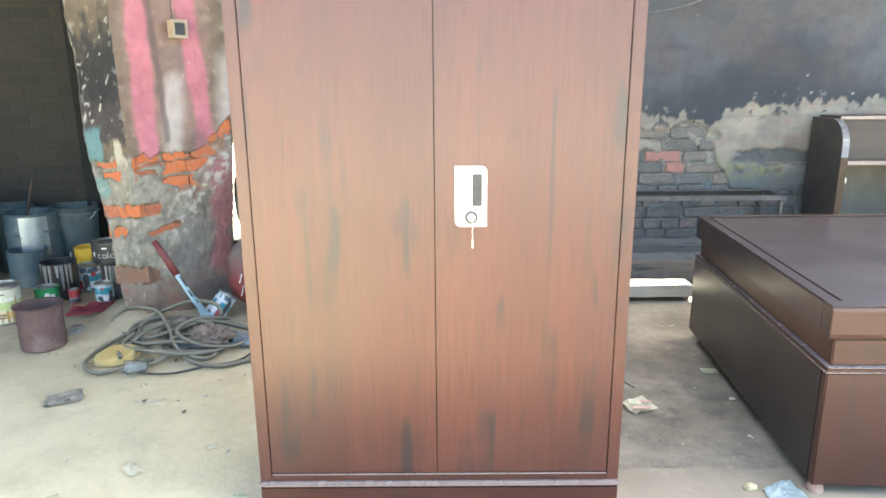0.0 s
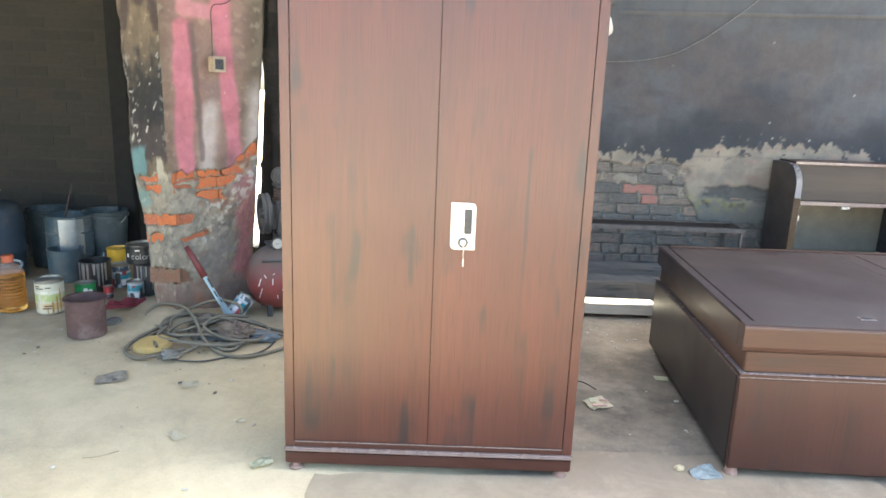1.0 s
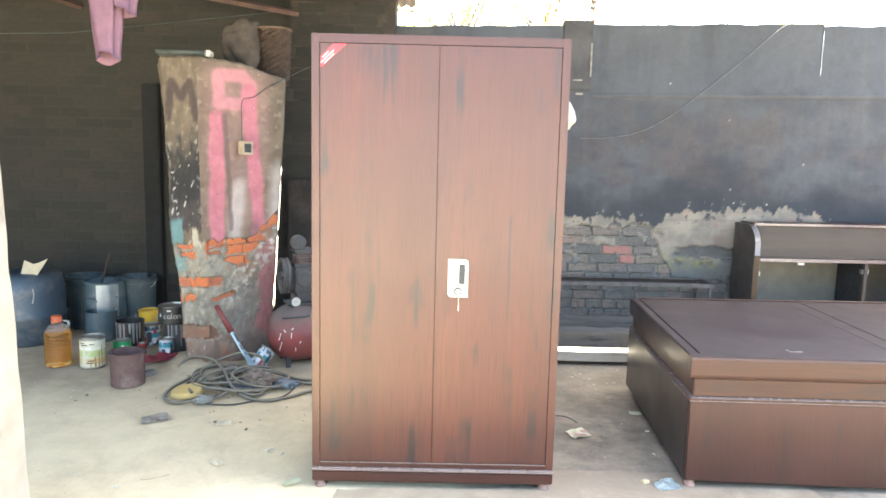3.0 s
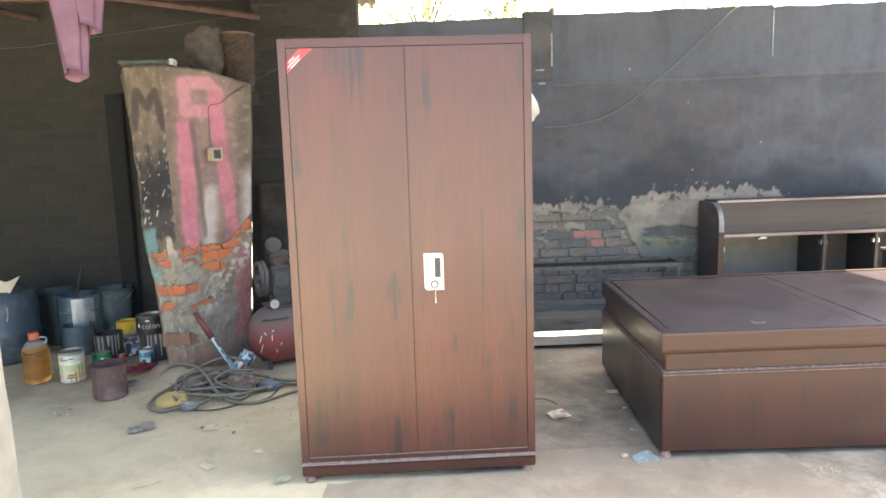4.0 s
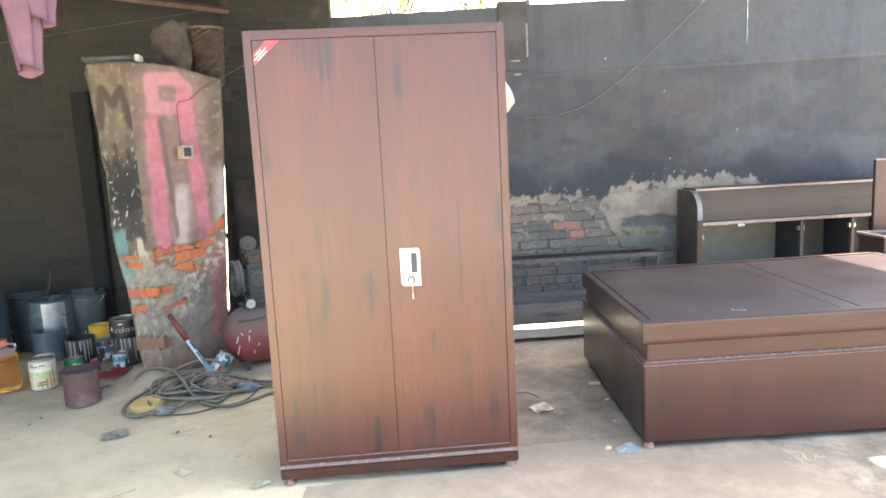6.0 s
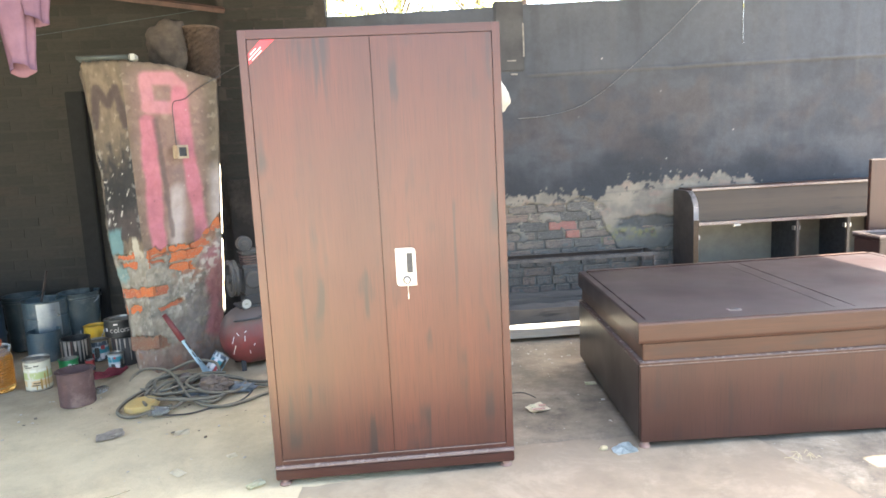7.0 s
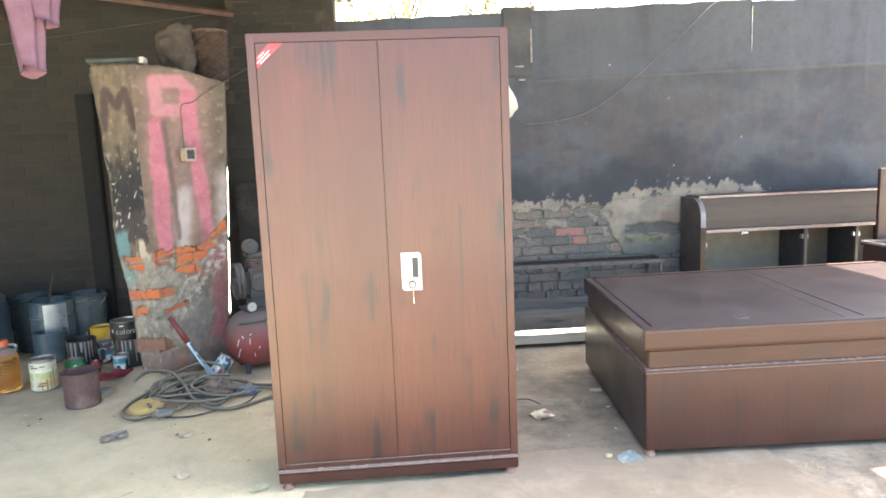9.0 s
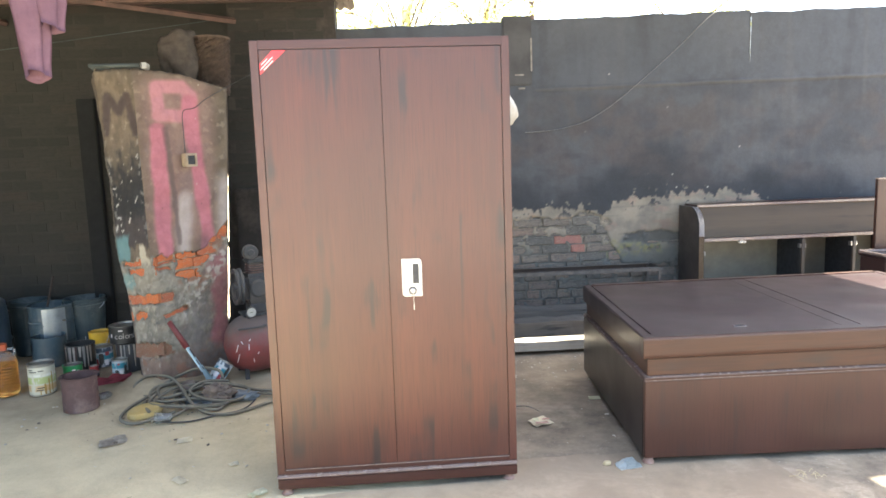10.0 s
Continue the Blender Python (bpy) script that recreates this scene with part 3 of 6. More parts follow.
def wall_top(x):
    return 2.6 + 0.0275 * x - (0.02 if x > 3.766 else 0.0) + 0.012 * fuzz(x, 1, 5, 0.25, 4)


def build_yard_wall():
    """The sooty yard wall: core, flaking plaster skin, bare bricks at its foot."""
    core = box(0.1, 8.0, 3.0, 3.2, -0.2, 2.269, 0)
    box(0.1, 3.761, 3.0, 3.2, 2.27, 2.56, 0, core)
    box(3.93, 8.0, 3.0, 3.2, 2.27, 2.56, 0, core)
    root = whole("wall_north", core, "mortar", "soot-blackened brick yard wall with flaking plaster", "wall", "structure")
    nx, nz = 560, 210
    x0, x1 = 0.12, 7.2
    verts, cols, faces = [], [], []
    for i in range(nx + 1):
        x = x0 + (x1 - x0) * i / nx
        top = wall_top(x)
        edge = ragged(x)
        for j in range(nz + 1):
            z = -0.02 + (top + 0.02) * j / nz
            # where the plaster still holds
            low = float(np.interp(x, (1.6, 2.1, 2.2, 2.42, 2.5, 2.62), (0.93, 0.915, 0.965, 0.955, 0.74, 0.5))) + 0.05 * fuzz(x, 2, z, 0.16, 5)
            f = step(z, low - 0.008, low + 0.008)
            ledge = z + 0.03 * fuzz(x, z, 43, 0.09, 4) - 0.05 * fuzz(x, 3, 5, 0.2, 2)
            scar = blur_box(x + 0.1 * fuzz(x, z, 41, 0.1, 4), ledge, 2.64, 3.3, 0.69, 0.785, 0.014)
            scar = max(scar, 0.8 * step(fuzz(x, z, 51, 0.09, 4), 0.3, 0.42) * blur_box(x, z, 2.6, 3.3, 0.5, 0.66, 0.04))
            nick = blur_box(x + 0.04 * fuzz(x, z, 44, 0.05, 3), z, 2.44, 2.5, 0.86, 0.92, 0.01)
            f *= 1 - 0.85 * max(scar, nick)
            film = step(fuzz(x, z * 1.4, 9, 0.12, 5), 0.1, 0.36) * (1 - step(z, 0.95, 1.0))
            film = max(film, 0.9 * step(fuzz(x + 5, z * 2.4, 19, 0.07, 4), 0.2, 0.4) * step(z, 0.76, 0.84))
            f = max(f, 0.62 * film)
            y = 2.994 - 0.024 * f + 0.003 * fuzz(x, z, 1, 0.3)
            line = 2.045 + 0.017 * (x - 1.8)
            bar = step(z, line, line + 0.012) * (1 - step(z, line + 0.026, line + 0.036)) * step(x, 1.8, 1.9)
            y -= 0.012 * bar + 0.004 * step(z, line, line + 0.02) * step(x, 1.8, 1.86)
            black = step(z + 0.02 * fuzz(x, z, 6, 0.05, 3), edge - 0.006, edge + 0.006)
            black = max(black, step(fuzz(x + 9, z, 2, 0.07, 4), 0.4, 0.48) * 0.9 * step(z, edge - 0.11, edge - 0.05))
            black *= 1 - 0.9 * step(fuzz(x + 2, z, 63, 0.05, 4), 0.5, 0.6) * (1 - step(z, edge + 0.03, edge + 0.09))
            pale = blend((0.228, 0.193, 0.15), (0.168, 0.145, 0.116), step(fuzz(x, z, 0, 0.3), -0.2, 0.3))
            joint = 1 - step(abs((z + 0.004 * fuzz(x, z, 33, 0.1, 3)) / 0.0815 % 1 - 0.5), 0.04, 0.1)
            pale = blend(pale, (0.11, 0.1, 0.085), 0.4 * joint * step(fuzz(x, z, 37, 0.16, 4), -0.2, 0.25))
            pale = blend(pale, (0.25, 0.16, 0.125), 0.4 * step(fuzz(x, z * 2, 23, 0.15, 4), 0.2, 0.5) * step(z, 0.78, 0.84))
            pale = blend(pale, (0.125, 0.12, 0.105), step(0.74 - z + 0.16 * fuzz(x, z, 11, 0.2, 5), 0.0, 0.16))
            moss = blur_box(x + 0.1 * fuzz(x, z, 71, 0.1, 3), z + 0.04 * fuzz(x, z, 73, 0.08, 3), 2.38, 2.98, 0.595, 0.69, 0.04)
            pale = blend(pale, (0.2, 0.18, 0.075), 0.75 * moss * step(fuzz(x, z, 21, 0.06, 4), -0.3, 0.2))
            pale = blend(pale, (0.07, 0.07, 0.068), 0.85 * scar)
            pale = blend(blend((0.105, 0.1, 0.088), pale, step(fuzz(x, z, 14, 0.12, 4), 0.05, 0.35)), pale, step(f, 0.3, 0.7))
            broad, blot = fuzz(x * 0.6, z, 5, 0.5, 5), fuzz(x, z * 0.8, 15, 0.22, 5)
            soot = blend((0.046, 0.049, 0.056), (0.064, 0.066, 0.072), step(broad, -0.3, 0.6))
            soot = blend(soot, (0.068, 0.058, 0.055), 0.6 * step(blot + 0.3 * blur_box(x, z, 2.1, 3.4, 1.35, 1.9, 0.2), 0.0, 0.6) * step(z, 1.15, 1.4) * (1 - step(z, 1.95, 2.1)))
            soot = blend(soot, (0.026, 0.027, 0.031), 0.75 * (1 - step(z + 0.25 * broad + 0.1 * blot, edge + 0.12, edge + 0.5)))
            # paler and bluer above the bar: haze painted into the wall's colour
            soot = blend(soot, (0.066, 0.071, 0.081), 0.6 * step(z + 0.1 * blot, line - 0.02, line + 0.1))
            run = step(fuzz(x, z * 0.06, 8, 0.13, 4), 0.05, 0.6) * step(fuzz(x, z * 0.5, 28, 0.5, 2), -0.3, 0.3)
            soot = blend(soot, (0.095, 0.088, 0.084), 0.2 * run * step(z, 1.2, 1.5))
            smear = fuzz(x * 0.6, z, 81, 0.26, 5)
            soot = blend(soot, (0.066, 0.053, 0.051), 0.45 * step(smear, -0.1, 0.6) * step(z, 1.1, 1.3) * (1 - step(z, 1.9, 2.1)))
            soot = blend(soot, (0.032, 0.032, 0.036), 0.35 * step(fuzz(x * 0.6 + 7, z * 1.6, 83, 0.2, 5), 0.1, 0.6) * (1 - step(z, 1.5, 1.9)))
            soot = blend(soot, (0.034, 0.035, 0.039), 0.4 * step(fuzz(x * 0.7 + 4, z * 0.12, 38, 0.16, 5), 0.1, 0.6) * step(z, line - 0.5, line + 0.1))
            soot = blend(soot, (0.095, 0.086, 0.078), 0.4 * bar)
            chip = step(fuzz(x, z * 1.6, 31, 0.03, 2), 0.88, 0.96) * step(fuzz(x, z, 17, 0.3), 0.05, 0.3)
            soot = blend(soot, (0.4, 0.38, 0.34), 0.8 * chip)
            verts.append((x, y, z))
            cols.append(blend(pale, soot, black))
    for i in range(nx):
        for j in range(nz):
            a = i * (nz + 1) + j
            x = x0 + (x1 - x0) * (i + 0.5) / nx
            z = (verts[a][2] + verts[a + 1][2]) / 2
            if abs(x - 3.766) < 0.0066 and 2.27 < z < 2.75:
                continue
            faces.append((a, a + nz + 1, a + nz + 2, a + 1))
    rim = len(verts)
    for i in range(nx + 1):
        x = x0 + (x1 - x0) * i / nx
        verts.append((x, 3.2, wall_top(x) + 0.012 * fuzz(x, 4, 4, 0.1)))
        cols.append((0.12, 0.11, 0.09))
    for i in range(nx):
        a = i * (nz + 1) + nz
        faces.append((a, a + nz + 1, rim + i + 1, rim + i))
    data = bpy.data.meshes.new("plaster")
    data.from_pydata(verts, [], faces)
    data.polygons.foreach_set("use_smooth", [True] * len(faces))
    coloured(data, cols)
    data.materials.append(M["sooty"])
    skin = new("plaster", data)
    skin.parent = root
    tagged(skin, "sooty black plaster flaked to pale cement")
    return root


wall_north = build_yard_wall()
part("crack_edge", box(3.7642, 3.7745, 2.967, 2.973, 2.26, 2.68, 0.001), "post", wall_north)
post = whole("wall_post", box(1.56, 1.812, 2.951, 3.03, 2.1, 2.685, 0.012), "post", "stained concrete post on the yard wall", "post", "structure")
# pale strip paints the daylight slit beside the post; next two are chips
part("notch", box(1.8, 1.814, 2.946, 2.956, 2.22, 2.5, 0.003), "chip", post, "pale strip for chipped cement and a daylight slit")
part("notch", box(1.66, 1.74, 2.946, 2.953, 2.185, 2.197, 0.002), "chip", post, "pale strip for chipped cement and a daylight slit")
part("notch", box(1.69, 1.75, 2.95, 2.98, 2.07, 2.085, 0.002), "chip", post, "pale strip for chipped cement and a daylight slit")

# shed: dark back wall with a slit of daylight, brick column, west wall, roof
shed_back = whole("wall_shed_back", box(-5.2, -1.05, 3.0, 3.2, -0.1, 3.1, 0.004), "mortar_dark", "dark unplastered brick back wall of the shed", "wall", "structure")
def column_edge(z):
    return -0.81 - 0.06 * (1.4 - z)


bm = box(-0.81, 0.15, 2.9, 3.2, -0.1, 3.4, 0.012)
for v in bm.verts:
    if v.co.x < -0.7:
        v.co.x += column_edge(v.co.z) + 0.81
column = whole("wall_column", bm, "column", "sooty brown brick column at the shed's corner", "column", "structure")
part("pier", box(-0.75, -0.5, 2.82, 2.9, -0.05, 1.3, 0.015), "column", column, "paler rendered foot")
bm = bmesh.new()
rows = []
for k in range(81):
    z = 0.1 + 0.02 * k
    d = 0.004 + 0.034 * step(z, 1.42, 1.68) + 0.009 * fuzz(z, 3, 1, 0.16, 4) + 0.02 * math.exp(-((z - 0.83) / 0.02) ** 2)
    rows.append([bm.verts.new((column_edge(z) - max(0.001, d), 2.93, z)), bm.verts.new((column_edge(z) + 0.03, 2.895, z)), bm.verts.new((column_edge(z) + 0.03, 2.96, z))])
for a, b in zip(rows, rows[1:]):
    for q in range(3):
        bm.faces.new((a[q], a[(q + 1) % 3], b[(q + 1) % 3], b[q]))
bm.faces.new(rows[0]), bm.faces.new(rows[-1][::-1])
part("mortar_edge", bm, "column", column, "ragged mortar along the column's edge")
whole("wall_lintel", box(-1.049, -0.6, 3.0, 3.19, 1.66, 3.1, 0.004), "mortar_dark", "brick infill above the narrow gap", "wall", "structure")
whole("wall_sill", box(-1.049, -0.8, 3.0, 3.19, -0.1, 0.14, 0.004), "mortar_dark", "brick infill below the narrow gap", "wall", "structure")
# near-black upright strip paints the shade beside the pillar
whole("door_frame", box(-2.0, -1.86, 2.93, 2.998, 0.0, 2.08, 0.008), "strip_black", "near-black upright strip for the shade beside the pillar", "frame", "structure")
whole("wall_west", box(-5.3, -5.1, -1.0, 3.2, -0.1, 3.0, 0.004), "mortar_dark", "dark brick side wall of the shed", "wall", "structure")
bm = bmesh.new()
rows = []
for k in range(59):
    z = -0.05 + 0.05 * k
    x = -0.912 - 0.03 * z + 0.007 * fuzz(z, 2, 6, 0.25, 4) - 0.004 * fuzz(z, 5, 1, 0.05, 3)
    rows.append([bm.verts.new(p) for p in ((-1.5, -0.78, z), (x - 0.012, -0.78 + 0.004 * fuzz(z, 1, 1, 0.1), z), (x, -0.768, z), (x, -0.55, z), (-1.5, -0.55, z))])
for a, b in zip(rows, rows[1:]):
    for q in range(5):
        bm.faces.new((a[q], a[(q + 1) % 5], b[(q + 1) % 5], b[q]))
bm.faces.new(rows[0]), bm.faces.new(rows[-1][::-1])
whole("wall_jamb", bm, "whitewash", "smudged whitewashed wall end at the shed's mouth", "wall", "structure")


def roof_sheet(name, corners, label, pitch=0.09):
    """A corrugated sheet over a quad (a, b, c, d): waves run from a-b to d-c."""
    a, b, c, d = (Vector(p) for p in corners)
    n = max(4, int((b - a).length / (pitch / 4)))
    bm = bmesh.new()
    last = None
    for k in range(n + 1):
        s = k / n
        h = 0.014 * math.sin(2 * math.pi * s * (b - a).length / pitch)
        pair = [bm.verts.new(a.lerp(b, s) + Vector((0, 0, h))), bm.verts.new(d.lerp(c, s) + Vector((0, 0, h)))]
        if last:
            bm.faces.new((last[0], pair[0], pair[1], last[1]))
        last = pair
    bmesh.ops.solidify(bm, geom=list(bm.faces), thickness=0.004)
    return whole(name, bm, "tin", label, "roof", "structure")


roof_sheet("ceiling", [(-5.3, -0.8, 2.95), (0.3, -0.8, 2.92), (0.3, 3.4, 2.86), (-5.3, 3.4, 2.88)], "rusty corrugated shed roof seen from below")
# unseen sheets added for shade; their edges and gaps place the sun patches
roof_sheet("awning", [(0.2, 1.015, 3.6), (4.23, 1.015, 3.6), (4.23, 3.16, 3.6), (0.2, 3.16, 3.6)], "unseen corrugated sheet added to shade the yard")
roof_sheet("awning", [(0.2, 0.35, 3.62), (3.55, 0.35, 3.62), (3.55, 1.2, 3.62), (0.2, 1.2, 3.62)], "unseen corrugated sheet added to shade the yard")
roof_sheet("awning", [(3.5, 0.35, 3.64), (6.2, 0.35, 3.64), (6.2, 0.94, 3.64), (3.5, 0.94, 3.64)], "unseen corrugated sheet added to shade the yard")
for a, b in (((-2.5, 1.7, 2.74), (-0.66, 2.9, 2.67)), ((-3.2, 1.0, 2.76), (-2.5, 2.98, 2.7)), ((-0.8, -0.5, 2.72), (0.05, -0.5, 2.72))):
    whole("rafter", tube([a, b], 0.026, 4), "beam", "rust-red steel rafter under the shed roof", "rafter", "structure")
whole("purlin", box(-5.0, 0.1, 2.35, 2.43, 2.7, 2.77, 0.005), "beam", "rust-red steel purlin under the shed roof", "beam", "structure")
whole("purlin", box(-5.0, 0.1, -0.55, -0.47, 2.74, 2.82, 0.005), "beam", "rust-red steel purlin at the shed's mouth", "beam", "structure")

# unseen wall added behind the camera; its pale tone feeds the reflections
whole("wall_far", box(-14, 16, -16.3, -16.0, -0.2, 2.6, 0.01), "far_wall", "plain pale wall added unseen behind the camera", "wall", "structure")


# ---- the broken brick pillar ----
LOW = [(-1.32, 2.02), (-1.17, 1.64), (-1.03, 1.6), (-0.685, 2.0), (-0.9, 2.28)]
TOP = [(-1.45, 1.96), (-1.29, 1.6), (-1.045, 1.59), (-0.545, 2.02), (-0.72, 2.36)]
FACE = [(0, 20), (1, 48), (2, 104), (3, 14), (4, 20)]


def scar(u, z, k, u0, u1, z0, z1, s=0.012):
    """A ragged-edged patch."""
    return blur_box(u + 0.1 * k, z + 0.028 * k, u0, u1, z0, z1, s)


def sprayed(x, z, strokes, core, reach):
    """How thick sprayed paint lies at (x, z): solid to core metres from a stroke, gone at reach."""
    best = 9.0
    for x0, z0, x1, z1 in strokes:
        dx, dz = x1 - x0, z1 - z0
        k = min(1.0, max(0.0, ((x - x0) * dx + (z - z0) * dz) / (dx * dx + dz * dz)))
        best = min(best, math.hypot(x - x0 - k * dx, z - z0 - k * dz))
    return 1 - step(best, core, reach)


def pillar_paint(face, u, z):
    """Colour of the pillar's coat and depth of its scars at u along a face and height z."""
    k = fuzz(u * 0.6 + face * 5, 0, z, 0.12, 4)
    r = fuzz(u * (0.27 if face == 1 else 0.6) + face * 3, 4, z, 0.045, 4)
    beige = blend((0.14, 0.11, 0.078), (0.102, 0.081, 0.058), step(k, -0.25, 0.4))
    beige = blend(beige, (0.27, 0.22, 0.16), 0.4 * step(r, 0.35, 0.55))
    s = u * (0.28 if face == 1 else 0.6) + (0.0 if face == 1 else 0.28)
    crumb = fuzz(s, 12, z, 0.035, 5)
    grey = blend((0.245, 0.222, 0.175), (0.165, 0.15, 0.124), step(fuzz(s, 1, z, 0.11, 5), -0.25, 0.4))
    grey = blend(grey, (0.33, 0.3, 0.245), 0.6 * step(crumb, 0.1, 0.5))
    grey = blend(grey, (0.12, 0.105, 0.09), 0.55 * step(fuzz(s, 15, z, 0.06, 5), 0.18, 0.5))
    grey = blend(grey, (0.2, 0.13, 0.1), 0.75 * step(0.34 - z + 0.16 * fuzz(s, 17, z, 0.12, 4), 0.0, 0.2))
    grey = blend(grey, (0.26, 0.125, 0.075), 0.6 * step(fuzz(s + 3, 19, z, 0.07, 4), 0.1, 0.35) * (1 - step(z, 0.2, 0.28)))
    col, deep, proud = beige, 0.0, 0.0
    if face == 1:
        w = u + 0.03 * fuzz(u * 0.3, 3, z, 0.06, 3)
        m = sprayed(0.25 * w, z, ((0.022, 1.72, 0.07, 1.945), (0.07, 1.945, 0.135, 1.85), (0.135, 1.85, 0.196, 1.945), (0.196, 1.945, 0.236, 1.71)), 0.013, 0.044)
        col = blend(col, (0.05, 0.036, 0.034), 0.9 * m)
        soot = step(z + 0.08 * k, 0.94, 1.02) * (1 - step(z + 0.16 * k + 0.05 * r - 0.06 * u, 1.36, 1.66))
        col = blend(col, blend((0.05, 0.042, 0.041), (0.02, 0.021, 0.023), step(z + 0.1 * k, 1.06, 1.22)), 0.95 * soot)
        along, over = 0.7 * (z + 0.3 * u), 0.7 * (z - 0.3 * u)
        stroke = fuzz(over * 4.5, 1 + along, along, 0.07, 3)
        fleck = step(stroke, 0.6, 0.7) * step(z, 0.95, 1.0) * (1 - step(z, 1.5, 1.7)) * step(fuzz(u, 2, z, 0.13, 2), -0.1, 0.2)
        edge = max(step(u, 0.86, 0.95), 1 - step(u, 0.06, 0.16)) * step(r, 0.05, 0.2) * step(z, 1.0, 1.1) * (1 - step(z, 1.6, 1.8))
        scratch = sprayed(0.28 * u, z, ((0.03, 1.25, 0.08, 1.285), (0.04, 1.17, 0.085, 1.185), (0.13, 1.14, 0.155, 1.2), (0.02, 1.36, 0.06, 1.375), (0.2, 1.28, 0.225, 1.31), (0.015, 1.09, 0.03, 1.12)), 0.003, 0.008) * step(r, -0.3, 0.1)
        col = blend(col, (0.48, 0.46, 0.42), 0.75 * max(fleck, scratch, 0.3 * edge))
        col = blend(col, (0.115, 0.215, 0.22), 0.85 * scar(u, z, k, -0.3, 0.4, 0.885, 1.04, 0.03))
        tongue = max(scar(u, z, k, 0.55, 1.2, 0.66, 0.9), scar(u, z, k, 0.68, 0.84, 0.86, 0.99, 0.02))
        col = blend(col, (0.36, 0.325, 0.25), tongue)
        low = 1 - step(z + 0.02 * k, 0.86, 0.88)
        col = blend(col, grey, low)
        col = blend(col, (0.15, 0.26, 0.25), 0.7 * scar(u, z, k, -0.3, 0.32, 0.7, 0.79, 0.02))
        deep = max(scar(u, z, k, 0.1, 0.68, 0.845, 0.885), scar(u, z, k, 0.22, 0.72, 0.79, 0.825), scar(u, z, 0.5 * k, 0.04, 1.3, 0.585, 0.655), scar(u, z, k, 0.14, 0.6, 0.485, 0.525), scar(u, z, 0.8 * k, -0.3, 1.3, 0.225, 0.325, 0.02))
        col = blend(col, (0.45, 0.42, 0.36), 0.3 * step(r, 0.45, 0.6) * low)
    elif face == 2:
        pink = blend((0.43, 0.155, 0.19), (0.38, 0.14, 0.168), step(k, -0.3, 0.3))
        w = 0.6 * u + 0.012 * fuzz(u, 8, z, 0.2)
        # a sprayed letter: a paler round-shouldered loop on two legs
        loop = sprayed(w, z, ((0.13, 1.83, 0.13, 2.01), (0.13, 2.01, 0.285, 2.018), (0.285, 2.018, 0.335, 1.965), (0.335, 1.965, 0.325, 1.84), (0.13, 1.828, 0.3, 1.826)), 0.026, 0.058)
        legs = sprayed(w, z, ((0.122, 1.73, 0.11, 1.08), (0.11, 1.08, 0.118, 0.88)), 0.036, 0.064)
        legs = max(legs, sprayed(w, z, ((0.33, 1.92, 0.342, 1.75), (0.342, 1.75, 0.39, 1.316), (0.39, 1.316, 0.428, 1.04), (0.428, 1.04, 0.44, 0.86)), 0.034, 0.066))
        haze = blur_box(u, z, 0.04, 0.8, 0.95, 2.06, 0.12)
        col = blend(col, (0.36, 0.21, 0.19), 0.36 * haze)
        col = blend(col, (0.2, 0.125, 0.11), 0.5 * blur_box(u, z, 0.29, 0.48, 1.88, 1.98, 0.05))
        col = blend(col, (0.19, 0.14, 0.13), 0.6 * blur_box(u, z, 0.4, 0.6, 1.25, 1.47, 0.08))
        col = blend(col, (0.42, 0.37, 0.345), 0.75 * sprayed(w, z, ((0.272, 1.27, 0.246, 0.95),), 0.018, 0.085))
        col = blend(col, (0.38, 0.33, 0.31), 0.75 * blur_box(u, z, 0.86, 1.05, 0.98, 1.42, 0.08))
        col = blend(col, blend(pink, (0.46, 0.22, 0.235), 0.7), 0.85 * loop)
        col = blend(col, pink, 0.92 * legs)
        line = sprayed(w, z, ((0.168, 1.74, 0.188, 1.44), (0.188, 1.44, 0.209, 1.06), (0.209, 1.06, 0.212, 0.98)), 0.006, 0.028)
        col = blend(col, (0.1, 0.075, 0.07), 0.7 * line)
        # faint shadow of a crease, painted in as a dark line
        col = blend(col, (0.12, 0.085, 0.08), 0.5 * blur_box(u, z, -0.1, 0.27, 1.752, 1.764, 0.02))
        col = blend(col, (0.12, 0.08, 0.08), 0.65 * blur_box(u, z, 0.6, 0.74, 0.9, 1.03, 0.06))
        col = blend(col, (0.15, 0.115, 0.09), 0.5 * step(u, 0.93, 1.0) * step(z, 1.35, 1.5))
        chips = step(fuzz(u * 0.6, 11, z, 0.022, 2), 0.8, 0.88) * step(z, 1.0, 1.1)
        col = blend(col, blend((0.5, 0.45, 0.38), (0.09, 0.075, 0.065), step(k, -0.1, 0.1)), 0.7 * chips)
        line = 0.905 + 0.2 * step(u, 0.55, 1.0) * u + 0.028 * fuzz(u, 0, 2, 0.08, 5) + 0.012 * r
        low = 1 - step(z, line - 0.005, line + 0.005)
        rim = low * step(z, line - 0.03, line - 0.015)
        under = grey
        under = blend(under, (0.17, 0.15, 0.14), 0.8 * scar(u, z, k, 0.42, 1.1, 0.02, 0.6, 0.12) * step(crumb, -0.5, 0.1))
        under = blend(under, (0.31, 0.115, 0.13), 0.7 * scar(u, z, k, 0.76, 0.98, 0.2, 0.9, 0.07))
        slant = 0.5 + 0.62 * (u - 0.32)
        white = step(fuzz(s, 6, z * 1.2, 0.05, 6) + 0.2 * crumb, 0.0, 0.3) * (1 - step(abs(z - slant + 0.05 * k), 0.05, 0.16)) * step(u, 0.3, 0.4)
        under = blend(under, (0.42, 0.385, 0.33), 0.8 * white)
        proud = 0.006 * white * low
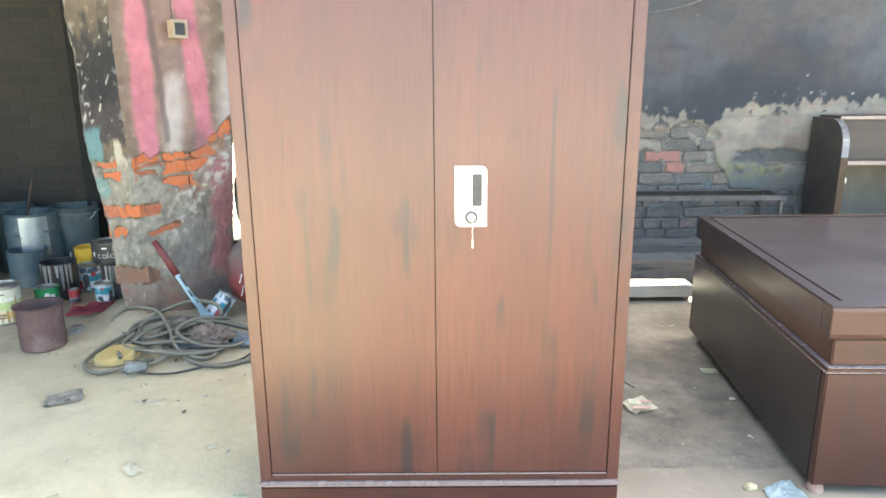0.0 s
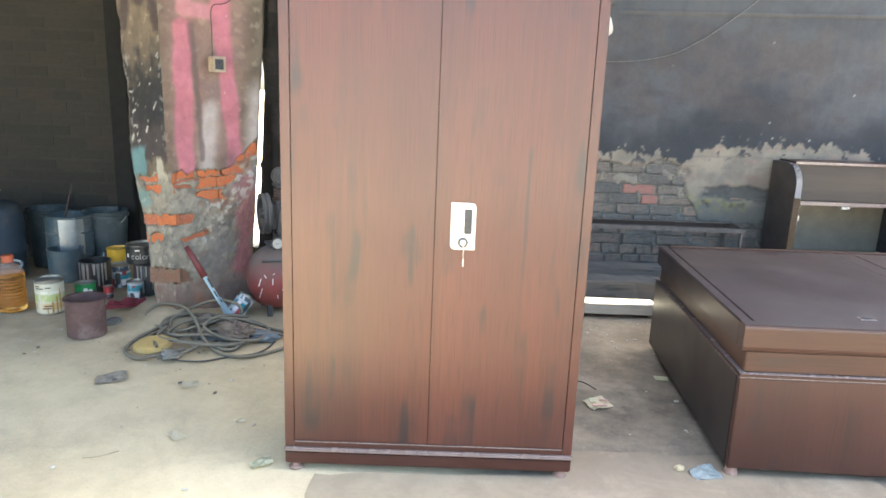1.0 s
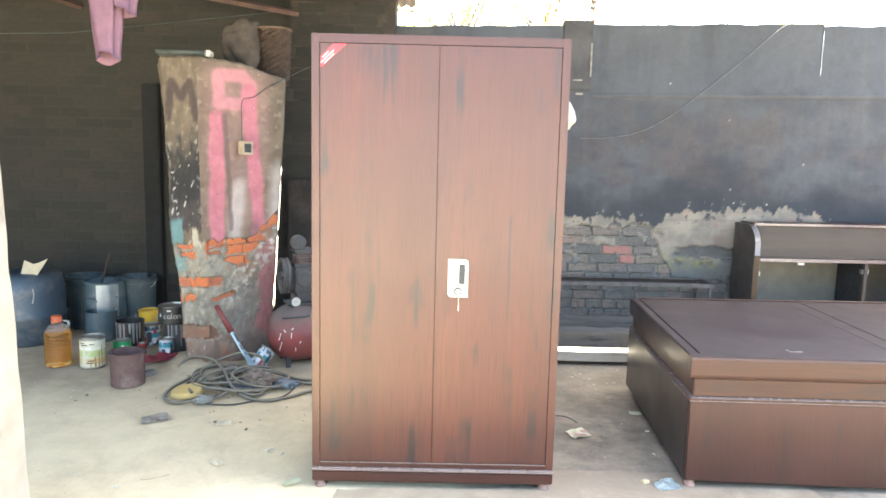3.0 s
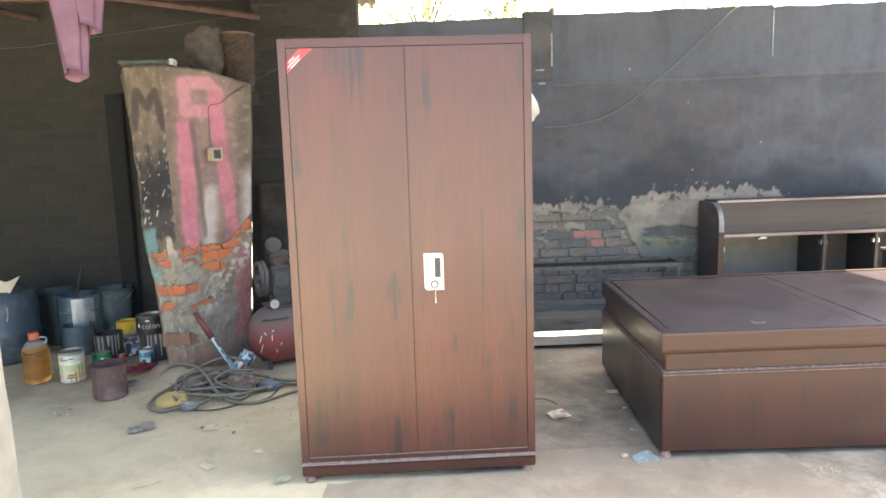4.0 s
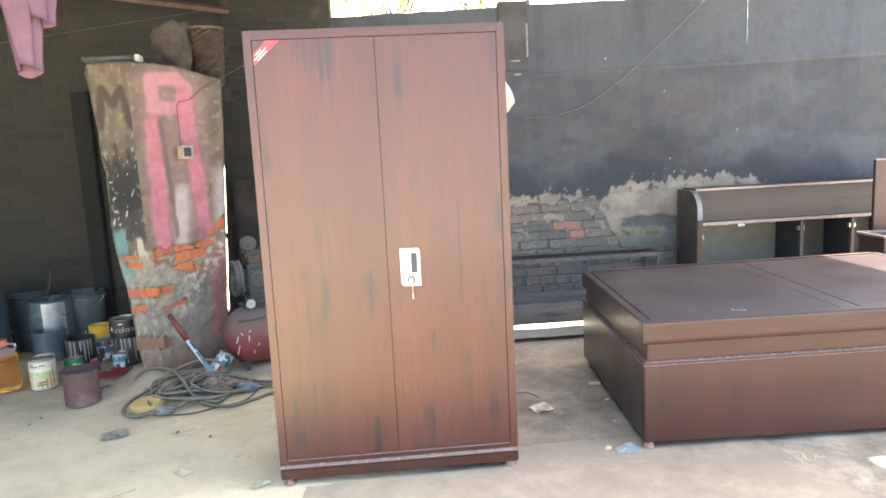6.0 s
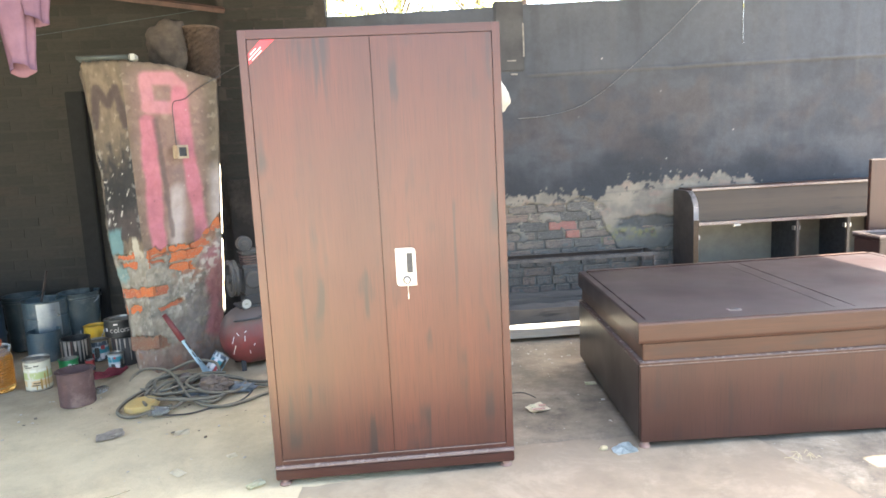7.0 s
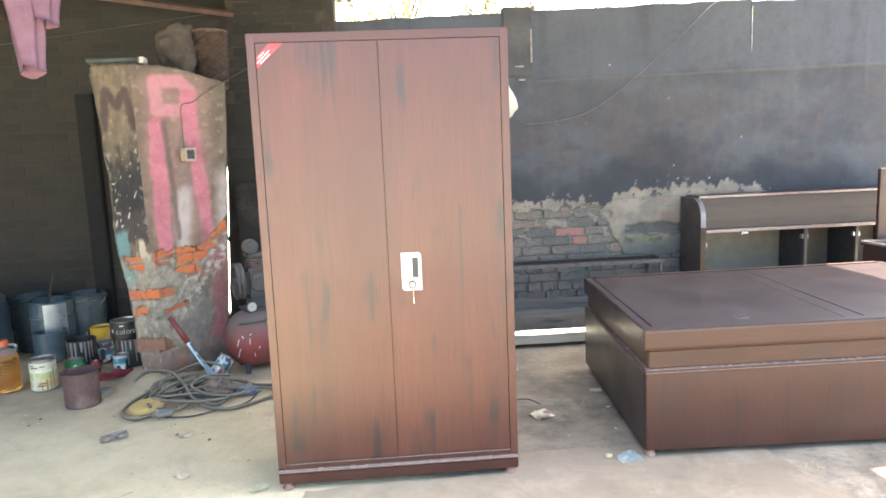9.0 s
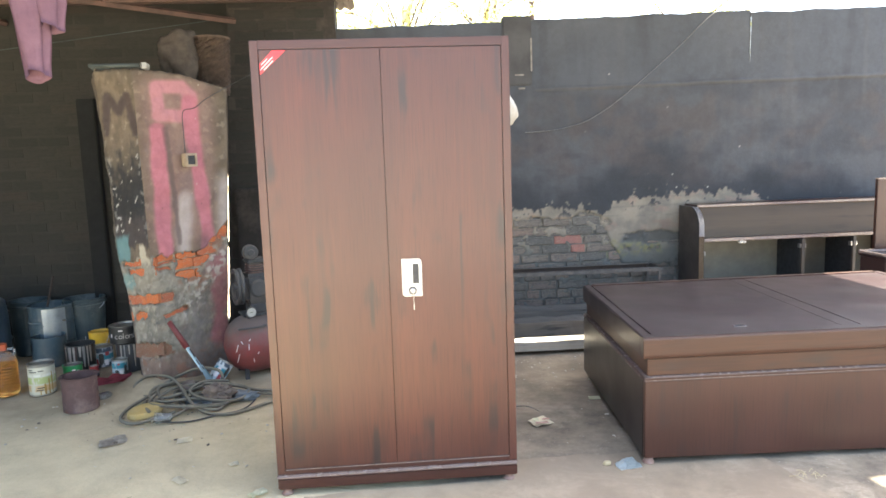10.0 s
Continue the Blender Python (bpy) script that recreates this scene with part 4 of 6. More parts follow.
        spall = scar(u, z, k, 0.32, 0.7, 0.64, 0.9, 0.06) * step(fuzz(s, 25, z, 0.05, 5), -0.35, 0.1)
        under = blend(under, (0.25, 0.115, 0.07), 0.75 * spall * (1 - white))
        proud -= 0.008 * spall * low
        col = blend(col, under, low)
        col = blend(col, (0.1, 0.075, 0.06), 0.6 * rim)
        deep = low * max(scar(u, z, k, 0.05, 0.3, 0.845, 1.2), scar(u, z, k, 0.02, 0.2, 0.79, 0.825), scar(u, z, 1.6 * k, 0.32, 0.72, 0.745, 1.2), scar(u, z, k, 0.86, 1.2, 0.99, 1.2), 0.6 * scar(u, z, 1.5 * k, 0.6, 0.9, 0.86, 1.2))
        deep = max(deep, scar(u, z, 0.5 * k, -0.3, 0.27, 0.585, 0.655), scar(u, z - 0.08 * (u - 0.25), k, 0.12, 0.4, 0.492, 0.53), scar(u, z, 0.8 * k, -0.3, 0.2, 0.225, 0.325, 0.02))
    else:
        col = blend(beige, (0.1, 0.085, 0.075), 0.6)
    mortar = blend((0.2, 0.1, 0.06), (0.3, 0.25, 0.19), step(k, -0.3, 0.3))
    return blend(col, mortar, step(deep, 0.3, 0.7)), deep, proud


def pillar_at(face, u, z):
    """The bare plan of the pillar: point and outward normal."""
    s = z / 2.1
    a = Vector(LOW[face]).lerp(Vector(TOP[face]), s)
    b = Vector(LOW[(face + 1) % 5]).lerp(Vector(TOP[(face + 1) % 5]), s)
    way = (b - a).normalized()
    return a.lerp(b, u), Vector((way.y, -way.x))


def pillar_height(face, u):
    fall = {0: 0.0, 1: 0.0, 2: 0.02 * u + 0.062 * step(u, 0.35, 1.0), 3: 0.1, 4: 0.05}[face]
    return 2.117 - fall + 0.008 * fuzz(u, face, 0, 0.08)


def build_pillar():
    nz = 230
    verts, cols, faces, ring = [], [], [], []
    for face, n in FACE:
        for i in range(n):
            u = i / n
            ring.append((face, u))
    for face, u in ring:
        h = pillar_height(face, u)
        for j in range(nz + 1):
            z = -0.05 + (h + 0.05) * j / nz
            p, out = pillar_at(face, u, z)
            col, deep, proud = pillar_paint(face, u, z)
            soft = min(u, 1 - u)
            push = (0.006 * fuzz(p.x, p.y, z, 0.07) + 0.012 * fuzz(p.x, p.y, z, 0.3)) * (0.35 if face == 2 and u > 0.93 or face == 3 else 1.0) + proud - 0.024 * step(deep, 0.25, 0.75) - (0.002 if face in (1, 2) and (u > 0.5) == (face == 1) else 0.012) * step(0.04 - soft, 0, 0.04) + 0.0035 * fuzz(p.x, p.y + 9, z, 0.03, 4) * (1 - step(z, 0.85, 1.0)) - 0.015 * step(j, nz - 2, nz)
            q = p + out * push
            swell = 0.03 * math.exp(-((z - 0.92) / 0.3) ** 2) * (1 - u if face == 1 else u if face == 0 else 0.0)
            verts.append((q.x - swell, q.y, z))
            cols.append(col)
    m = len(ring)
    for i in range(m):
        for j in range(nz):
            a, b = i * (nz + 1) + j, ((i + 1) % m) * (nz + 1) + j
            faces.append((a, b, b + 1, a + 1))
    mid = len(verts)
    verts.append((-1.0, 1.9, 2.09))
    cols.append((0.3, 0.25, 0.18))
    for i in range(m):
        faces.append((i * (nz + 1) + nz, ((i + 1) % m) * (nz + 1) + nz, mid))
    data = bpy.data.meshes.new("pillar")
    data.from_pydata(verts, [], faces)
    data.polygons.foreach_set("use_smooth", [True] * len(faces))
    coloured(data, cols)
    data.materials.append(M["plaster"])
    return tagged(new("wall_pillar", data), "broken brick pillar with beige plaster and pink paint streaks", "pillar", "", "structure")


pillar = build_pillar()


# ---- steel wardrobe ----
def build_wardrobe():
    w = thing("wardrobe", pose(0, 0, 0), "brown wood-grain steel wardrobe with two closed doors", "wardrobe")
    part("body", box(0.004, 1.076, 0.02, 0.5, 0.03, 1.976, 0.006), "wood", w)
    part("frame", box(0.0, 0.034, 0.0, 0.03, 0.098, 1.98, 0.0018), "wood", w)
    part("frame", box(1.046, 1.08, 0.0, 0.03, 0.098, 1.98, 0.0018), "wood", w)
    part("frame", box(0.034, 1.046, 0.0, 0.03, 1.943, 1.98, 0.0018), "wood_across", w)
    part("frame", box(0.034, 1.046, 0.0, 0.03, 0.098, 0.119, 0.0018), "wood_across", w)
    # near-black sheet behind the doors stands for the shade in their gaps
    part("gap", box(0.03, 1.05, 0.012, 0.024, 0.115, 1.946, 0.0), "gap_shade", w)
    for name_x0, x1 in ((0.0362, 0.533), (0.5351, 1.0438)):
        part("door", box(name_x0, x1, 0.003, 0.03, 0.1222, 1.9408, 0.001), "wood", w)
    # lip is paler than the wood: the lit ledge's highlight is in its colour
    part("base_strip", box(-0.003, 1.083, -0.012, 0.03, 0.082, 0.097, 0.005), "lip", w, "grey-brown steel lip, its highlight in the pale tone")
    part("sill", box(0.036, 1.044, -0.003, 0.002, 0.1185, 0.1215, 0.001), "edge", w, "thin pale sill line")
    part("plinth", box(0.0, 1.08, -0.006, 0.03, 0.03, 0.081, 0.005), "wood_across", w)
    for x in (0.035, 1.045):
        for y in (0.024, 0.44):
            part("foot", turned([(0, 0), (0.026, 0), (0.028, 0.006), (0.018, 0.014), (0.016, 0.034), (0, 0.034)], 14, m=Matrix.Translation((x, y, 0))), "foot_red", w)
    # lock plate with one cut and one rounded corner
    out = [(0.589, 1.048), (0.66, 1.048)]
    out += [(0.66 + 0.0165 * math.sin(a), 1.0315 + 0.0165 * math.cos(a)) for a in (0.4, 0.8, 1.2, 1.57)]
    out += [(0.6765, 0.881), (0.606, 0.881)]
    out += [(0.606 - 0.017 * math.sin(a), 0.898 - 0.017 * math.cos(a)) for a in (0.4, 0.8, 1.2, 1.57)]
    bm = bmesh.new()
    lo, hi = [bm.verts.new((x, 0.003, z)) for x, z in out], [bm.verts.new((x, -0.004, z)) for x, z in out]
    bm.faces.new(hi)
    for a in range(len(out)):
        b = (a + 1) % len(out)
        bm.faces.new((lo[a], lo[b], hi[b], hi[a]))
    bmesh.ops.bevel(bm, geom=[e for e in bm.edges if all(abs(v.co.y + 0.004) < 1e-5 for v in e.verts)], offset=0.002, segments=2, affect="EDGES")
    plate = part("lock_plate", bm, "chrome", w, "bright plated lock plate")
    # dark plate on the surface stands for the shade inside the finger recess
    part("recess", box(0.6365, 0.6625, -0.0052, -0.0035, 0.939, 1.026, 0.001), "recess", plate, "finger recess drawn as a dark plate of shade")
    part("rib", box(0.598, 0.6005, -0.006, -0.0035, 0.935, 1.025, 0.0008), "recess", plate)
    part("lock", turned([(0, 0.009), (0.01, 0.009), (0.013, 0.007), (0.0145, 0.0)], 24, m=Matrix.Translation((0.634, -0.0038, 0.908)) @ Matrix.Rotation(radians(90), 4, "X")), "steel", plate)
    part("lock_ring", turned([(0.0135, 0.0095), (0.0165, 0.009), (0.0175, 0.0), (0.0135, 0.0)], 24, m=Matrix.Translation((0.634, -0.0038, 0.908)) @ Matrix.Rotation(radians(90), 4, "X")), "pump", plate)
    part("key", box(0.632, 0.638, -0.026, -0.009, 0.899, 0.916, 0.0015), "steel", plate)
    part("key_ring", tube(smooth_line([(0.635, -0.024, 0.9), (0.637, -0.024, 0.885), (0.636, -0.022, 0.872), (0.637, -0.02, 0.852)], 4), 0.0014, 6), "steel", plate)
    part("hanging_key", box(0.6345, 0.6388, -0.022, -0.0195, 0.825, 0.853, 0.001), "steel", plate)
    # corner ribbon
    bm = bmesh.new()
    quad = [(0.0385, 1.842), (0.0385, 1.885), (0.092, 1.9385), (0.146, 1.9385)]
    front, rear = [bm.verts.new((x, 0.0008, z)) for x, z in quad], [bm.verts.new((x, 0.0032, z)) for x, z in quad]
    bm.faces.new(front)
    for k in range(4):
        bm.faces.new((front[k], rear[k], rear[(k + 1) % 4], front[(k + 1) % 4]))
    tape = part("sticker", bm, "red_tape", w, "red corner sticker with pale print")
    for s, l0, l1 in ((0.0, 0.025, 0.1), (0.011, 0.035, 0.09), (-0.011, 0.045, 0.08)):
        bm = bmesh.new()
        c = Vector((0.068 + s * 0.7, 1.888 - s * 0.7))
        d, nrm = Vector((0.707, 0.69)), Vector((0.69, -0.707))
        pts = [c + d * (l0 - 0.065) - nrm * 0.0014, c + d * (l1 - 0.065) - nrm * 0.0014, c + d * (l1 - 0.065) + nrm * 0.0014, c + d * (l0 - 0.065) + nrm * 0.0014]
        bm.faces.new([bm.verts.new((p.x, 0.0003, p.y)) for p in pts])
        part("print", bm, "white_print", tape)
    return w


build_wardrobe()


# ---- box bed ----
def build_bed():
    """A storage bed; its plan is a touch out of square."""
    b = thing("bed", pose(1.7008, 0.0556, 0.0218) @ Matrix.Scale(0.985, 4), "dark brown wood-grain storage bed without a mattress", "bed")
    L, D, sk = 2.12, 1.385, 0.078

    def at(x, y):
        return (x + sk * y, y + x * (0.032 * y / D - 0.021))

    def slab_part(name, x0, x1, y0, y1, z0, z1, mat, bevel=0.004, label="", parent=b):
        return part(name, prism([at(x0, y0), at(x1, y0), at(x1, y1), at(x0, y1)], z0, z1, bevel=bevel), mat, parent, label)

    front = slab_part("front_panel", 0, L, 0.0, 0.03, 0.014, 0.398, "wood_panel")
    for v in front.data.vertices:
        if v.co.z < 0.1:
            v.co.z -= min(0.03, 0.02 * v.co.x)
    # side and back panels: darker copy of the wood, shade in its colour
    slab_part("side_panel", 0.0, 0.03, 0.031, D, 0.014, 0.398, "wood_shaded")
    slab_part("side_panel", L - 0.03, L, 0.031, D, 0.014, 0.398, "wood_shaded")
    slab_part("back_panel", 0.031, L - 0.031, D - 0.03, D, 0.014, 0.398, "wood_shaded")
    slab_part("trim", -0.004, L + 0.004, -0.004, D + 0.004, 0.3985, 0.4015, "edge", 0.001, "pale trim line")
    slab_part("trim", -0.002, L + 0.002, -0.002, D + 0.002, 0.402, 0.41, "wood_x", 0.001)
    slab_part("trim", 0.004, L - 0.004, 0.004, D - 0.004, 0.4105, 0.4135, "edge", 0.001, "pale trim line")
    slab_part("neck", 0.018, L - 0.018, 0.02, D - 0.02, 0.415, 0.5, "wood_x")
    # top rim, with a full rounded front edge
    bm = bmesh.new()
    prof = [(0.018, 0.5), (0.004, 0.502), (-0.004, 0.507), (-0.006, 0.52), (-0.006, 0.592), (-0.0045, 0.6), (0.0, 0.605), (0.006, 0.606), (0.05, 0.606), (0.05, 0.5)]
    for x0, x1 in ((-0.004, L + 0.004),):
        rings = [[bm.verts.new((*at(x, y + 0.012), z)) for y, z in prof] for x in (x0, x1)]
        for k in range(len(prof)):
            j = (k + 1) % len(prof)
            bm.faces.new((rings[0][k], rings[1][k], rings[1][j], rings[0][j]))
        bm.faces.new(rings[0]), bm.faces.new(rings[1][::-1])
    part("front_rail", bm, "wood_x", b, smooth=False)
    slab_part("rail_cap", -0.004, L + 0.004, 0.0095, 0.0635, 0.6062, 0.6085, "wood_dark", 0.001)
    for x in (-0.0054, L + 0.0044):
        slab_part("rail_end", x, x + 0.001, 0.009, 0.0625, 0.506, 0.6045, "wood_dark", 0)
    slab_part("side_rail", -0.004, 0.05, 0.063, D, 0.501, 0.606, "wood_dark", 0.006)
    slab_part("side_rail", L - 0.05, L + 0.004, 0.063, D, 0.501, 0.606, "wood_dark", 0.006)
    slab_part("back_rail", 0.051, L - 0.051, D - 0.05, D, 0.501, 0.612, "wood_x", 0.006)
    slab_part("deck", 0.0518, 0.998, 0.0645, D - 0.054, 0.56, 0.6065, "wood_dark", 0.0012)
    slab_part("deck", 1.102, L - 0.054, 0.0645, D - 0.054, 0.56, 0.6065, "wood_dark", 0.0012)
    slab_part("centre_rail", 1.002, 1.098, 0.0645, D - 0.054, 0.56, 0.6055, "wood_dark", 0.0012)
    # near-black sheet below the deck stands for the shade in its gaps
    slab_part("gap", 0.05, L - 0.05, 0.062, D - 0.05, 0.552, 0.558, "gap_shade", 0)
    pull = part("pull", box(0.498, 0.562, 0.112, 0.148, 0.6066, 0.611, 0.002), "edge", b, "oval metal finger pull")
    # black plate stands for the shade in the pull's hole
    part("hole", box(0.508, 0.552, 0.119, 0.141, 0.6106, 0.6118, 0.0005), "gap_shade", pull)
    for x, y in ((0.028, 0.028), (L - 0.04, 0.028), (0.05, D - 0.06), (L - 0.06, D - 0.06), (1.05, 0.5)):
        part("foot", turned([(0, -0.0221), (0.026, -0.0221), (0.028, -0.014), (0.022, 0.0), (0.02, 0.03), (0, 0.03)], 16, m=Matrix.Translation((*at(x, y), 0))), "foot_red", b)
    return b


build_bed()


# ---- headboard cabinet against the yard wall ----
def build_headboard():
    h = thing("headboard", pose(3.131, 2.545, 0, 0, 0, 0.8), "brown headboard cabinet with open compartments", "headboard")
    side = [(0.0, 0.0), (0.382, 0.0), (0.382, 1.0154), (0.17, 1.0154)]
    side += [(0.17 - 0.17 * math.sin(a), 0.8458 + 0.17 * math.cos(a)) for a in (0.26, 0.52, 0.79, 1.05, 1.31, 1.57)]
    for x in (0.0, 2.226):
        bm = bmesh.new()
        lo, hi = [bm.verts.new((x, y, z)) for y, z in side], [bm.verts.new((x + 0.048, y, z)) for y, z in side]
        bm.faces.new(lo), bm.faces.new(hi[::-1])
        for a in range(len(side)):
            c = (a + 1) % len(side)
            bm.faces.new((lo[a], lo[c], hi[c], hi[a]))
        bmesh.ops.bevel(bm, geom=list(bm.edges), offset=0.003, segments=1, affect="EDGES")
        panel = part("side_panel", bm, "panel_grey", h)
        straight = [(-0.002, 0.231), (-0.002, 0.77)]
        curve = [(-0.002, 0.771), (-0.002, 0.8458)] + [(0.17 - 0.172 * math.sin(a), 0.8458 + 0.172 * math.cos(a)) for a in (1.4, 1.2, 1.0, 0.8, 0.6, 0.4, 0.2)]
        # pale tone paints the bright highlight onto both edge bands
        for edge, tone, words in ((straight, "lit_band", "edge band in the highlight's pale tone"), (curve, "lit_band", "edge band round the curve, its highlight in the colour")):
            bm = bmesh.new()
            rows = [[bm.verts.new((xx, y, z)) for y, z in edge] for xx in (x + 0.002, x + 0.046)]
            for k in range(len(edge) - 1):
                bm.faces.new((rows[0][k], rows[1][k], rows[1][k + 1], rows[0][k + 1]))
            bmesh.ops.solidify(bm, geom=list(bm.faces), thickness=0.003)
            part("edge_band", bm, tone, panel, words, smooth=True)
    part("top_board", box(0.0488, 2.2249, 0.1378, 0.3816, 1.0048, 1.0281, 0.004), "wood_x", h)
    # pale tone puts the lit edge's highlight into the colour
    part("top_edge", box(0.0488, 2.2249, 0.1293, 0.1367, 1.009, 1.0281, 0.002), "edge", h, "edge band with its highlight in the colour")
    bm = bmesh.new()
    quad = [(0.143, 1.0048), (0.0636, 0.7504), (0.0795, 0.7504), (0.159, 1.0048)]
    rows = [[bm.verts.new((x, y, z)) for y, z in quad] for x in (0.0488, 2.2249)]
    for k in range(4):
        bm.faces.new((rows[0][k], rows[1][k], rows[1][(k + 1) % 4], rows[0][(k + 1) % 4]))
    bm.faces.new(rows[0]), bm.faces.new(rows[1][::-1])
    part("back_rest", bm, "rest", h)
    part("shelf", box(0.0488, 2.2249, 0.0042, 0.3604, 0.7207, 0.7483, 0.003), "wood_x", h)
    part("shelf_edge", box(0.0488, 2.2249, -0.0042, 0.0032, 0.7228, 0.7504, 0.002), "edge", h, "edge band with its highlight in the colour")
    part("back_board", box(0.0488, 2.2249, 0.3625, 0.3774, 0.0, 0.7186, 0.002), "inner_board", h, "pale unfinished back board")
    part("bottom_board", box(0.0488, 2.2249, 0.0042, 0.3604, 0.2946, 0.3211, 0.003), "inner_board", h)
    part("kick_board", box(0.0488, 2.2249, 0.0212, 0.0424, 0.0, 0.2925, 0.003), "wood_x", h)
    for x in (0.925, 1.391, 1.834):
        d = part("divider", box(x, x + 0.028, 0.0, 0.3604, 0.3232, 0.7186, 0.003), "panel_grey", h)
        # thin dark sheet puts the compartment's shade onto the divider's side
        part("divider_side", box(x - 0.004, x - 0.001, 0.0212, 0.3583, 0.3264, 0.7165, 0.001), "recess", d)
        for dx in (-0.016, 0.03):
            part("hinge", box(x + dx, x + dx + 0.014, 0.0064, 0.0424, 0.6338, 0.6709, 0.002), "steel", d)
    part("hinge", box(0.0498, 0.0657, 0.0064, 0.0424, 0.602, 0.6391, 0.002), "steel", h)
    part("catch", box(0.3604, 0.424, -0.0021, 0.0318, 0.6995, 0.7197, 0.004), "chrome", h, "white door catch under the shelf")
    return h


build_headboard()


# ---- iron bench frame, timbers ----
def build_bench():
    f = thing("bench_frame", pose(1.31, 2.615, -0.008), "dusty black iron bench frame without a seat", "frame")
    for y in (0.0, 0.29):
        # rear rail takes a darker brown than the front rail
        part("rail", box(0, 1.54, y, y + 0.012, 0.475 if y else 0.49, 0.52, 0.002), "handle_brown" if y else "iron", f)
        part("flange", box(0, 1.54, y + (0.013 if y < 0.1 else -0.031), y + (0.043 if y < 0.1 else -0.001), 0.513, 0.52, 0.001), "iron", f)
    for x in (0.0, 1.528):
        part("end_rail", box(x, x + 0.012, 0.013, 0.289, 0.475, 0.52, 0.002), "iron", f)
        for y in (0.0, 0.268):
            part("leg", box(x - 0.02 if x else 0.013, x - 0.001 if x else 0.034, y + 0.013, y + 0.034, 0.0, 0.5, 0.002), "iron", f)
    return f


build_bench()


def beam(name, x0, x1, y0, y1, z0, z1, mat, label, sag=0.006):
    bm = bmesh.new()
    n = 26
    rings = []
    for k in range(n + 1):
        x = x0 + (x1 - x0) * k / n
        ring = []
        for y, z in ((y0, z0), (y1, z0), (y1, z1), (y0, z1)):
            e = 0.4 if z == z0 else 1.0
            ring.append(bm.verts.new((x, y + sag * fuzz(x, y, z, 0.2), z + e * sag * fuzz(x, z, y, 0.15))))
        rings.append(ring)
    for a, b in zip(rings, rings[1:]):
        for j in range(4):
            bm.faces.new((a[j], b[j], b[(j + 1) % 4], a[(j + 1) % 4]))
    bm.faces.new(rings[0]), bm.faces.new(rings[-1][::-1])
    return whole(name, bm, mat, label, "timber")


beam("plank", 0.9, 2.02, 1.955, 2.1, 0.028, 0.093, "timber", "pale weathered timber plank lying on the floor")
for x in (0.93, 1.99):
    whole("brick", box(x - 0.02, x + 0.02, 1.975, 2.08, 0.0, 0.027, 0.004), "stone", "broken brick bat under the end of the plank", "brick")
beam("sleeper", 0.7, 2.6, 2.26, 2.46, 0.004, 0.17, "timber_grey", "old grey timber sleeper lying by the wall", 0.012)
beam("sleeper", 0.9, 2.9, 2.5, 2.72, 0.004, 0.21, "timber_grey", "old grey timber sleeper lying by the wall", 0.012)


# ---- on and round the pillar ----
def build_socket():
    p, out = pillar_at(2, 0.485, 1.53)
    yaw = math.degrees(math.atan2(out.x, -out.y))
    s = thing("socket_box", pose(p.x + out.x * 0.012, p.y + out.y * 0.012, 1.49, 0, 0, yaw), "grimy cream electric socket box on the pillar", "socket")
    part("case", box(-0.036, 0.04, -0.062, 0.0, 0, 0.088, 0.004), "box", s)
    # dark plate on the front stands for the shade inside the socket
    part("opening", box(-0.024, 0.028, -0.0645, -0.0615, 0.015, 0.073, 0.001), "recess", s, "socket opening drawn as a dark plate of shade")
    for x0, x1, z0, z1 in ((-0.036, 0.04, 0.074, 0.088), (-0.036, 0.04, 0.0, 0.014), (-0.036, -0.025, 0.0145, 0.0735), (0.029, 0.04, 0.0145, 0.0735)):
        part("rim", box(x0, x1, -0.074, -0.0625, z0, z1, 0.002), "box", s)
    return s


build_socket()
a, o = pillar_at(2, 0.47, 1.6)
b, _ = pillar_at(2, 0.47, 1.86)
c, _ = pillar_at(2, 0.6, 1.885)
d, _ = pillar_at(2, 0.797, 1.975)
o = Vector((o.x, o.y, 0)) * 0.014
run = [Vector((a.x, a.y, 1.58)) + o, Vector((a.x, a.y, 1.72)) + o, Vector((b.x, b.y, 1.855)) + o, Vector((c.x, c.y, 1.885)) + o * 1.1, Vector((d.x, d.y, 1.975)) + o * 1.3, Vector((-0.35, 2.3, 2.2)), Vector((-0.1, 2.6, 2.33)), Vector((0.05, 2.88, 2.42))]
whole("wire", tube(smooth_line(run, 7), 0.003, 6), "wire", "thin black wire running up the pillar to the column", "wire", smooth=True)


def build_lamp():
    t = thing("tube_light", pose(-1.03, 1.63, 2.118, 0, 0, 3), "dusty tube light fitting lying on the pillar", "lamp")
    part("batten", box(-0.28, 0.03, 0.0, 0.05, -0.002, 0.028, 0.006), "batten", t)
    part("tube", tube([(-0.28, -0.016, 0.02), (0.03, -0.016, 0.02)], 0.013, 12), "batten", t, smooth=True)
    part("end_cap", box(0.032, 0.07, -0.032, 0.05, -0.002, 0.036, 0.006), "dial", t, "white plastic end cap")
    part("pin", box(0.036, 0.042, -0.034, -0.031, 0.0, 0.034, 0.001), "wire", t)
    return t


build_lamp()


def build_basket():
    k = thing("basket", pose(-0.69, 2.2, 2.0), "old brown wicker basket on top of the pillar", "basket")
    bm = bmesh.new()
    rows, n = 22, 44
    rings = []
    for r in range(rows + 1):
        z = 0.4 * r / rows
        rad = 0.1 + 0.022 * (r / rows) ** 0.7
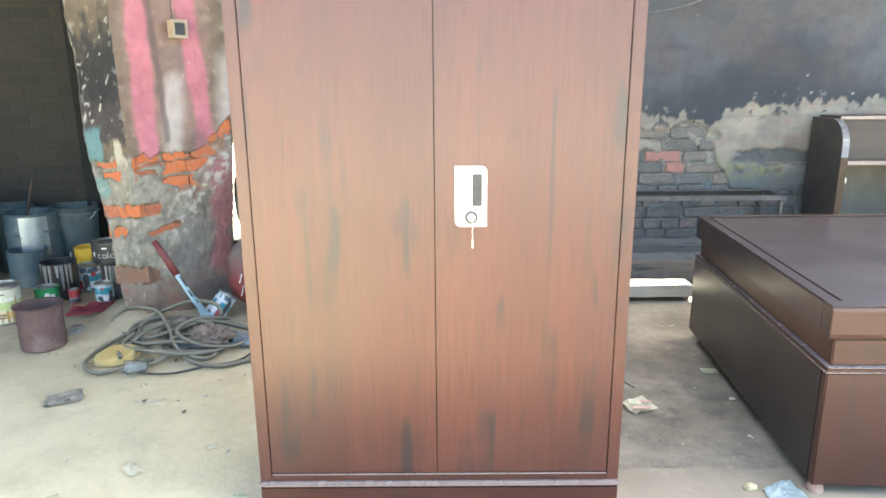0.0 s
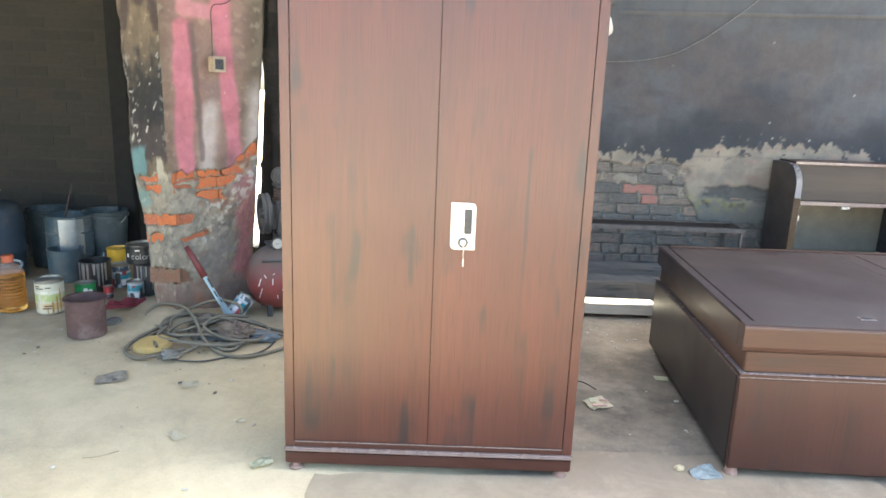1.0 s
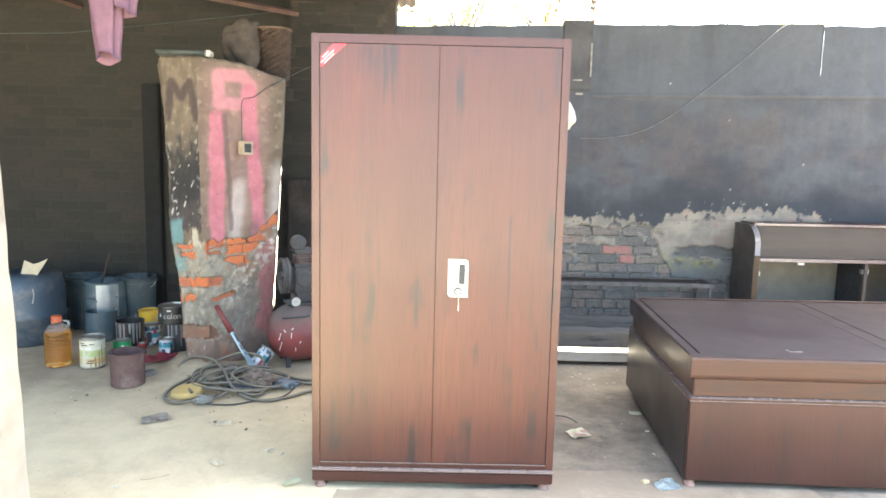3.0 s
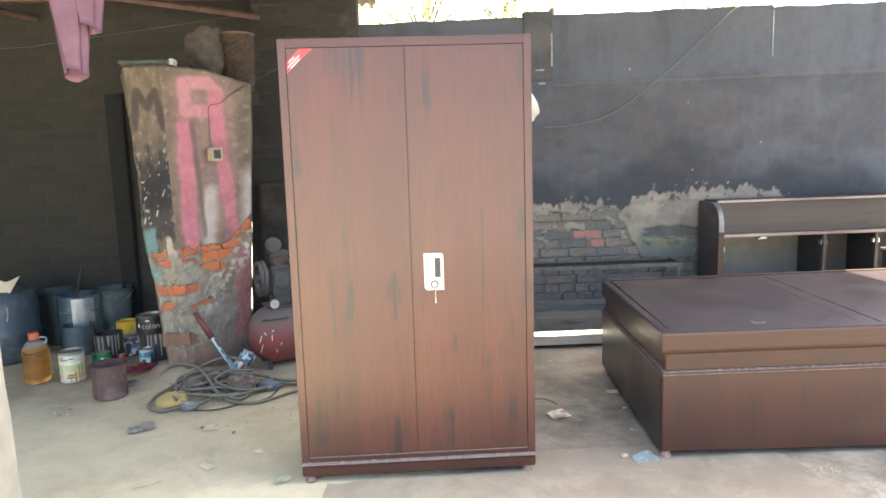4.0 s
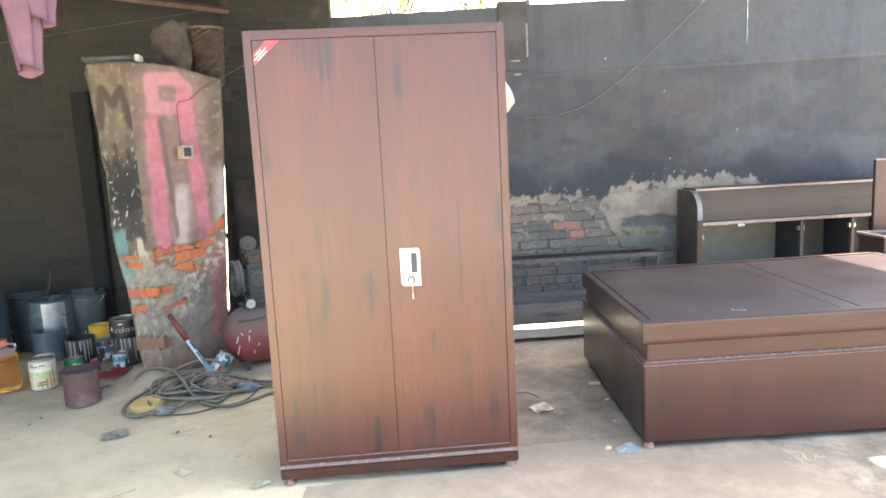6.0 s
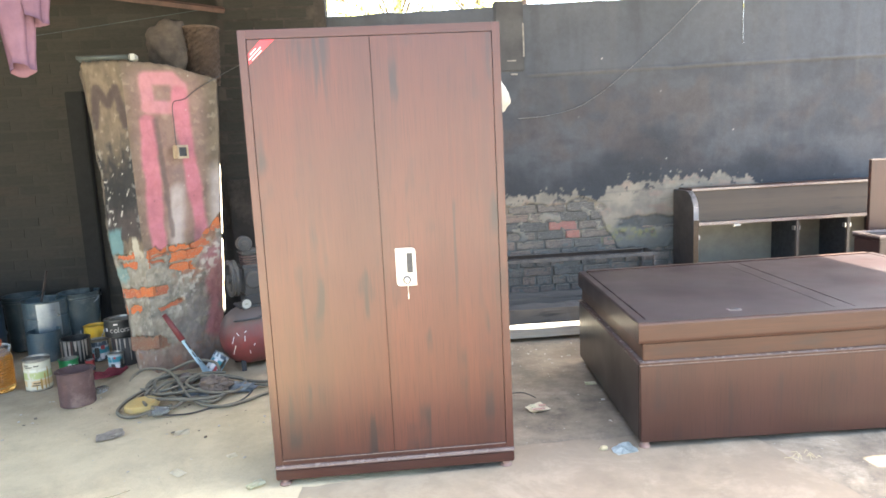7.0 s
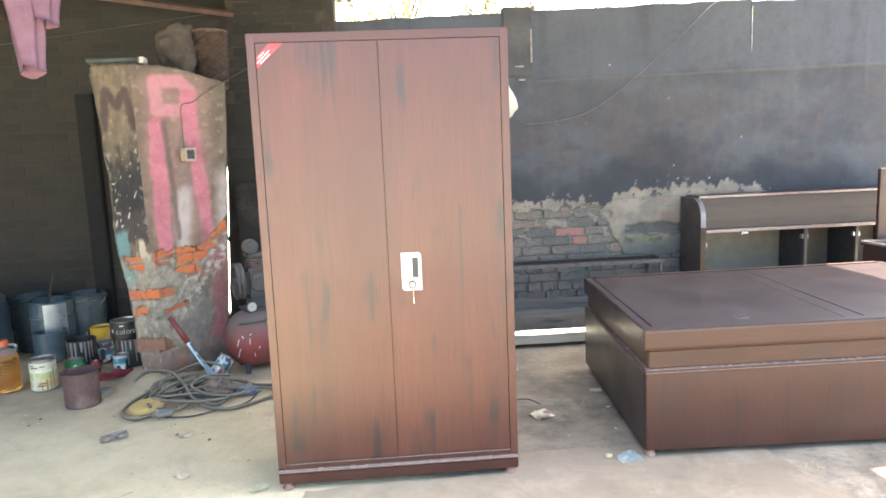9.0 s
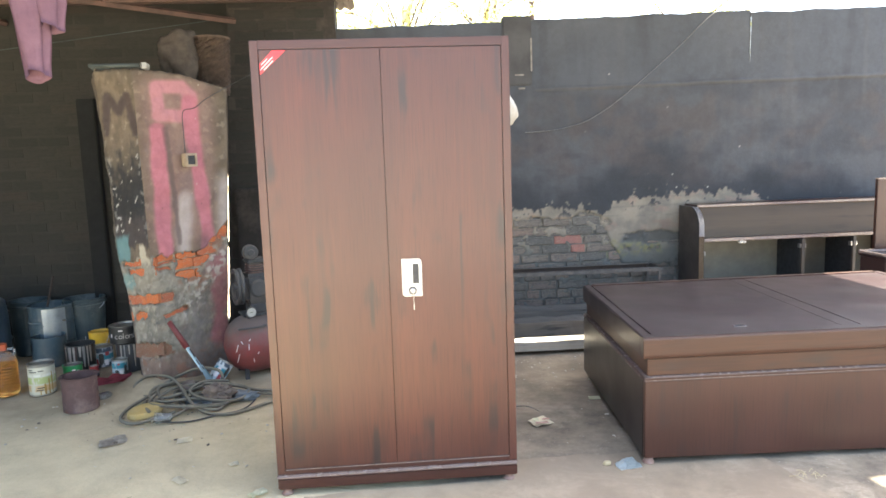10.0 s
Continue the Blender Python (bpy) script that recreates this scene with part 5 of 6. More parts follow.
        rings.append([bm.verts.new(((rad + 0.005 * (1 if (r + j // 2) % 2 else -1)) * math.cos(2 * math.pi * j / n), (rad + 0.005 * (1 if (r + j // 2) % 2 else -1)) * math.sin(2 * math.pi * j / n), z + 0.006 * fuzz(j, r, 0, 9))) for j in range(n)])
    for a, b in zip(rings, rings[1:]):
        for j in range(n):
            bm.faces.new((a[j], a[(j + 1) % n], b[(j + 1) % n], b[j]))
    bm.faces.new(rings[0][::-1])
    bmesh.ops.solidify(bm, geom=list(bm.faces), thickness=0.007)
    part("weave", bm, "wicker", k)
    part("rim", tube([(0.124 * math.cos(q * 0.2618), 0.124 * math.sin(q * 0.2618), 0.4) for q in range(25)], 0.009, 8), "wicker", k)
    return k


build_basket()
bundle = bmesh.new()
bmesh.ops.create_icosphere(bundle, subdivisions=4, radius=1.0)
for v in bundle.verts:
    q = v.co.copy()
    swell = 1 + 0.3 * fuzz(q.x, q.y, q.z, 0.6, 5)
    v.co = Vector((-0.89 + 0.14 * q.x * swell, 2.13 + 0.1 * q.y * swell, max(2.085, 2.26 + 0.19 * q.z * swell)))
whole("sack", bundle, "dim_rag", "dusty grey stuffed sack on top of the pillar", "sack", smooth=True)


def build_cloth():
    """Two limp cloth legs hanging from the roof beam, open at the hem."""
    c = thing("hanging_cloth", pose(-0.6, -0.46, 1.76), "mauve garment hanging from the shed roof", "cloth")
    for name, x_top, x_bot, z_bot, wide in (("leg", -0.05, -0.017, 0.03, 0.036), ("leg", 0.03, 0.042, 0.185, 0.036)):
        bm = bmesh.new()
        n, rows = 28, 40
        rings = []
        for r in range(rows + 1):
            s = r / rows
            z = z_bot + (0.98 - z_bot) * s
            cx = x_bot + (x_top - x_bot) * min(1, s * 1.6)
            ring = []
            for j in range(n):
                a = 2 * math.pi * j / n
                w = wide * (1 + 0.6 * step(s, 0.0, 0.25)) * (1 + 0.16 * math.sin(3 * a + 5 * s) + 0.12 * math.sin(5 * a - 4 * s) + 0.07 * math.sin(9 * a + 11 * s) + 0.12 * fuzz(math.cos(a), math.sin(a), 3 * s, 0.6, 3))
                lift = (0.02 * math.sin(a) if x_bot < 0 else 0.016 * math.sin(a + 0.5)) * max(0, 1 - 4 * s)
                ring.append(bm.verts.new((cx + w * math.cos(a), 0.55 * w * math.sin(a) + 0.006 * math.sin(9 * s), z - lift + (0.004 * math.sin(2 * a) if r < 2 else 0.0))))
            rings.append(ring)
        for a, b in zip(rings, rings[1:]):
            for j in range(n):
                bm.faces.new((a[j], a[(j + 1) % n], b[(j + 1) % n], b[j]))
        bmesh.ops.solidify(bm, geom=list(bm.faces), thickness=0.003)
        part(name, bm, "cloth", c, smooth=True)
    part("waist", tube([(-0.07, 0, 0.98), (0.1, 0, 0.985)], 0.02, 8), "cloth", c, smooth=True)
    return c


build_cloth()


# ---- air compressor ----
def build_compressor():
    k = thing("air_compressor", pose(-0.49, 1.86, 0, 0, 0, 26), "dusty red air compressor behind the wardrobe", "compressor")
    R = 0.207
    prof = [(0, -0.2), (0.056, -0.195), (0.11, -0.178), (0.155, -0.145), (0.186, -0.1), (R - 0.004, -0.055), (R, -0.02), (R, 0.55), (0.19, 0.6), (0.13, 0.65), (0.06, 0.68), (0, 0.685)]
    tank = part("tank", turned(prof, 40, m=Matrix.Translation((0.02, 0, 0.235)) @ Matrix.Rotation(radians(90), 4, "Y")), "tank_red", k, "red tank splashed with white paint", smooth=True)
    for dx, dz, l, t in ((-0.13, 0.02, 0.05, 20), (-0.1, 0.06, 0.025, -30), (-0.06, 0.03, 0.04, 5), (-0.125, -0.05, 0.07, 12), (-0.03, -0.07, 0.03, -8), (-0.05, 0.075, 0.02, 60), (0.0, -0.02, 0.02, 30)):
        rr = R if dx > -0.02 else math.sqrt(max(0.001, R * R * (1 - ((dx + 0.02) / 0.17) ** 2)))
        y = -math.sqrt(max(1e-5, rr * rr - dz * dz)) - 0.002
        m = Matrix.Translation((0.0 + dx, y, 0.225 + dz)) @ Matrix.Rotation(radians(t), 4, "Y") @ Matrix.Rotation(math.asin(max(-1, min(1, dz / rr))) * -1, 4, "X")
        bm = box(-0.0025, 0.0025, -0.0012, 0.0012, -l / 2, l / 2, 0.001)
        bmesh.ops.transform(bm, matrix=m, verts=bm.verts)
        part("paint_splash", bm, "splash", tank)
    part("saddle", box(-0.05, 0.42, -0.08, 0.1, 0.435, 0.452, 0.004), "pump", k)
    part("handle", tube(smooth_line([(-0.1, -0.12, 0.37), (-0.1, -0.18, 0.38), (0.06, -0.18, 0.38), (0.06, -0.12, 0.38)], 4), 0.007, 8), "pump", k)
    for x in (-0.06, 0.42):
        for y in (-0.1, 0.1):
            part("leg", box(x - 0.015, x + 0.015, y - 0.012, y + 0.012, 0.0, 0.14, 0.002), "pump", k)
    pump = part("crankcase", box(-0.025, 0.15, -0.09, 0.09, 0.53, 0.735, 0.025), "pump", k, "greasy dark pump")
    part("pedestal", box(0.0, 0.13, -0.07, 0.07, 0.453, 0.529, 0.012), "pump", pump)
    part("cover", turned([(0, 0.012), (0.05, 0.012), (0.062, 0.006), (0.064, 0.0), (0, 0.0)], 24, m=Matrix.Translation((0.065, -0.091, 0.63)) @ Matrix.Rotation(radians(90), 4, "X")), "pump", pump)
    for q in range(4):
        z = 0.737 + 0.017 * q
        part("cooling_fin", turned([(0, z), (0.07, z), (0.07, z + 0.007), (0, z + 0.007)], 22, m=Matrix.Translation((0.07, 0, 0))), "can_brown", pump, "rusty cooling fin")
    part("cylinder", turned([(0.05, 0.73), (0.05, 0.812), (0, 0.812)], 20, m=Matrix.Translation((0.07, 0, 0))), "pump", pump, smooth=True)
    part("head", box(0.0, 0.14, -0.07, 0.07, 0.808, 0.838, 0.01), "pump", pump)
    filter_m = Matrix.Translation((0.03, -0.05, 0.885)) @ Matrix.Rotation(radians(90), 4, "X")
    part("air_filter", turned([(0, 0.03), (0.02, 0.03), (0.024, 0.024), (0.046, 0.022), (0.053, 0.012), (0.053, -0.03), (0.04, -0.04), (0, -0.04)], 28, m=filter_m), "pump", pump, smooth=False)
    part("filter_stem", tube([(0.03, -0.03, 0.835), (0.03, -0.03, 0.86)], 0.015, 10), "pump", pump)
    wheel_m = Matrix.Translation((-0.062, 0.0, 0.645)) @ Matrix.Rotation(radians(90), 4, "Y")
    wheel = part("flywheel", turned([(0.1, -0.022), (0.128, -0.025), (0.128, -0.01), (0.12, 0), (0.128, 0.01), (0.128, 0.025), (0.1, 0.022), (0.1, -0.022)], 36, m=wheel_m), "pump", k, smooth=False)
    for q in range(5):
        a = 2 * math.pi * q / 5
        part("spoke", tube([(-0.062, 0.02 * math.cos(a), 0.645 + 0.02 * math.sin(a)), (-0.062, 0.104 * math.cos(a), 0.645 + 0.104 * math.sin(a))], 0.01, 6), "pump", wheel)
    part("hub", turned([(0, -0.03), (0.03, -0.03), (0.03, 0.045), (0, 0.045)], 16, m=wheel_m), "pump", wheel)
    part("motor", turned([(0, 0), (0.09, 0.0), (0.095, 0.02), (0.095, 0.2), (0.08, 0.22), (0, 0.22)], 28, m=Matrix.Translation((0.2, 0, 0.55)) @ Matrix.Rotation(radians(90), 4, "Y")), "pump", k, smooth=False)
    part("pipe", tube(smooth_line([(0.11, -0.05, 0.79), (0.16, -0.1, 0.7), (0.16, -0.12, 0.5), (0.12, -0.11, 0.36)], 6), 0.008, 8), "pump", k, smooth=True)
    gauge = part("gauge", turned([(0, 0), (0.036, 0), (0.038, 0.006), (0.036, 0.022), (0, 0.022)], 28, m=Matrix.Translation((-0.02, -0.15, 0.485)) @ Matrix.Rotation(radians(90), 4, "X")), "pump", k)
    part("dial", turned([(0, 0.0232), (0.031, 0.0232), (0.031, 0.02), (0, 0.02)], 28, m=Matrix.Translation((-0.02, -0.15, 0.485)) @ Matrix.Rotation(radians(90), 4, "X")), "dial", gauge, "white gauge dial")
    part("needle", box(-0.031, -0.009, -0.1745, -0.1735, 0.484, 0.4865, 0.0), "ink", gauge)
    part("stem", tube([(-0.02, -0.14, 0.485), (-0.02, -0.08, 0.43)], 0.007, 8), "pump", gauge)
    return k


build_compressor()


# ---- hose, tool and bits before the pillar ----
def build_hose():
    """Loops of one long hose, thrown down flat, one arching up over the rest."""
    h = thing("hose", pose(0, 0, 0), "tangled dusty grey rubber hose on the floor", "hose")

    def coil(name, points):
        part(name, tube(smooth_line(points, 7), 0.0098, 9), "hose", h, smooth=True)

    coil("arch", [(-0.8, 1.11, 0.02), (-0.88, 1.04, 0.016), (-0.98, 0.975, 0.012), (-1.06, 1.01, 0.012), (-1.115, 1.105, 0.012), (-1.12, 1.265, 0.014), (-1.055, 1.42, 0.03), (-1.0, 1.56, 0.06), (-0.92, 1.58, 0.1), (-0.79, 1.6, 0.14), (-0.66, 1.58, 0.13), (-0.62, 1.55, 0.08), (-0.645, 1.54, 0.04)])
    coil("loop", [(-1.065, 1.43, 0.02), (-1.14, 1.47, 0.02), (-1.2, 1.56, 0.05), (-1.14, 1.6, 0.1), (-1.035, 1.58, 0.11), (-0.94, 1.53, 0.1), (-0.83, 1.375, 0.075), (-0.73, 1.2, 0.045), (-0.615, 1.09, 0.014), (-0.47, 1.045, 0.012), (-0.36, 1.11, 0.012), (-0.2, 1.25, 0.012), (0.1, 1.3, 0.012)])
    coil("loop", [(-0.515, 1.18, 0.03), (-0.64, 1.17, 0.03), (-0.78, 1.18, 0.03), (-0.9, 1.26, 0.03), (-1.0, 1.42, 0.04), (-1.01, 1.53, 0.05), (-0.89, 1.56, 0.06), (-0.73, 1.54, 0.06), (-0.665, 1.465, 0.05), (-0.7, 1.33, 0.04), (-0.865, 1.4, 0.03)])
    coil("loop", [(-0.9, 0.99, 0.012), (-0.78, 1.065, 0.02), (-0.705, 1.13, 0.04), (-0.57, 1.11, 0.02), (-0.53, 1.18, 0.02), (-0.57, 1.23, 0.04), (-0.745, 1.24, 0.052), (-0.9, 1.225, 0.05), (-1.03, 1.355, 0.035), (-1.05, 1.51, 0.05), (-0.92, 1.545, 0.075)])
    coil("loop", [(-0.935, 1.07, 0.046), (-1.035, 1.25, 0.03), (-1.03, 1.36, 0.018), (-0.885, 1.31, 0.05), (-0.78, 1.4, 0.062), (-0.665, 1.48, 0.07), (-0.52, 1.465, 0.05), (-0.3, 1.42, 0.02), (0.1, 1.5, 0.012)])
    coil("loop", [(-0.78, 1.26, 0.06), (-0.665, 1.315, 0.07), (-0.54, 1.385, 0.055), (-0.44, 1.39, 0.03), (-0.2, 1.36, 0.012), (0.05, 1.45, 0.012)])
    coil("loop", [(-0.86, 1.34, 0.014), (-0.8, 1.46, 0.014), (-0.68, 1.42, 0.014), (-0.66, 1.3, 0.014), (-0.76, 1.22, 0.014), (-0.86, 1.34, 0.03), (-0.9, 1.47, 0.03), (-0.76, 1.5, 0.035)])
    coil("loop", [(-0.98, 1.2, 0.03), (-0.93, 1.4, 0.06), (-0.8, 1.47, 0.07), (-0.62, 1.4, 0.08), (-0.5, 1.24, 0.03), (-0.62, 1.12, 0.04), (-0.82, 1.13, 0.05), (-0.98, 1.2, 0.05), (-0.99, 1.34, 0.06)])
    coil("loop", [(-0.72, 1.46, 0.08), (-0.55, 1.5, 0.05), (-0.42, 1.4, 0.04), (-0.45, 1.25, 0.03), (-0.6, 1.2, 0.05), (-0.76, 1.3, 0.08), (-0.72, 1.46, 0.09), (-0.58, 1.55, 0.06)])
    part("tail", tube(smooth_line([(-0.86, 1.0, 0.006), (-0.75, 0.975, 0.006), (-0.65, 0.985, 0.006), (-0.53, 1.06, 0.006), (-0.43, 1.1, 0.006), (-0.38, 1.18, 0.006), (-0.36, 1.3, 0.006)], 6), 0.005, 7), "wire", h, "thin dark cable among the loops", smooth=True)
    return h


build_hose()


def lump(cx, cy, cz, rx, ry, rz, rough=0.3, size=0.7, sub=3):
    bm = bmesh.new()
    bmesh.ops.create_icosphere(bm, subdivisions=sub, radius=1.0)
    for v in bm.verts:
        q = v.co.copy()
        s = 1 + rough * fuzz(q.x + cx * 9, q.y + cy * 9, q.z, size, 4)
        v.co = Vector((cx + rx * q.x * s, cy + ry * q.y * s, max(0.002, cz + rz * q.z * s)))
    return bm


def flake(name, cx, cy, w, d, yaw, mat, label, category, curl=0.012, seed=0, z=0.008):
    """A thin crumpled sheet lying on the floor."""
    bm = bmesh.new()
    n = 9
    grid = []
    m = Matrix.Rotation(radians(yaw), 3, "Z")
    for i in range(n):
        row = []
        for j in range(n):
            u, v = i / (n - 1) - 0.5, j / (n - 1) - 0.5
            e = 0.9 + 0.12 * fuzz(u * 2, v * 2, seed * 3.1, 1.1, 2)
            p = m @ Vector((u * w * e, v * d * e, 0))
            zz = z + 0.4 * curl * max(0.0, 0.5 + fuzz(u, v, seed * 1.7 + 5, 0.5, 3) - 1.4 * (u * u + v * v)) + 0.12 * max(0.0, p.y + 0.3 * d)
            row.append(bm.verts.new((cx + p.x, cy + p.y, zz)))
        grid.append(row)
    for i in range(n - 1):
        for j in range(n - 1):
            bm.faces.new((grid[i][j], grid[i + 1][j], grid[i + 1][j + 1], grid[i][j + 1]))
    bmesh.ops.solidify(bm, geom=list(bm.faces), thickness=0.0012)
    return whole(name, bm, mat, label, category)


def build_tool():
    t = thing("long_scraper", look((-0.955, 1.6, 0.47), (-0.7, 1.56, 0.05)), "long scraper with a red-brown grip leaning on the pillar", "tool")
    part("grip", tube([(0, 0, 0.0), (0, 0, -0.21)], 0.019, 10, taper=[0.85, 1.1]), "handle", t, "red-brown rubber grip", smooth=True)
    part("shaft", box(-0.016, 0.016, -0.006, 0.006, -0.4, -0.21, 0.003), "blade", t)
    bm = bmesh.new()
    quad = [(-0.02, -0.36), (0.02, -0.36), (0.055, -0.49), (-0.04, -0.5)]
    bm.faces.new([bm.verts.new((x, 0.008, z)) for x, z in quad])
    bmesh.ops.solidify(bm, geom=list(bm.faces), thickness=0.004)
    part("blade", bm, "blade", t, "pale blue painted blade")
    for z0, z1, x in ((-0.29, -0.225, -0.004), (-0.35, -0.31, 0.006), (-0.395, -0.37, -0.006)):
        part("stripe", box(x - 0.006, x + 0.006, -0.0085, 0.0085, z0, z1, 0.001), "ink", t)
    return t


build_tool()
whole("clod", lump(-0.575, 1.27, 0.075, 0.09, 0.06, 0.055, 0.55, 0.5, 4), "stone", "dusty brown broken brick lump on the hose", "rubble")
whole("clod", lump(-0.83, 1.5, 0.045, 0.06, 0.05, 0.04, 0.35), "stone", "small dusty brick lump amid the hose", "rubble", smooth=True)
whole("blue_rag", lump(-0.44, 1.34, 0.024, 0.085, 0.06, 0.028, 0.8, 0.4), "blue_rag", "faded blue rag by the hose", "rag", smooth=True)
whole("blue_rag", lump(-0.7, 1.33, 0.02, 0.1, 0.07, 0.022, 0.8, 0.4), "blue_rag", "faded blue rag under the hose", "rag", smooth=True)
whole("yellow_lid", turned([(0, 0.034), (0.076, 0.034), (0.086, 0.029), (0.092, 0.012), (0.094, 0.0), (0.087, 0.0), (0.08, 0.022), (0, 0.025)], 28, m=pose(-0.985, 1.14, 0.014, 8, -6, 20) @ Matrix.Diagonal((1.08, 0.82, 1.0, 1))), "yellow", "scuffed yellow plastic lid in the hose loop", "lid", smooth=False)
cup = turned([(0, 0.0), (0.027, 0.0), (0.04, 0.082), (0.043, 0.084), (0.041, 0.086), (0.0375, 0.082), (0.025, 0.003), (0, 0.003)], 26)
for v in cup.verts:
    v.co += 0.012 * Vector((fuzz(*v.co, 0.03, 2), fuzz(v.co.y, v.co.x, v.co.z, 0.03, 2), 0))
    v.co.y *= 0.72
bmesh.ops.transform(cup, matrix=pose(-0.79, 1.01, 0.031, 82, 0, -55), verts=cup.verts)
whole("crushed_cup", cup, "clear", "crushed clear plastic cup lying by the hose", "cup", smooth=True)
flake("plastic_scrap", -1.015, 0.742, 0.15, 0.105, 24, "scrap_grey", "crumpled grey-brown plastic scrap on the floor", "litter", 0.03, 14, 0.004)
flake("scrap", -0.62, 0.7, 0.09, 0.06, 10, "paper", "dusty paper scrap on the floor", "litter", 0.015, 2, 0.003)
flake("scrap", -0.5, 0.215, 0.05, 0.08, 50, "paper", "pale plastic scrap on the floor", "litter", 0.015, 3, 0.003)
flake("scrap", -0.28, 0.36, 0.05, 0.045, 30, "paper", "dusty plastic scrap on the floor", "litter", 0.015, 4, 0.003)
leaflet = flake("leaflet", 1.335, 0.645, 0.125, 0.105, 25, "paper", "creased printed leaflet on the floor", "litter", 0.025, 5, 0.004)
for x, y, w, d, q in ((1.335, 0.61, 0.07, 0.022, "print_pink"), (1.31, 0.655, 0.03, 0.04, "green_wrap"), (1.365, 0.66, 0.04, 0.02, "print_pink")):
    part("print", box(x - w / 2, x + w / 2, y - d / 2, y + d / 2, 0.0165, 0.0185, 0.0005), q, leaflet, "faded colour print")
flake("wrapper", 1.74, 0.97, 0.075, 0.045, -5, "green_wrap", "small green wrapper beside the bed", "litter", 0.02, 7, 0.004)
flake("wrapper", -0.1, 0.03, 0.09, 0.055, 40, "green_wrap", "pale green wrapper by the wardrobe", "litter", 0.02, 8, 0.004)
flake("polythene", 1.62, 0.055, 0.125, 0.075, 12, "blue_wrap", "pale blue crumpled polythene by the bed's foot", "litter", 0.045, 9, 0.005)
whole("fibre", tube(smooth_line([(-0.78, 0.02, 0.006), (-0.72, 0.03, 0.01), (-0.67, 0.08, 0.006)], 5), 0.002, 5), "straw", "bent pale fibre on the dusty floor", "litter")
whole("pebble", lump(1.53, 0.085, 0.011, 0.02, 0.016, 0.013, 0.3), "straw", "small pale stone by the bed's foot", "stone", smooth=True)
whole("wire_end", tube(smooth_line([(1.22, 0.9, 0.006), (1.3, 0.86, 0.02), (1.36, 0.8, 0.008)], 5), 0.003, 6), "wire", "short bent black wire on the floor", "wire")


def build_straw():
    rng = random.Random(9)
    bm = bmesh.new()
    for k in range(11):
        x, y, a, l = 2.37 + rng.gauss(0, 0.025), -0.17 + rng.gauss(0, 0.02), rng.uniform(0, 6.3), rng.uniform(0.02, 0.07)
        z = 0.006 + 0.02 * rng.random()
        tube([(x, y, z), (x + l * 0.5 * math.cos(a), y + l * 0.5 * math.sin(a), z + 0.008), (x + l * math.cos(a), y + l * math.sin(a), max(0.005, z - 0.006))], 0.0016, 4, bm)
    return whole("straw", bm, "straw", "wisp of dry straw on the slab", "straw", "stuff")


build_straw()


def build_litter():
    rng = random.Random(12)
    bm = bmesh.new()
    for k in range(260):
        if k > 190:
            x, y = rng.uniform(1.12, 2.0), rng.uniform(1.3, 1.93)
        elif k < 150:
            x, y = rng.uniform(-2.2, -0.05), rng.uniform(-0.8, 1.5)
        else:
            x, y = rng.uniform(1.15, 2.0), rng.uniform(0.1, 1.85)
        s = 0.002 + 0.007 * rng.random() ** 3
        m = Matrix.Translation((x, y, 0.002 + s * 0.3)) @ Matrix.Rotation(rng.uniform(0, 6.3), 4, "Z") @ Matrix.Diagonal((s * rng.uniform(0.8, 2.2), s, s * 0.5, 1))
        bmesh.ops.create_icosphere(bm, subdivisions=1, radius=1.0, matrix=m)
    return whole("debris", bm, "flint", "scattered pale chips and grit on the floor", "debris", "stuff")


build_litter()


def build_grit():
    """Dark crumbs swept against the plank and strewn by the shed."""
    rng = random.Random(77)
    bm = bmesh.new()
    for k in range(260):
        if k < 138:
            x, y = rng.uniform(1.1, 1.98), 1.95 - abs(rng.gauss(0, 0.3))
        else:
            x, y = rng.gauss(-0.8, 0.45), rng.gauss(1.2, 0.33)
        if not (-2.2 < x < -0.08 and y < 1.55):
            continue
        if y < 0.2:
            continue
        s = 0.002 + 0.009 * rng.random() ** 4
        m = Matrix.Translation((x, y, 0.002 + s * 0.35)) @ Matrix.Rotation(rng.uniform(0, 6.3), 4, "Z") @ Matrix.Diagonal((s * rng.uniform(0.8, 2.4), s, s * 0.6, 1))
        bmesh.ops.create_icosphere(bm, subdivisions=1, radius=1.0, matrix=m)
    return whole("grit", bm, "grit", "dark brown crumbs and grit on the floor", "debris", "stuff")


build_grit()


# ---- furniture at the far end of the bed ----
panel = thing("wooden_panel", pose(4.235, 1.93, 0), "tall brown board standing behind the bed", "panel")
part("board", box(0.0, 0.55, 0.0, 0.03, 0.0, 1.228, 0.004), "wood_panel", panel)
part("top_edge", box(0.0, 0.55, -0.002, 0.032, 1.229, 1.237, 0.002), "edge", panel, "edge band with its highlight in the colour")
stand = thing("bedside_cabinet", pose(4.09, 1.62, 0), "dark brown bedside cabinet with a raised rim", "cabinet")
part("body", box(0.0, 0.42, 0.0, 0.27, 0.02, 0.66, 0.005), "wood_dark", stand)
part("top", box(-0.01, 0.43, -0.01, 0.28, 0.661, 0.68, 0.004), "wood_dark", stand)
for x0, x1, y0, y1 in ((-0.01, 0.43, -0.01, 0.004), (-0.01, 0.43, 0.266, 0.28), (-0.01, 0.004, 0.005, 0.265), (0.416, 0.43, 0.005, 0.265)):
    part("rim", box(x0, x1, y0, y1, 0.681, 0.7, 0.003), "edge", stand, "pale rim")
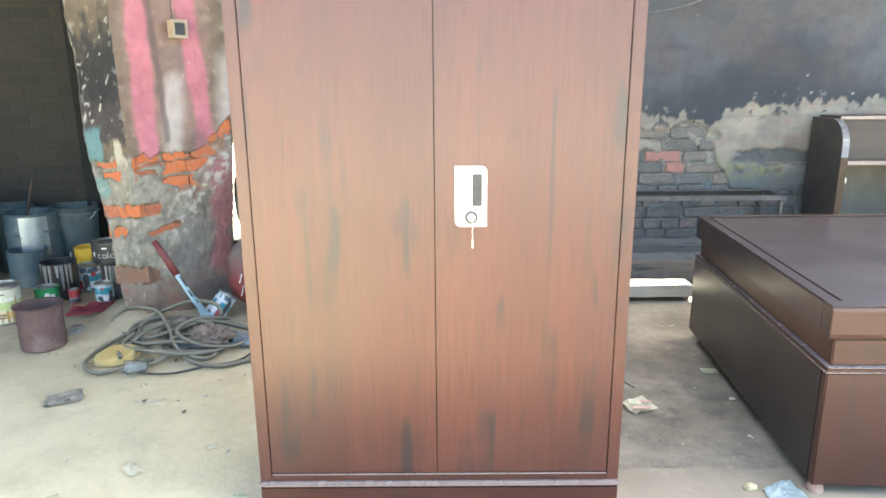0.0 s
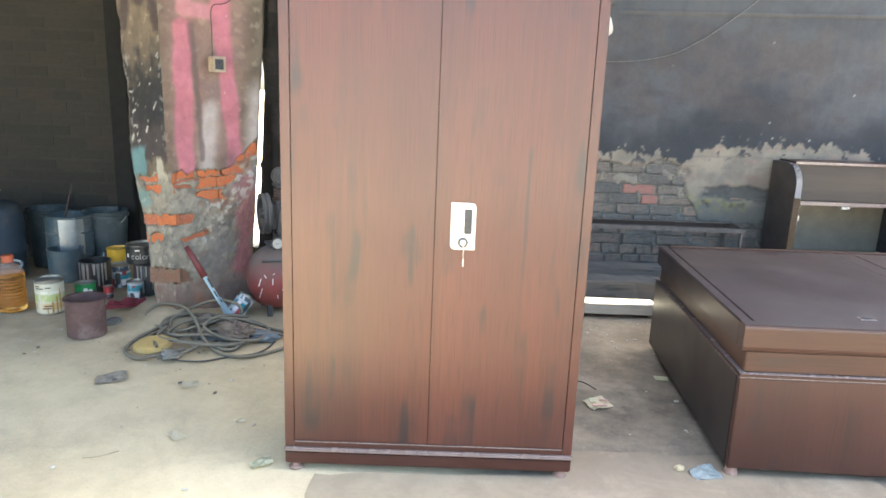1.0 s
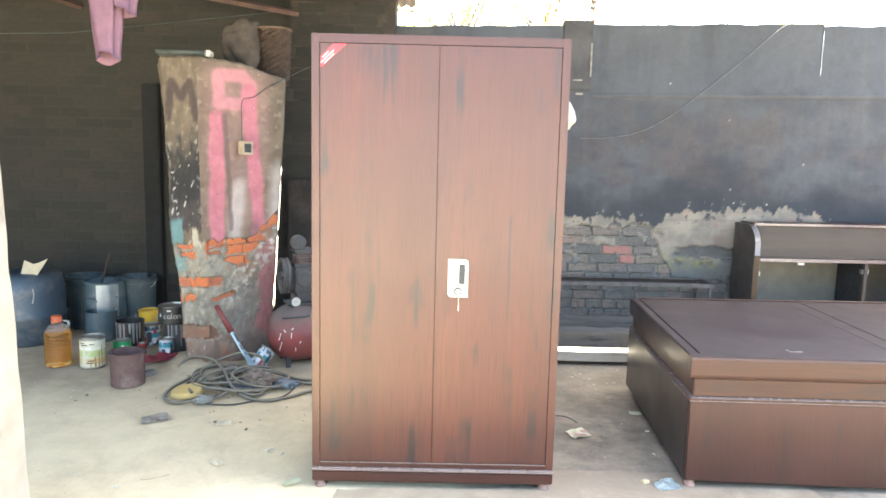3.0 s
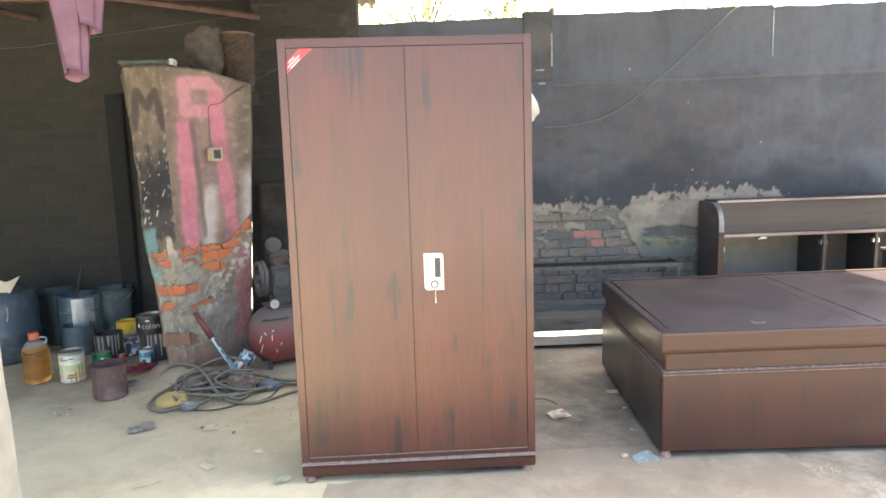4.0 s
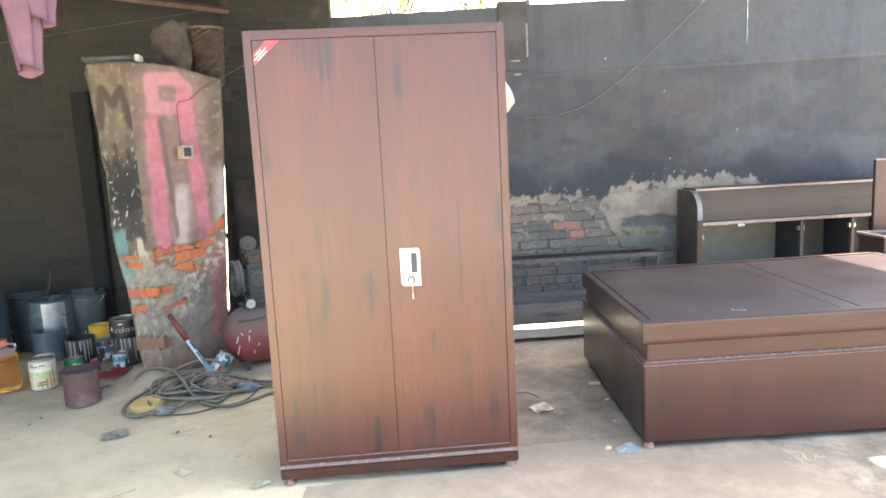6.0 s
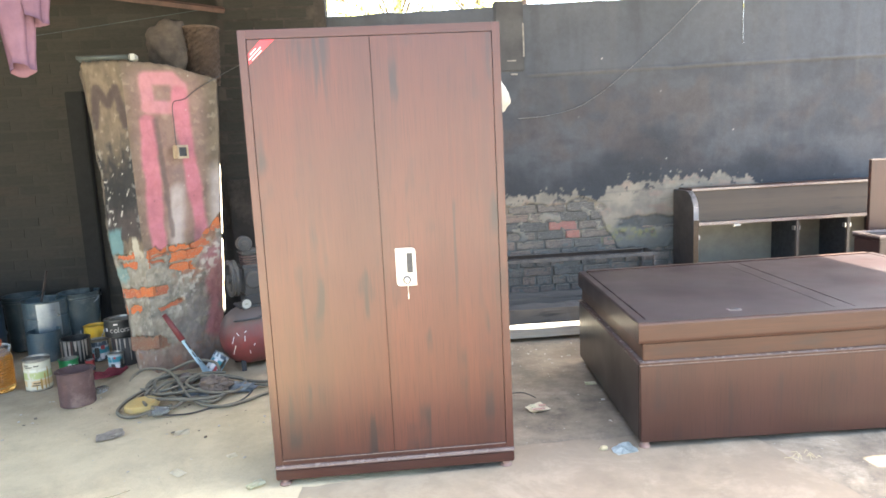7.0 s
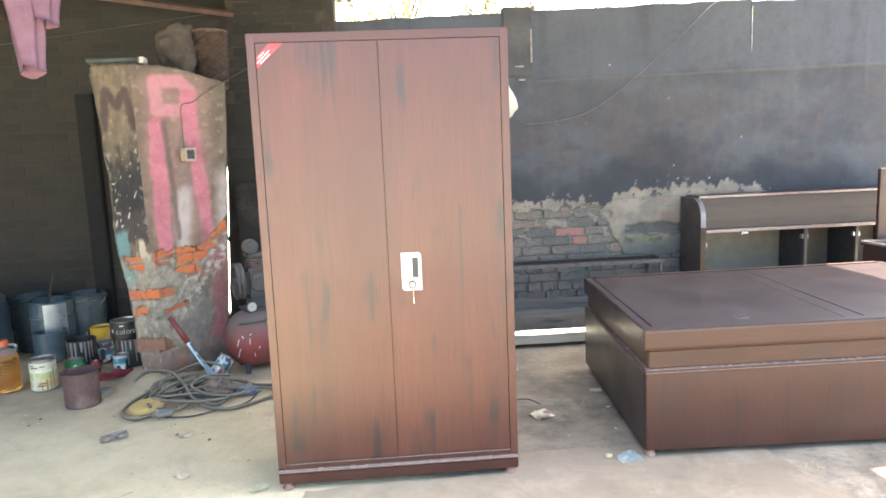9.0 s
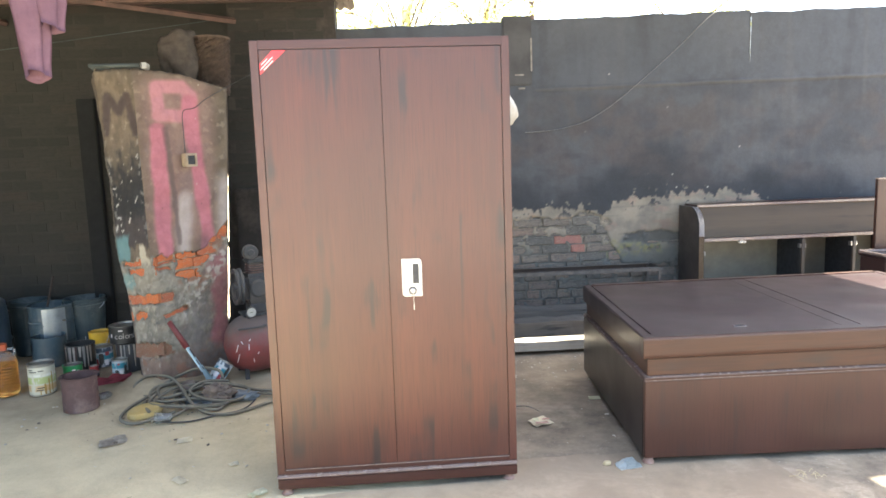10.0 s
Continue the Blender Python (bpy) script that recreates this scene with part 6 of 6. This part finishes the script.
for x in (0.03, 0.39):
    for y in (0.03, 0.24):
        part("foot", turned([(0, 0), (0.02, 0), (0.02, 0.022), (0, 0.022)], 12, m=Matrix.Translation((x, y, 0))), "can_brown", stand)


# ---- paint store in the shed ----
def can_profile(r, h, lip=0.004, deep=0.03):
    return [(0, 0.0), (r - 0.004, 0), (r, 0.004), (r, h - 0.006), (r + lip, h - 0.004), (r + lip, h), (r - lip, h), (r - lip - 0.001, h - deep), (0, h - deep)]


def tin(name, x, y, r, h, mat, label, lid=None, wrap=None, drips=0, z=0.0, seed=0, deep=0.03, inside=None):
    t = thing(name, pose(x, y, z), label, "tin")
    part("can", turned(can_profile(r, h, 0.011 if mat == "can_brown" else 0.004, deep), 40), mat, t, smooth=False)
    if inside:
        part("residue", turned([(0, h - deep + 0.003), (r - 0.006, h - deep + 0.003), (r - 0.006, h - deep + 0.001), (0, h - deep + 0.001)], 24), inside, t)
    if lid:
        part("lid", turned([(0, h - 0.008), (r - 0.012, h - 0.008), (r - 0.01, h + 0.003), (r - 0.004, h + 0.003), (r - 0.004, h - 0.01)], 32), lid, t)
    if wrap:
        part("wrap", turned([(r + 0.0012, h * wrap[1]), (r + 0.0012, h * wrap[2])], 32), wrap[0], t, "printed paper wrap")
    rng = random.Random(seed)
    for k in range(drips):
        a = math.pi * (1.05 + 0.9 * (k + 0.5) / drips) + rng.uniform(-0.08, 0.08)
        l = h * rng.uniform(0.35, 0.85)
        q = Vector((math.cos(a), math.sin(a), 0))
        side = Vector((-q.y, q.x, 0)) * rng.uniform(0.003, 0.007)
        bm = bmesh.new()
        rad = q * (r + 0.0015)
        top, mid, low = Vector((0, 0, h - 0.006)), Vector((0, 0, h - l * 0.7)), Vector((0, 0, h - l))
        v = [bm.verts.new(rad + top - side * 1.6), bm.verts.new(rad + top + side * 1.6), bm.verts.new(rad + mid + side), bm.verts.new(rad + low + side * 0.7), bm.verts.new(rad + low - side * 0.7), bm.verts.new(rad + mid - side)]
        bm.faces.new(v)
        bmesh.ops.solidify(bm, geom=list(bm.faces), thickness=0.002)
        part("drip", bm, ("drip", "drip", "can_brown", "drip", "dim_print")[k % 5], t)
    return t


def patch(parent, r, a0, a1, z0, z1, mat, name="print_bar"):
    """A printed or spilt patch that follows a tin's side from angle a0 to a1."""
    bm = bmesh.new()
    angles = [a0 + (a1 - a0) * q / 6 for q in range(7)]
    fade = [0.7 if q in (0, 6) else 1.0 for q in range(7)]
    mid = 0.5 * (z0 + z1)
    lo = [bm.verts.new((r * math.cos(a), r * math.sin(a), mid + (z0 - mid) * f)) for a, f in zip(angles, fade)]
    hi = [bm.verts.new((r * math.cos(a), r * math.sin(a), mid + (z1 - mid) * f)) for a, f in zip(angles, fade)]
    for q in range(6):
        bm.faces.new((lo[q], lo[q + 1], hi[q + 1], hi[q]))
    return part(name, bm, mat, parent)


white_tin = tin("paint_tin", -1.85, 1.69, 0.08, 0.215, "tin_metal", "pale-labelled paint tin beside the oil bottle", "tin_metal", ("pale_print", 0.06, 0.92))
for a0, a1, z in ((-2.15, -1.75, 0.178), (-2.1, -1.45, 0.165), (-1.35, -0.95, 0.17), (-1.6, -1.0, 0.04), (-1.5, -0.9, 0.055)):
    patch(white_tin, 0.0825, a0, a1, z, z + 0.007, "ink")
for a0, a1, z0, z1 in ((-0.98, -0.84, 0.012, 0.085), (-0.66, -0.56, 0.012, 0.12), (-1.3, -1.22, 0.012, 0.04), (-0.4, -0.3, 0.02, 0.16)):
    patch(white_tin, 0.0828, a0, a1, z0, z1, "stain", "drip")
tin("open_can", -1.44, 1.33, 0.102, 0.22, "can_brown", "open rust-brown paint can on the floor", deep=0.07, inside="can_inside")
green_tin = tin("paint_tin", -1.76, 1.93, 0.062, 0.125, "green", "small green paint tin behind the brown can", "tin_metal", ("blue_white", 0.3, 0.55))
tin("paint_tin", -1.79, 2.13, 0.1, 0.225, "tin_dark", "open dark tin streaked with dripped paint", drips=13, seed=3, deep=0.15, inside="can_inside")
striped_tin = tin("paint_tin", -1.71, 2.3, 0.075, 0.155, "tin_metal", "small tin with a red, white and blue wrap", "tin_metal", ("blue_white", 0.03, 0.97))
yellow_one = tin("paint_tin", -1.8, 2.5, 0.082, 0.225, "yellow_tin", "yellow paint tin at the back of the shed", "yellow_tin")
part("bail", tube([(0.088 * math.cos(q * 0.2618), -0.05 - 0.04 * math.sin(q * 0.2618), 0.2 - 0.1 * math.sin(q * 0.2618)) for q in range(13)], 0.0025, 6), "steel", yellow_one)
tin("paint_tin", -1.44, 2.16, 0.1, 0.215, "pump", "dull dark tin streaked with pale paint, under a black tin", drips=9, seed=8)
black = tin("paint_tin", -1.47, 2.16, 0.108, 0.125, "tin_dark", "black paint tin stacked on a dull tin", "tin_metal", z=0.219)
for k, ch in enumerate("colors"):
    a = -math.pi / 2 - 0.32 + (0, 0.26, 0.52, 0.66, 0.9, 1.06)[k]
    letters(ch, 0.058, Matrix.Translation((0.1088 * math.cos(a), 0.1088 * math.sin(a), 0.04)) @ Matrix.Rotation(a + math.pi / 2, 4, "Z") @ Matrix.Rotation(radians(90), 4, "X"), "dim_print", black)
for k, (a, z, w, h) in enumerate(((-0.58, 0.062, 0.014, 0.026), (0.1, 0.1, 0.03, 0.009))):
    a -= math.pi / 2
    part("print_bar", box(-w / 2, w / 2, -0.0012, 0.0006, -h / 2, h / 2, 0.0004), "white_print", black).matrix_local = Matrix.Translation((0.1086 * math.cos(a), 0.1086 * math.sin(a), z)) @ Matrix.Rotation(a + math.pi / 2, 4, "Z")
low_tin = tin("paint_tin", -1.47, 2.02, 0.052, 0.12, "tin_metal", "small tin with a red, white and blue wrap by the pillar", "tin_metal", ("blue_white", 0.03, 0.97))
tin("paint_tin", -1.645, 2.0, 0.03, 0.085, "orange_red", "tiny red and white tin among the paint tins", "tin_metal", ("blue_white", 0.1, 0.45))
lean = tin("paint_tin", -0.66, 1.66, 0.052, 0.145, "tin_metal", "small printed tin lying tilted by the scraper", "tin_metal", ("blue_white", 0.02, 0.98))
lean.matrix_world = pose(-0.7, 1.64, 0.036, -14, 36, 6)
tin("bucket", -2.14, 2.4, 0.115, 0.235, "bucket_mid", "small grey-blue plastic bucket", deep=0.2, inside="can_inside")


for one, r, prints in (
        (striped_tin, 0.0768, ((-2.0, -1.55, 0.015, 0.07, "orange_red"), (-1.5, -1.05, 0.03, 0.11, "ink"), (-0.98, -0.6, 0.015, 0.06, "white_print"), (-0.9, -0.5, 0.09, 0.12, "orange_red"))),
        (low_tin, 0.0538, ((-1.9, -1.4, 0.02, 0.05, "ink"), (-1.3, -0.8, 0.018, 0.05, "white_print"), (-0.7, -0.3, 0.02, 0.08, "ink"), (-1.5, -1.2, 0.085, 0.1, "orange_red"))),
        (green_tin, 0.0638, ((-1.25, -0.85, 0.015, 0.1, "white_print"), (-0.8, -0.4, 0.03, 0.09, "white_print"), (-1.9, -1.6, 0.05, 0.06, "white_print"))),
        (lean, 0.0538, ((-2.2, -1.7, 0.03, 0.1, "white_print"), (-1.6, -1.2, 0.02, 0.06, "orange_red"), (-1.1, -0.6, 0.03, 0.12, "ink"), (-1.9, -1.0, 0.002, 0.012, "ink")))):
    for a0, a1, z0, z1, mat in prints:
        patch(one, r, a0, a1, z0, z1, mat)


def bucket(x, y, r0, r1, h, mat, label, name="bucket", band=None):
    b = thing(name, pose(x, y, 0), label, name.split("_")[-1])
    part("shell", turned([(0, 0), (r0, 0), (r0 + 0.004, 0.006), (r1, h - 0.05), (r1 + 0.012, h - 0.045), (r1 + 0.012, h - 0.03), (r1, h - 0.028), (r1 + 0.006, h), (r1 - 0.008, h), (r0 - 0.006, 0.03), (0, 0.03)], 36), mat, b)
    part("handle", tube([(1.02 * (r1 + 0.012) * math.cos(q * 0.2618), -0.03 - 0.3 * r1 * math.sin(q * 0.2618), h - 0.04 - 0.5 * r1 * math.sin(q * 0.2618)) for q in range(13)], 0.004, 6), "steel", b)
    if band:
        part("band", turned([(r1 - 0.01, h * 0.45), (r1 - 0.004, h * 0.62)], 36), band, b)
    return b


drum = thing("steel_drum", pose(-2.215, 2.62, 0), "dull steel drum with a pale highlight sheet on its side", "drum")
part("shell", turned([(0, 0), (0.16, 0), (0.162, 0.01), (0.162, 0.13), (0.167, 0.14), (0.162, 0.15), (0.162, 0.3), (0.167, 0.31), (0.162, 0.32), (0.162, 0.43), (0.17, 0.436), (0.165, 0.444), (0.15, 0.436), (0.148, 0.2), (0, 0.2)], 40), "bucket_mid", drum)
# curved bright sheet puts the metal drum's highlight on as a patch
bm = bmesh.new()
rim = [(0.1695 * math.cos(-1.5 + 1.0 * q / 8), 0.1695 * math.sin(-1.5 + 1.0 * q / 8)) for q in range(9)]
lo, hi = [bm.verts.new((x, y, 0.16)) for x, y in rim], [bm.verts.new((x, y, 0.425)) for x, y in rim]
for q in range(8):
    bm.faces.new((lo[q], lo[q + 1], hi[q + 1], hi[q]))
part("side_sheet", bm, "galvanised", drum, "bright metal side with the highlight in its colour", smooth=True)
part("stick", tube([(-0.02, -0.14, 0.21), (0.03, 0.03, 0.66)], 0.009, 8), "handle_brown", drum)
bucket(-2.47, 2.8, 0.125, 0.15, 0.45, "bucket", "dark slate-blue plastic bucket by the back wall")
bucket(-2.03, 2.8, 0.125, 0.155, 0.45, "bucket", "dark slate-blue plastic bucket beside the steel drum")

big = thing("blue_drum", pose(-2.68, 2.33, 0), "large dark blue plastic drum with torn paper on top", "drum")
part("shell", turned([(0, 0), (0.24, 0), (0.26, 0.02), (0.265, 0.2), (0.275, 0.22), (0.265, 0.24), (0.265, 0.4), (0.25, 0.52), (0.2, 0.55), (0, 0.55)], 40), "drum", big, smooth=True)
part("bung", turned([(0, 0.55), (0.04, 0.55), (0.04, 0.58), (0, 0.58)], 16, m=Matrix.Translation((0.1, -0.05, 0))), "drum", big)
bm = bmesh.new()
v = [bm.verts.new(p) for p in ((0.03, -0.12, 0.545), (0.17, -0.14, 0.545), (0.235, -0.1, 0.67), (0.16, -0.1, 0.635), (0.12, -0.1, 0.625), (0.04, -0.08, 0.65))]
bm.faces.new(v[:4]), bm.faces.new((v[0], v[3], v[4], v[5]))
bmesh.ops.solidify(bm, geom=list(bm.faces), thickness=0.002)
part("torn_paper", bm, "paper", big, "torn white paper")
part("paint_run", tube(smooth_line([(0.17, -0.206, 0.45), (0.175, -0.205, 0.4), (0.165, -0.212, 0.34)], 4), 0.003, 5), "dim_print", big)


def build_bottle():
    b = thing("oil_bottle", pose(-2.09, 1.69, 0), "clear plastic bottle of amber oil with an orange cap", "bottle")
    prof = [(0, 0.0), (0.066, 0.0), (0.08, 0.012), (0.083, 0.03)]
    for k in range(9):
        z = 0.035 + 0.0205 * k
        prof += [(0.082, z), (0.0835, z + 0.005), (0.074, z + 0.01), (0.0835, z + 0.0155)]
    prof += [(0.083, 0.225), (0.077, 0.25), (0.058, 0.28), (0.035, 0.3), (0.027, 0.305), (0.027, 0.325), (0.0, 0.325)]
    part("oil", turned([q for q in prof if q[1] < 0.255] + [(0, 0.252)], 32), "oil", b, "amber cooking oil in the clear ribbed bottle", smooth=True)
    part("shoulder", turned([q for q in prof if q[1] > 0.249], 32), "clear", b, smooth=True)
    part("cap", turned([(0, 0.355), (0.03, 0.355), (0.034, 0.35), (0.034, 0.318), (0.036, 0.312), (0.028, 0.312)], 24), "orange", b, "orange screw cap")
    part("grip", tube(smooth_line([(0.03, 0, 0.32), (0.075, 0, 0.318), (0.085, 0, 0.3), (0.07, 0, 0.275)], 5), 0.008, 8), "clear", b, smooth=True)
    return b


build_bottle()
flake("red_cloth", -1.4, 1.72, 0.26, 0.1, 25, "red_cloth", "dark red cloth at the foot of the pillar", "cloth", 0.12, 11, 0.045)
whole("clear_dish", turned([(0, 0.018), (0.044, 0.02), (0.05, 0.016), (0.054, 0.0), (0.056, 0.0), (0.052, 0.019), (0.044, 0.024), (0, 0.022)], 26, m=pose(-1.37, 1.5, 0.004, 9, 0, 0)), "clear", "clear plastic dish lying beside the brown can", "dish", smooth=True)

hook = thing("hanging_bottle", pose(-1.55, 2.55, 1.0), "small grey bottle hung on the shed wall", "bottle")
part("body", turned([(0, 0), (0.024, 0.0), (0.026, 0.01), (0.026, 0.09), (0.012, 0.11), (0.012, 0.125), (0, 0.125)], 18), "lamp_tube", hook, smooth=True)
part("loop", tube(smooth_line([(0, 0, 0.12), (0.012, 0, 0.16), (-0.006, 0.01, 0.2), (0.0, 0.02, 0.27)], 5), 0.003, 6), "wire", hook)
whole("wall_hook", box(-1.58, -1.5, 2.55, 2.998, 1.24, 1.27, 0.004), "pump", "black iron bracket on the shed wall", "bracket")

# ---- yard wall: cable, sack, twine ----
cable = [(1.74, 2.945, 1.70), (2.0, 2.94, 1.715), (2.25, 2.94, 1.77), (2.42, 2.94, 1.855), (2.57, 2.94, 1.955), (2.83, 2.94, 2.16), (3.1, 2.94, 2.39), (3.4, 2.95, 2.66), (3.55, 3.02, 2.71)]
whole("cable", tube(smooth_line(cable, 8), 0.0032, 8), "cable", "pale slack cable hanging on the yard wall", "cable", smooth=True)
sack = bmesh.new()
bmesh.ops.create_icosphere(sack, subdivisions=4, radius=1.0)
for v in sack.verts:
    q = v.co.copy()
    s = 1 + 0.22 * fuzz(q.x, q.y, q.z, 0.6, 4)
    wide = 0.55 + 0.45 * step(-q.z, -0.9, 0.6)
    v.co = Vector((1.125 + 0.105 * q.x * s * wide, 0.53 + 0.05 * q.y * s, 1.73 + 0.105 * q.z * s))
whole("hanging_sack", sack, "sack", "off-white cloth bag hung on the wardrobe's side", "bag", smooth=True)
whole("line", tube([(-4.5, 1.4, 2.12), (-2.2, 2.2, 2.345), (-0.75, 2.9, 2.69)], 0.0025, 5), "bucket", "thin faded line strung across the shed", "string")


# ---- beyond the wall ----
def build_tree(x, y, h, seed, spread):
    rng = random.Random(seed)
    t = thing("tree", pose(x, y, 0), "pale green leafy tree beyond the yard wall", "tree", "trees beyond the wall")
    bm = bmesh.new()
    trunk = [(0, 0, -0.2), (0.1, 0.05, h * 0.25), (-0.05, 0.1, h * 0.5), (0.1, 0.0, h * 0.8)]
    tube(smooth_line(trunk, 5), 0.16, 10, bm, [1.2 - 0.9 * k / 15 for k in range(16)])
    tips = []
    for k in range(34):
        z = h * rng.uniform(0.26, 0.85)
        a = rng.uniform(0, 6.283)
        l = spread * rng.uniform(0.4, 1.0)
        tip = Vector((l * math.cos(a), l * math.sin(a), z + rng.uniform(-0.2, 0.9)))
        root = Vector((0.05, 0.05, z * 0.85))
        mid = root.lerp(tip, 0.5) + Vector((0, 0, 0.25))
        tube(smooth_line([root, mid, tip], 4), 0.035, 5, bm, [1 - 0.09 * q for q in range(9)])
        tips += [root.lerp(tip, 0.45), mid, root.lerp(tip, 0.8), tip]
    part("trunk", bm, "bark", t)
    bm = bmesh.new()
    for p in tips:
        for k in range(26):
            c = p + Vector((rng.gauss(0, 0.32), rng.gauss(0, 0.32), rng.gauss(0, 0.24)))
            s = rng.uniform(0.05, 0.11)
            m = Matrix.Translation(c) @ Euler((rng.uniform(0, 6.3), rng.uniform(0, 6.3), rng.uniform(0, 6.3))).to_matrix().to_4x4()
            bm.faces.new([bm.verts.new(m @ Vector(q)) for q in ((-s, 0, 0), (0, -s * 0.4, 0.01), (s, 0, 0), (0, s * 0.4, 0.01))])
    part("crown", bm, "leaf", t)
    return t


build_tree(0.9, 11.5, 6.0, 1, 2.0)
build_tree(2.9, 13.5, 6.5, 2, 2.4)
build_tree(5.2, 16.0, 6.0, 3, 2.2)
build_tree(8.5, 15.0, 6.5, 4, 2.4)
pole = thing("utility_pole", pose(4.2, 14.0, 0), "rust-red pole beyond the yard wall", "pole")
part("shaft", tube([(0, 0, -0.1), (0, 0, 7.0)], 0.07, 12), "beam", pole)
part("arm", box(-0.9, 0.3, -0.04, 0.04, 4.2, 4.28, 0.01), "steel", pole)
board = thing("sign_board", pose(7.4, 16.5, 0), "grey board on posts beyond the yard wall", "sign")
part("panel", box(-0.9, 0.9, -0.03, 0.03, 4.6, 5.3, 0.01), "steel", board)
for x in (-0.7, 0.7):
    part("pole", tube([(x, 0.06, -0.1), (x, 0.06, 5.3)], 0.05, 8), "steel", board)


# ---- bricks, last ----
def brick_mesh(name, mat, seed, worn=0.1, round_off=0.0):
    """A worn unit brick; round_off wears its front edges away."""
    rng = random.Random(seed)
    bm = box(-0.13, 0.13, -0.0425, 0.0425, -0.037, 0.037, 0)
    if round_off:
        front = [e for e in bm.edges if all(v.co.y < 0 for v in e.verts)]
        bmesh.ops.bevel(bm, geom=front, offset=round_off, segments=1, affect="EDGES")
    bmesh.ops.transform(bm, matrix=Matrix.Diagonal((1 / 0.26, 1 / 0.085, 1 / 0.074, 1)), verts=bm.verts)
    bmesh.ops.subdivide_edges(bm, edges=[e for e in bm.edges if abs(e.verts[0].co.x - e.verts[1].co.x) > 0.5], cuts=3)
    for v in bm.verts:
        q = v.co
        end = 0.05 if abs(q.x) > 0.49 else 0.0
        v.co = Vector((q.x * (1 - rng.uniform(0, 0.05)), q.y + rng.uniform(-worn, 0.5 * worn), q.z * (1 - end) + rng.uniform(-worn, worn)))
    return finish(name, bm, mat)


grey_bricks = [brick_mesh("brick", "brick_grey", s, 0.06, 0.006) for s in range(6)]
pink_bricks = [brick_mesh("brick", "brick_pink", s + 60, 0.05, 0.006) for s in range(2)]
dull_bricks = [brick_mesh("brick", "brick_dull", s + 40) for s in range(3)]
red_bricks = [brick_mesh("brick", "brick_red", s + 20) for s in range(4)]


def lay(parent, data, x, y, z, l, d, h, yaw=0.0, tilt=0.0):
    ob = new("brick", data)
    ob.parent = parent
    ob.matrix_world = pose(x, y, z, 0, tilt, yaw) @ Matrix.Diagonal((l, d, h, 1))
    return ob


rng = random.Random(31)
for row in range(12):
    z = 0.74 + 0.0815 * (row - 8)
    heads = row < 5 and row % 2 == 0
    x = 0.78 + (0.0 if row % 2 else 0.135) + (0.0 if row == 8 else rng.uniform(-0.04, 0.04))
    while x < 3.7:
        l = (0.128 if heads else 0.2595) + rng.uniform(-0.012, 0.012) * (row != 8)
        if row != 8 and not heads and rng.random() < 0.2:
            l = 0.13
        if x + l > 0.98 and (x < 2.5 or z < 0.72):
            odd = row == 8 and 1.95 < x < 2.2 or row == 7 and 1.9 < x < 2.15 and l < 0.2
            lay(wall_north, rng.choice(pink_bricks if odd else grey_bricks), x + l / 2, 3.0255 + rng.uniform(-0.005, 0.005), z, l - 0.004, 0.085, 0.074 + rng.uniform(-0.006, 0.004), 0, rng.uniform(-0.8, 0.8))
        x += l + 0.01

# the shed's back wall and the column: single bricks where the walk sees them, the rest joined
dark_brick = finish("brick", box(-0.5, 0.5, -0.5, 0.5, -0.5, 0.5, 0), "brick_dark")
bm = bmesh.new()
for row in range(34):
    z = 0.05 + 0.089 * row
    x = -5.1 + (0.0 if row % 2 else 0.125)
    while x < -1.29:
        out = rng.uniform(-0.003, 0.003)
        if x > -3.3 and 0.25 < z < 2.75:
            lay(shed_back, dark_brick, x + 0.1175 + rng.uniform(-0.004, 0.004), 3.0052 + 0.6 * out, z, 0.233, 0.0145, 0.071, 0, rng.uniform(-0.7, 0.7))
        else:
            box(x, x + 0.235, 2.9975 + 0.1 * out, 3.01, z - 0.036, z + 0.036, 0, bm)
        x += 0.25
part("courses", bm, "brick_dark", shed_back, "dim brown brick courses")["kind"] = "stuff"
for row in range(37):
    z = 0.05 + 0.089 * row
    x = column_edge(z) + (0.012 if row % 2 else 0.07)
    while x < 0.0:
        l = min(0.14, x + 0.232) - x
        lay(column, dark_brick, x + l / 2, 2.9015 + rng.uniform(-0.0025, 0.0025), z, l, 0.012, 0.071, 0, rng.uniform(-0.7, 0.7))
        x += 0.245

# bare orange bricks behind the pillar's scars
for face, z, starts, slope in ((1, 0.865, (0.08, 0.53), 0), (1, 0.805, (0.1, 0.53), 0), (1, 0.62, (0.04, 0.52), 0), (1, 0.505, (0.08,), 0), (1, 0.275, (0.02, 0.5), 0),
                               (2, 0.9, (0.04, 0.31, 0.58), 5), (2, 0.99, (0.6, 0.73), 5), (2, 0.825, (0.03, 0.28, 0.53), 5), (2, 0.75, (0.3, 0.56), 3), (2, 1.03, (0.74,), 5),
                               (2, 0.62, (0.03, 0.28), 0), (2, 0.51, (0.1, 0.35), 5), (2, 0.275, (0.03,), 0)):
    width = 0.28 if face == 1 else 0.6
    for k, u in enumerate(starts):
        l = 0.13 if face == 1 else 0.145
        c = u + 0.5 * l / width
        p, out = pillar_at(face, min(1.0, max(0.0, c)), z)
        yaw = math.degrees(math.atan2(out.x, -out.y))
        back = 0.034 + rng.uniform(-0.002, 0.003)
        lay(pillar, rng.choice(dull_bricks if z < 0.33 else red_bricks), p.x - out.x * back, p.y - out.y * back, z + 0.006 * k, l, 0.035, 0.095 if z < 0.33 else 0.064, yaw, -slope + rng.uniform(-2, 2))
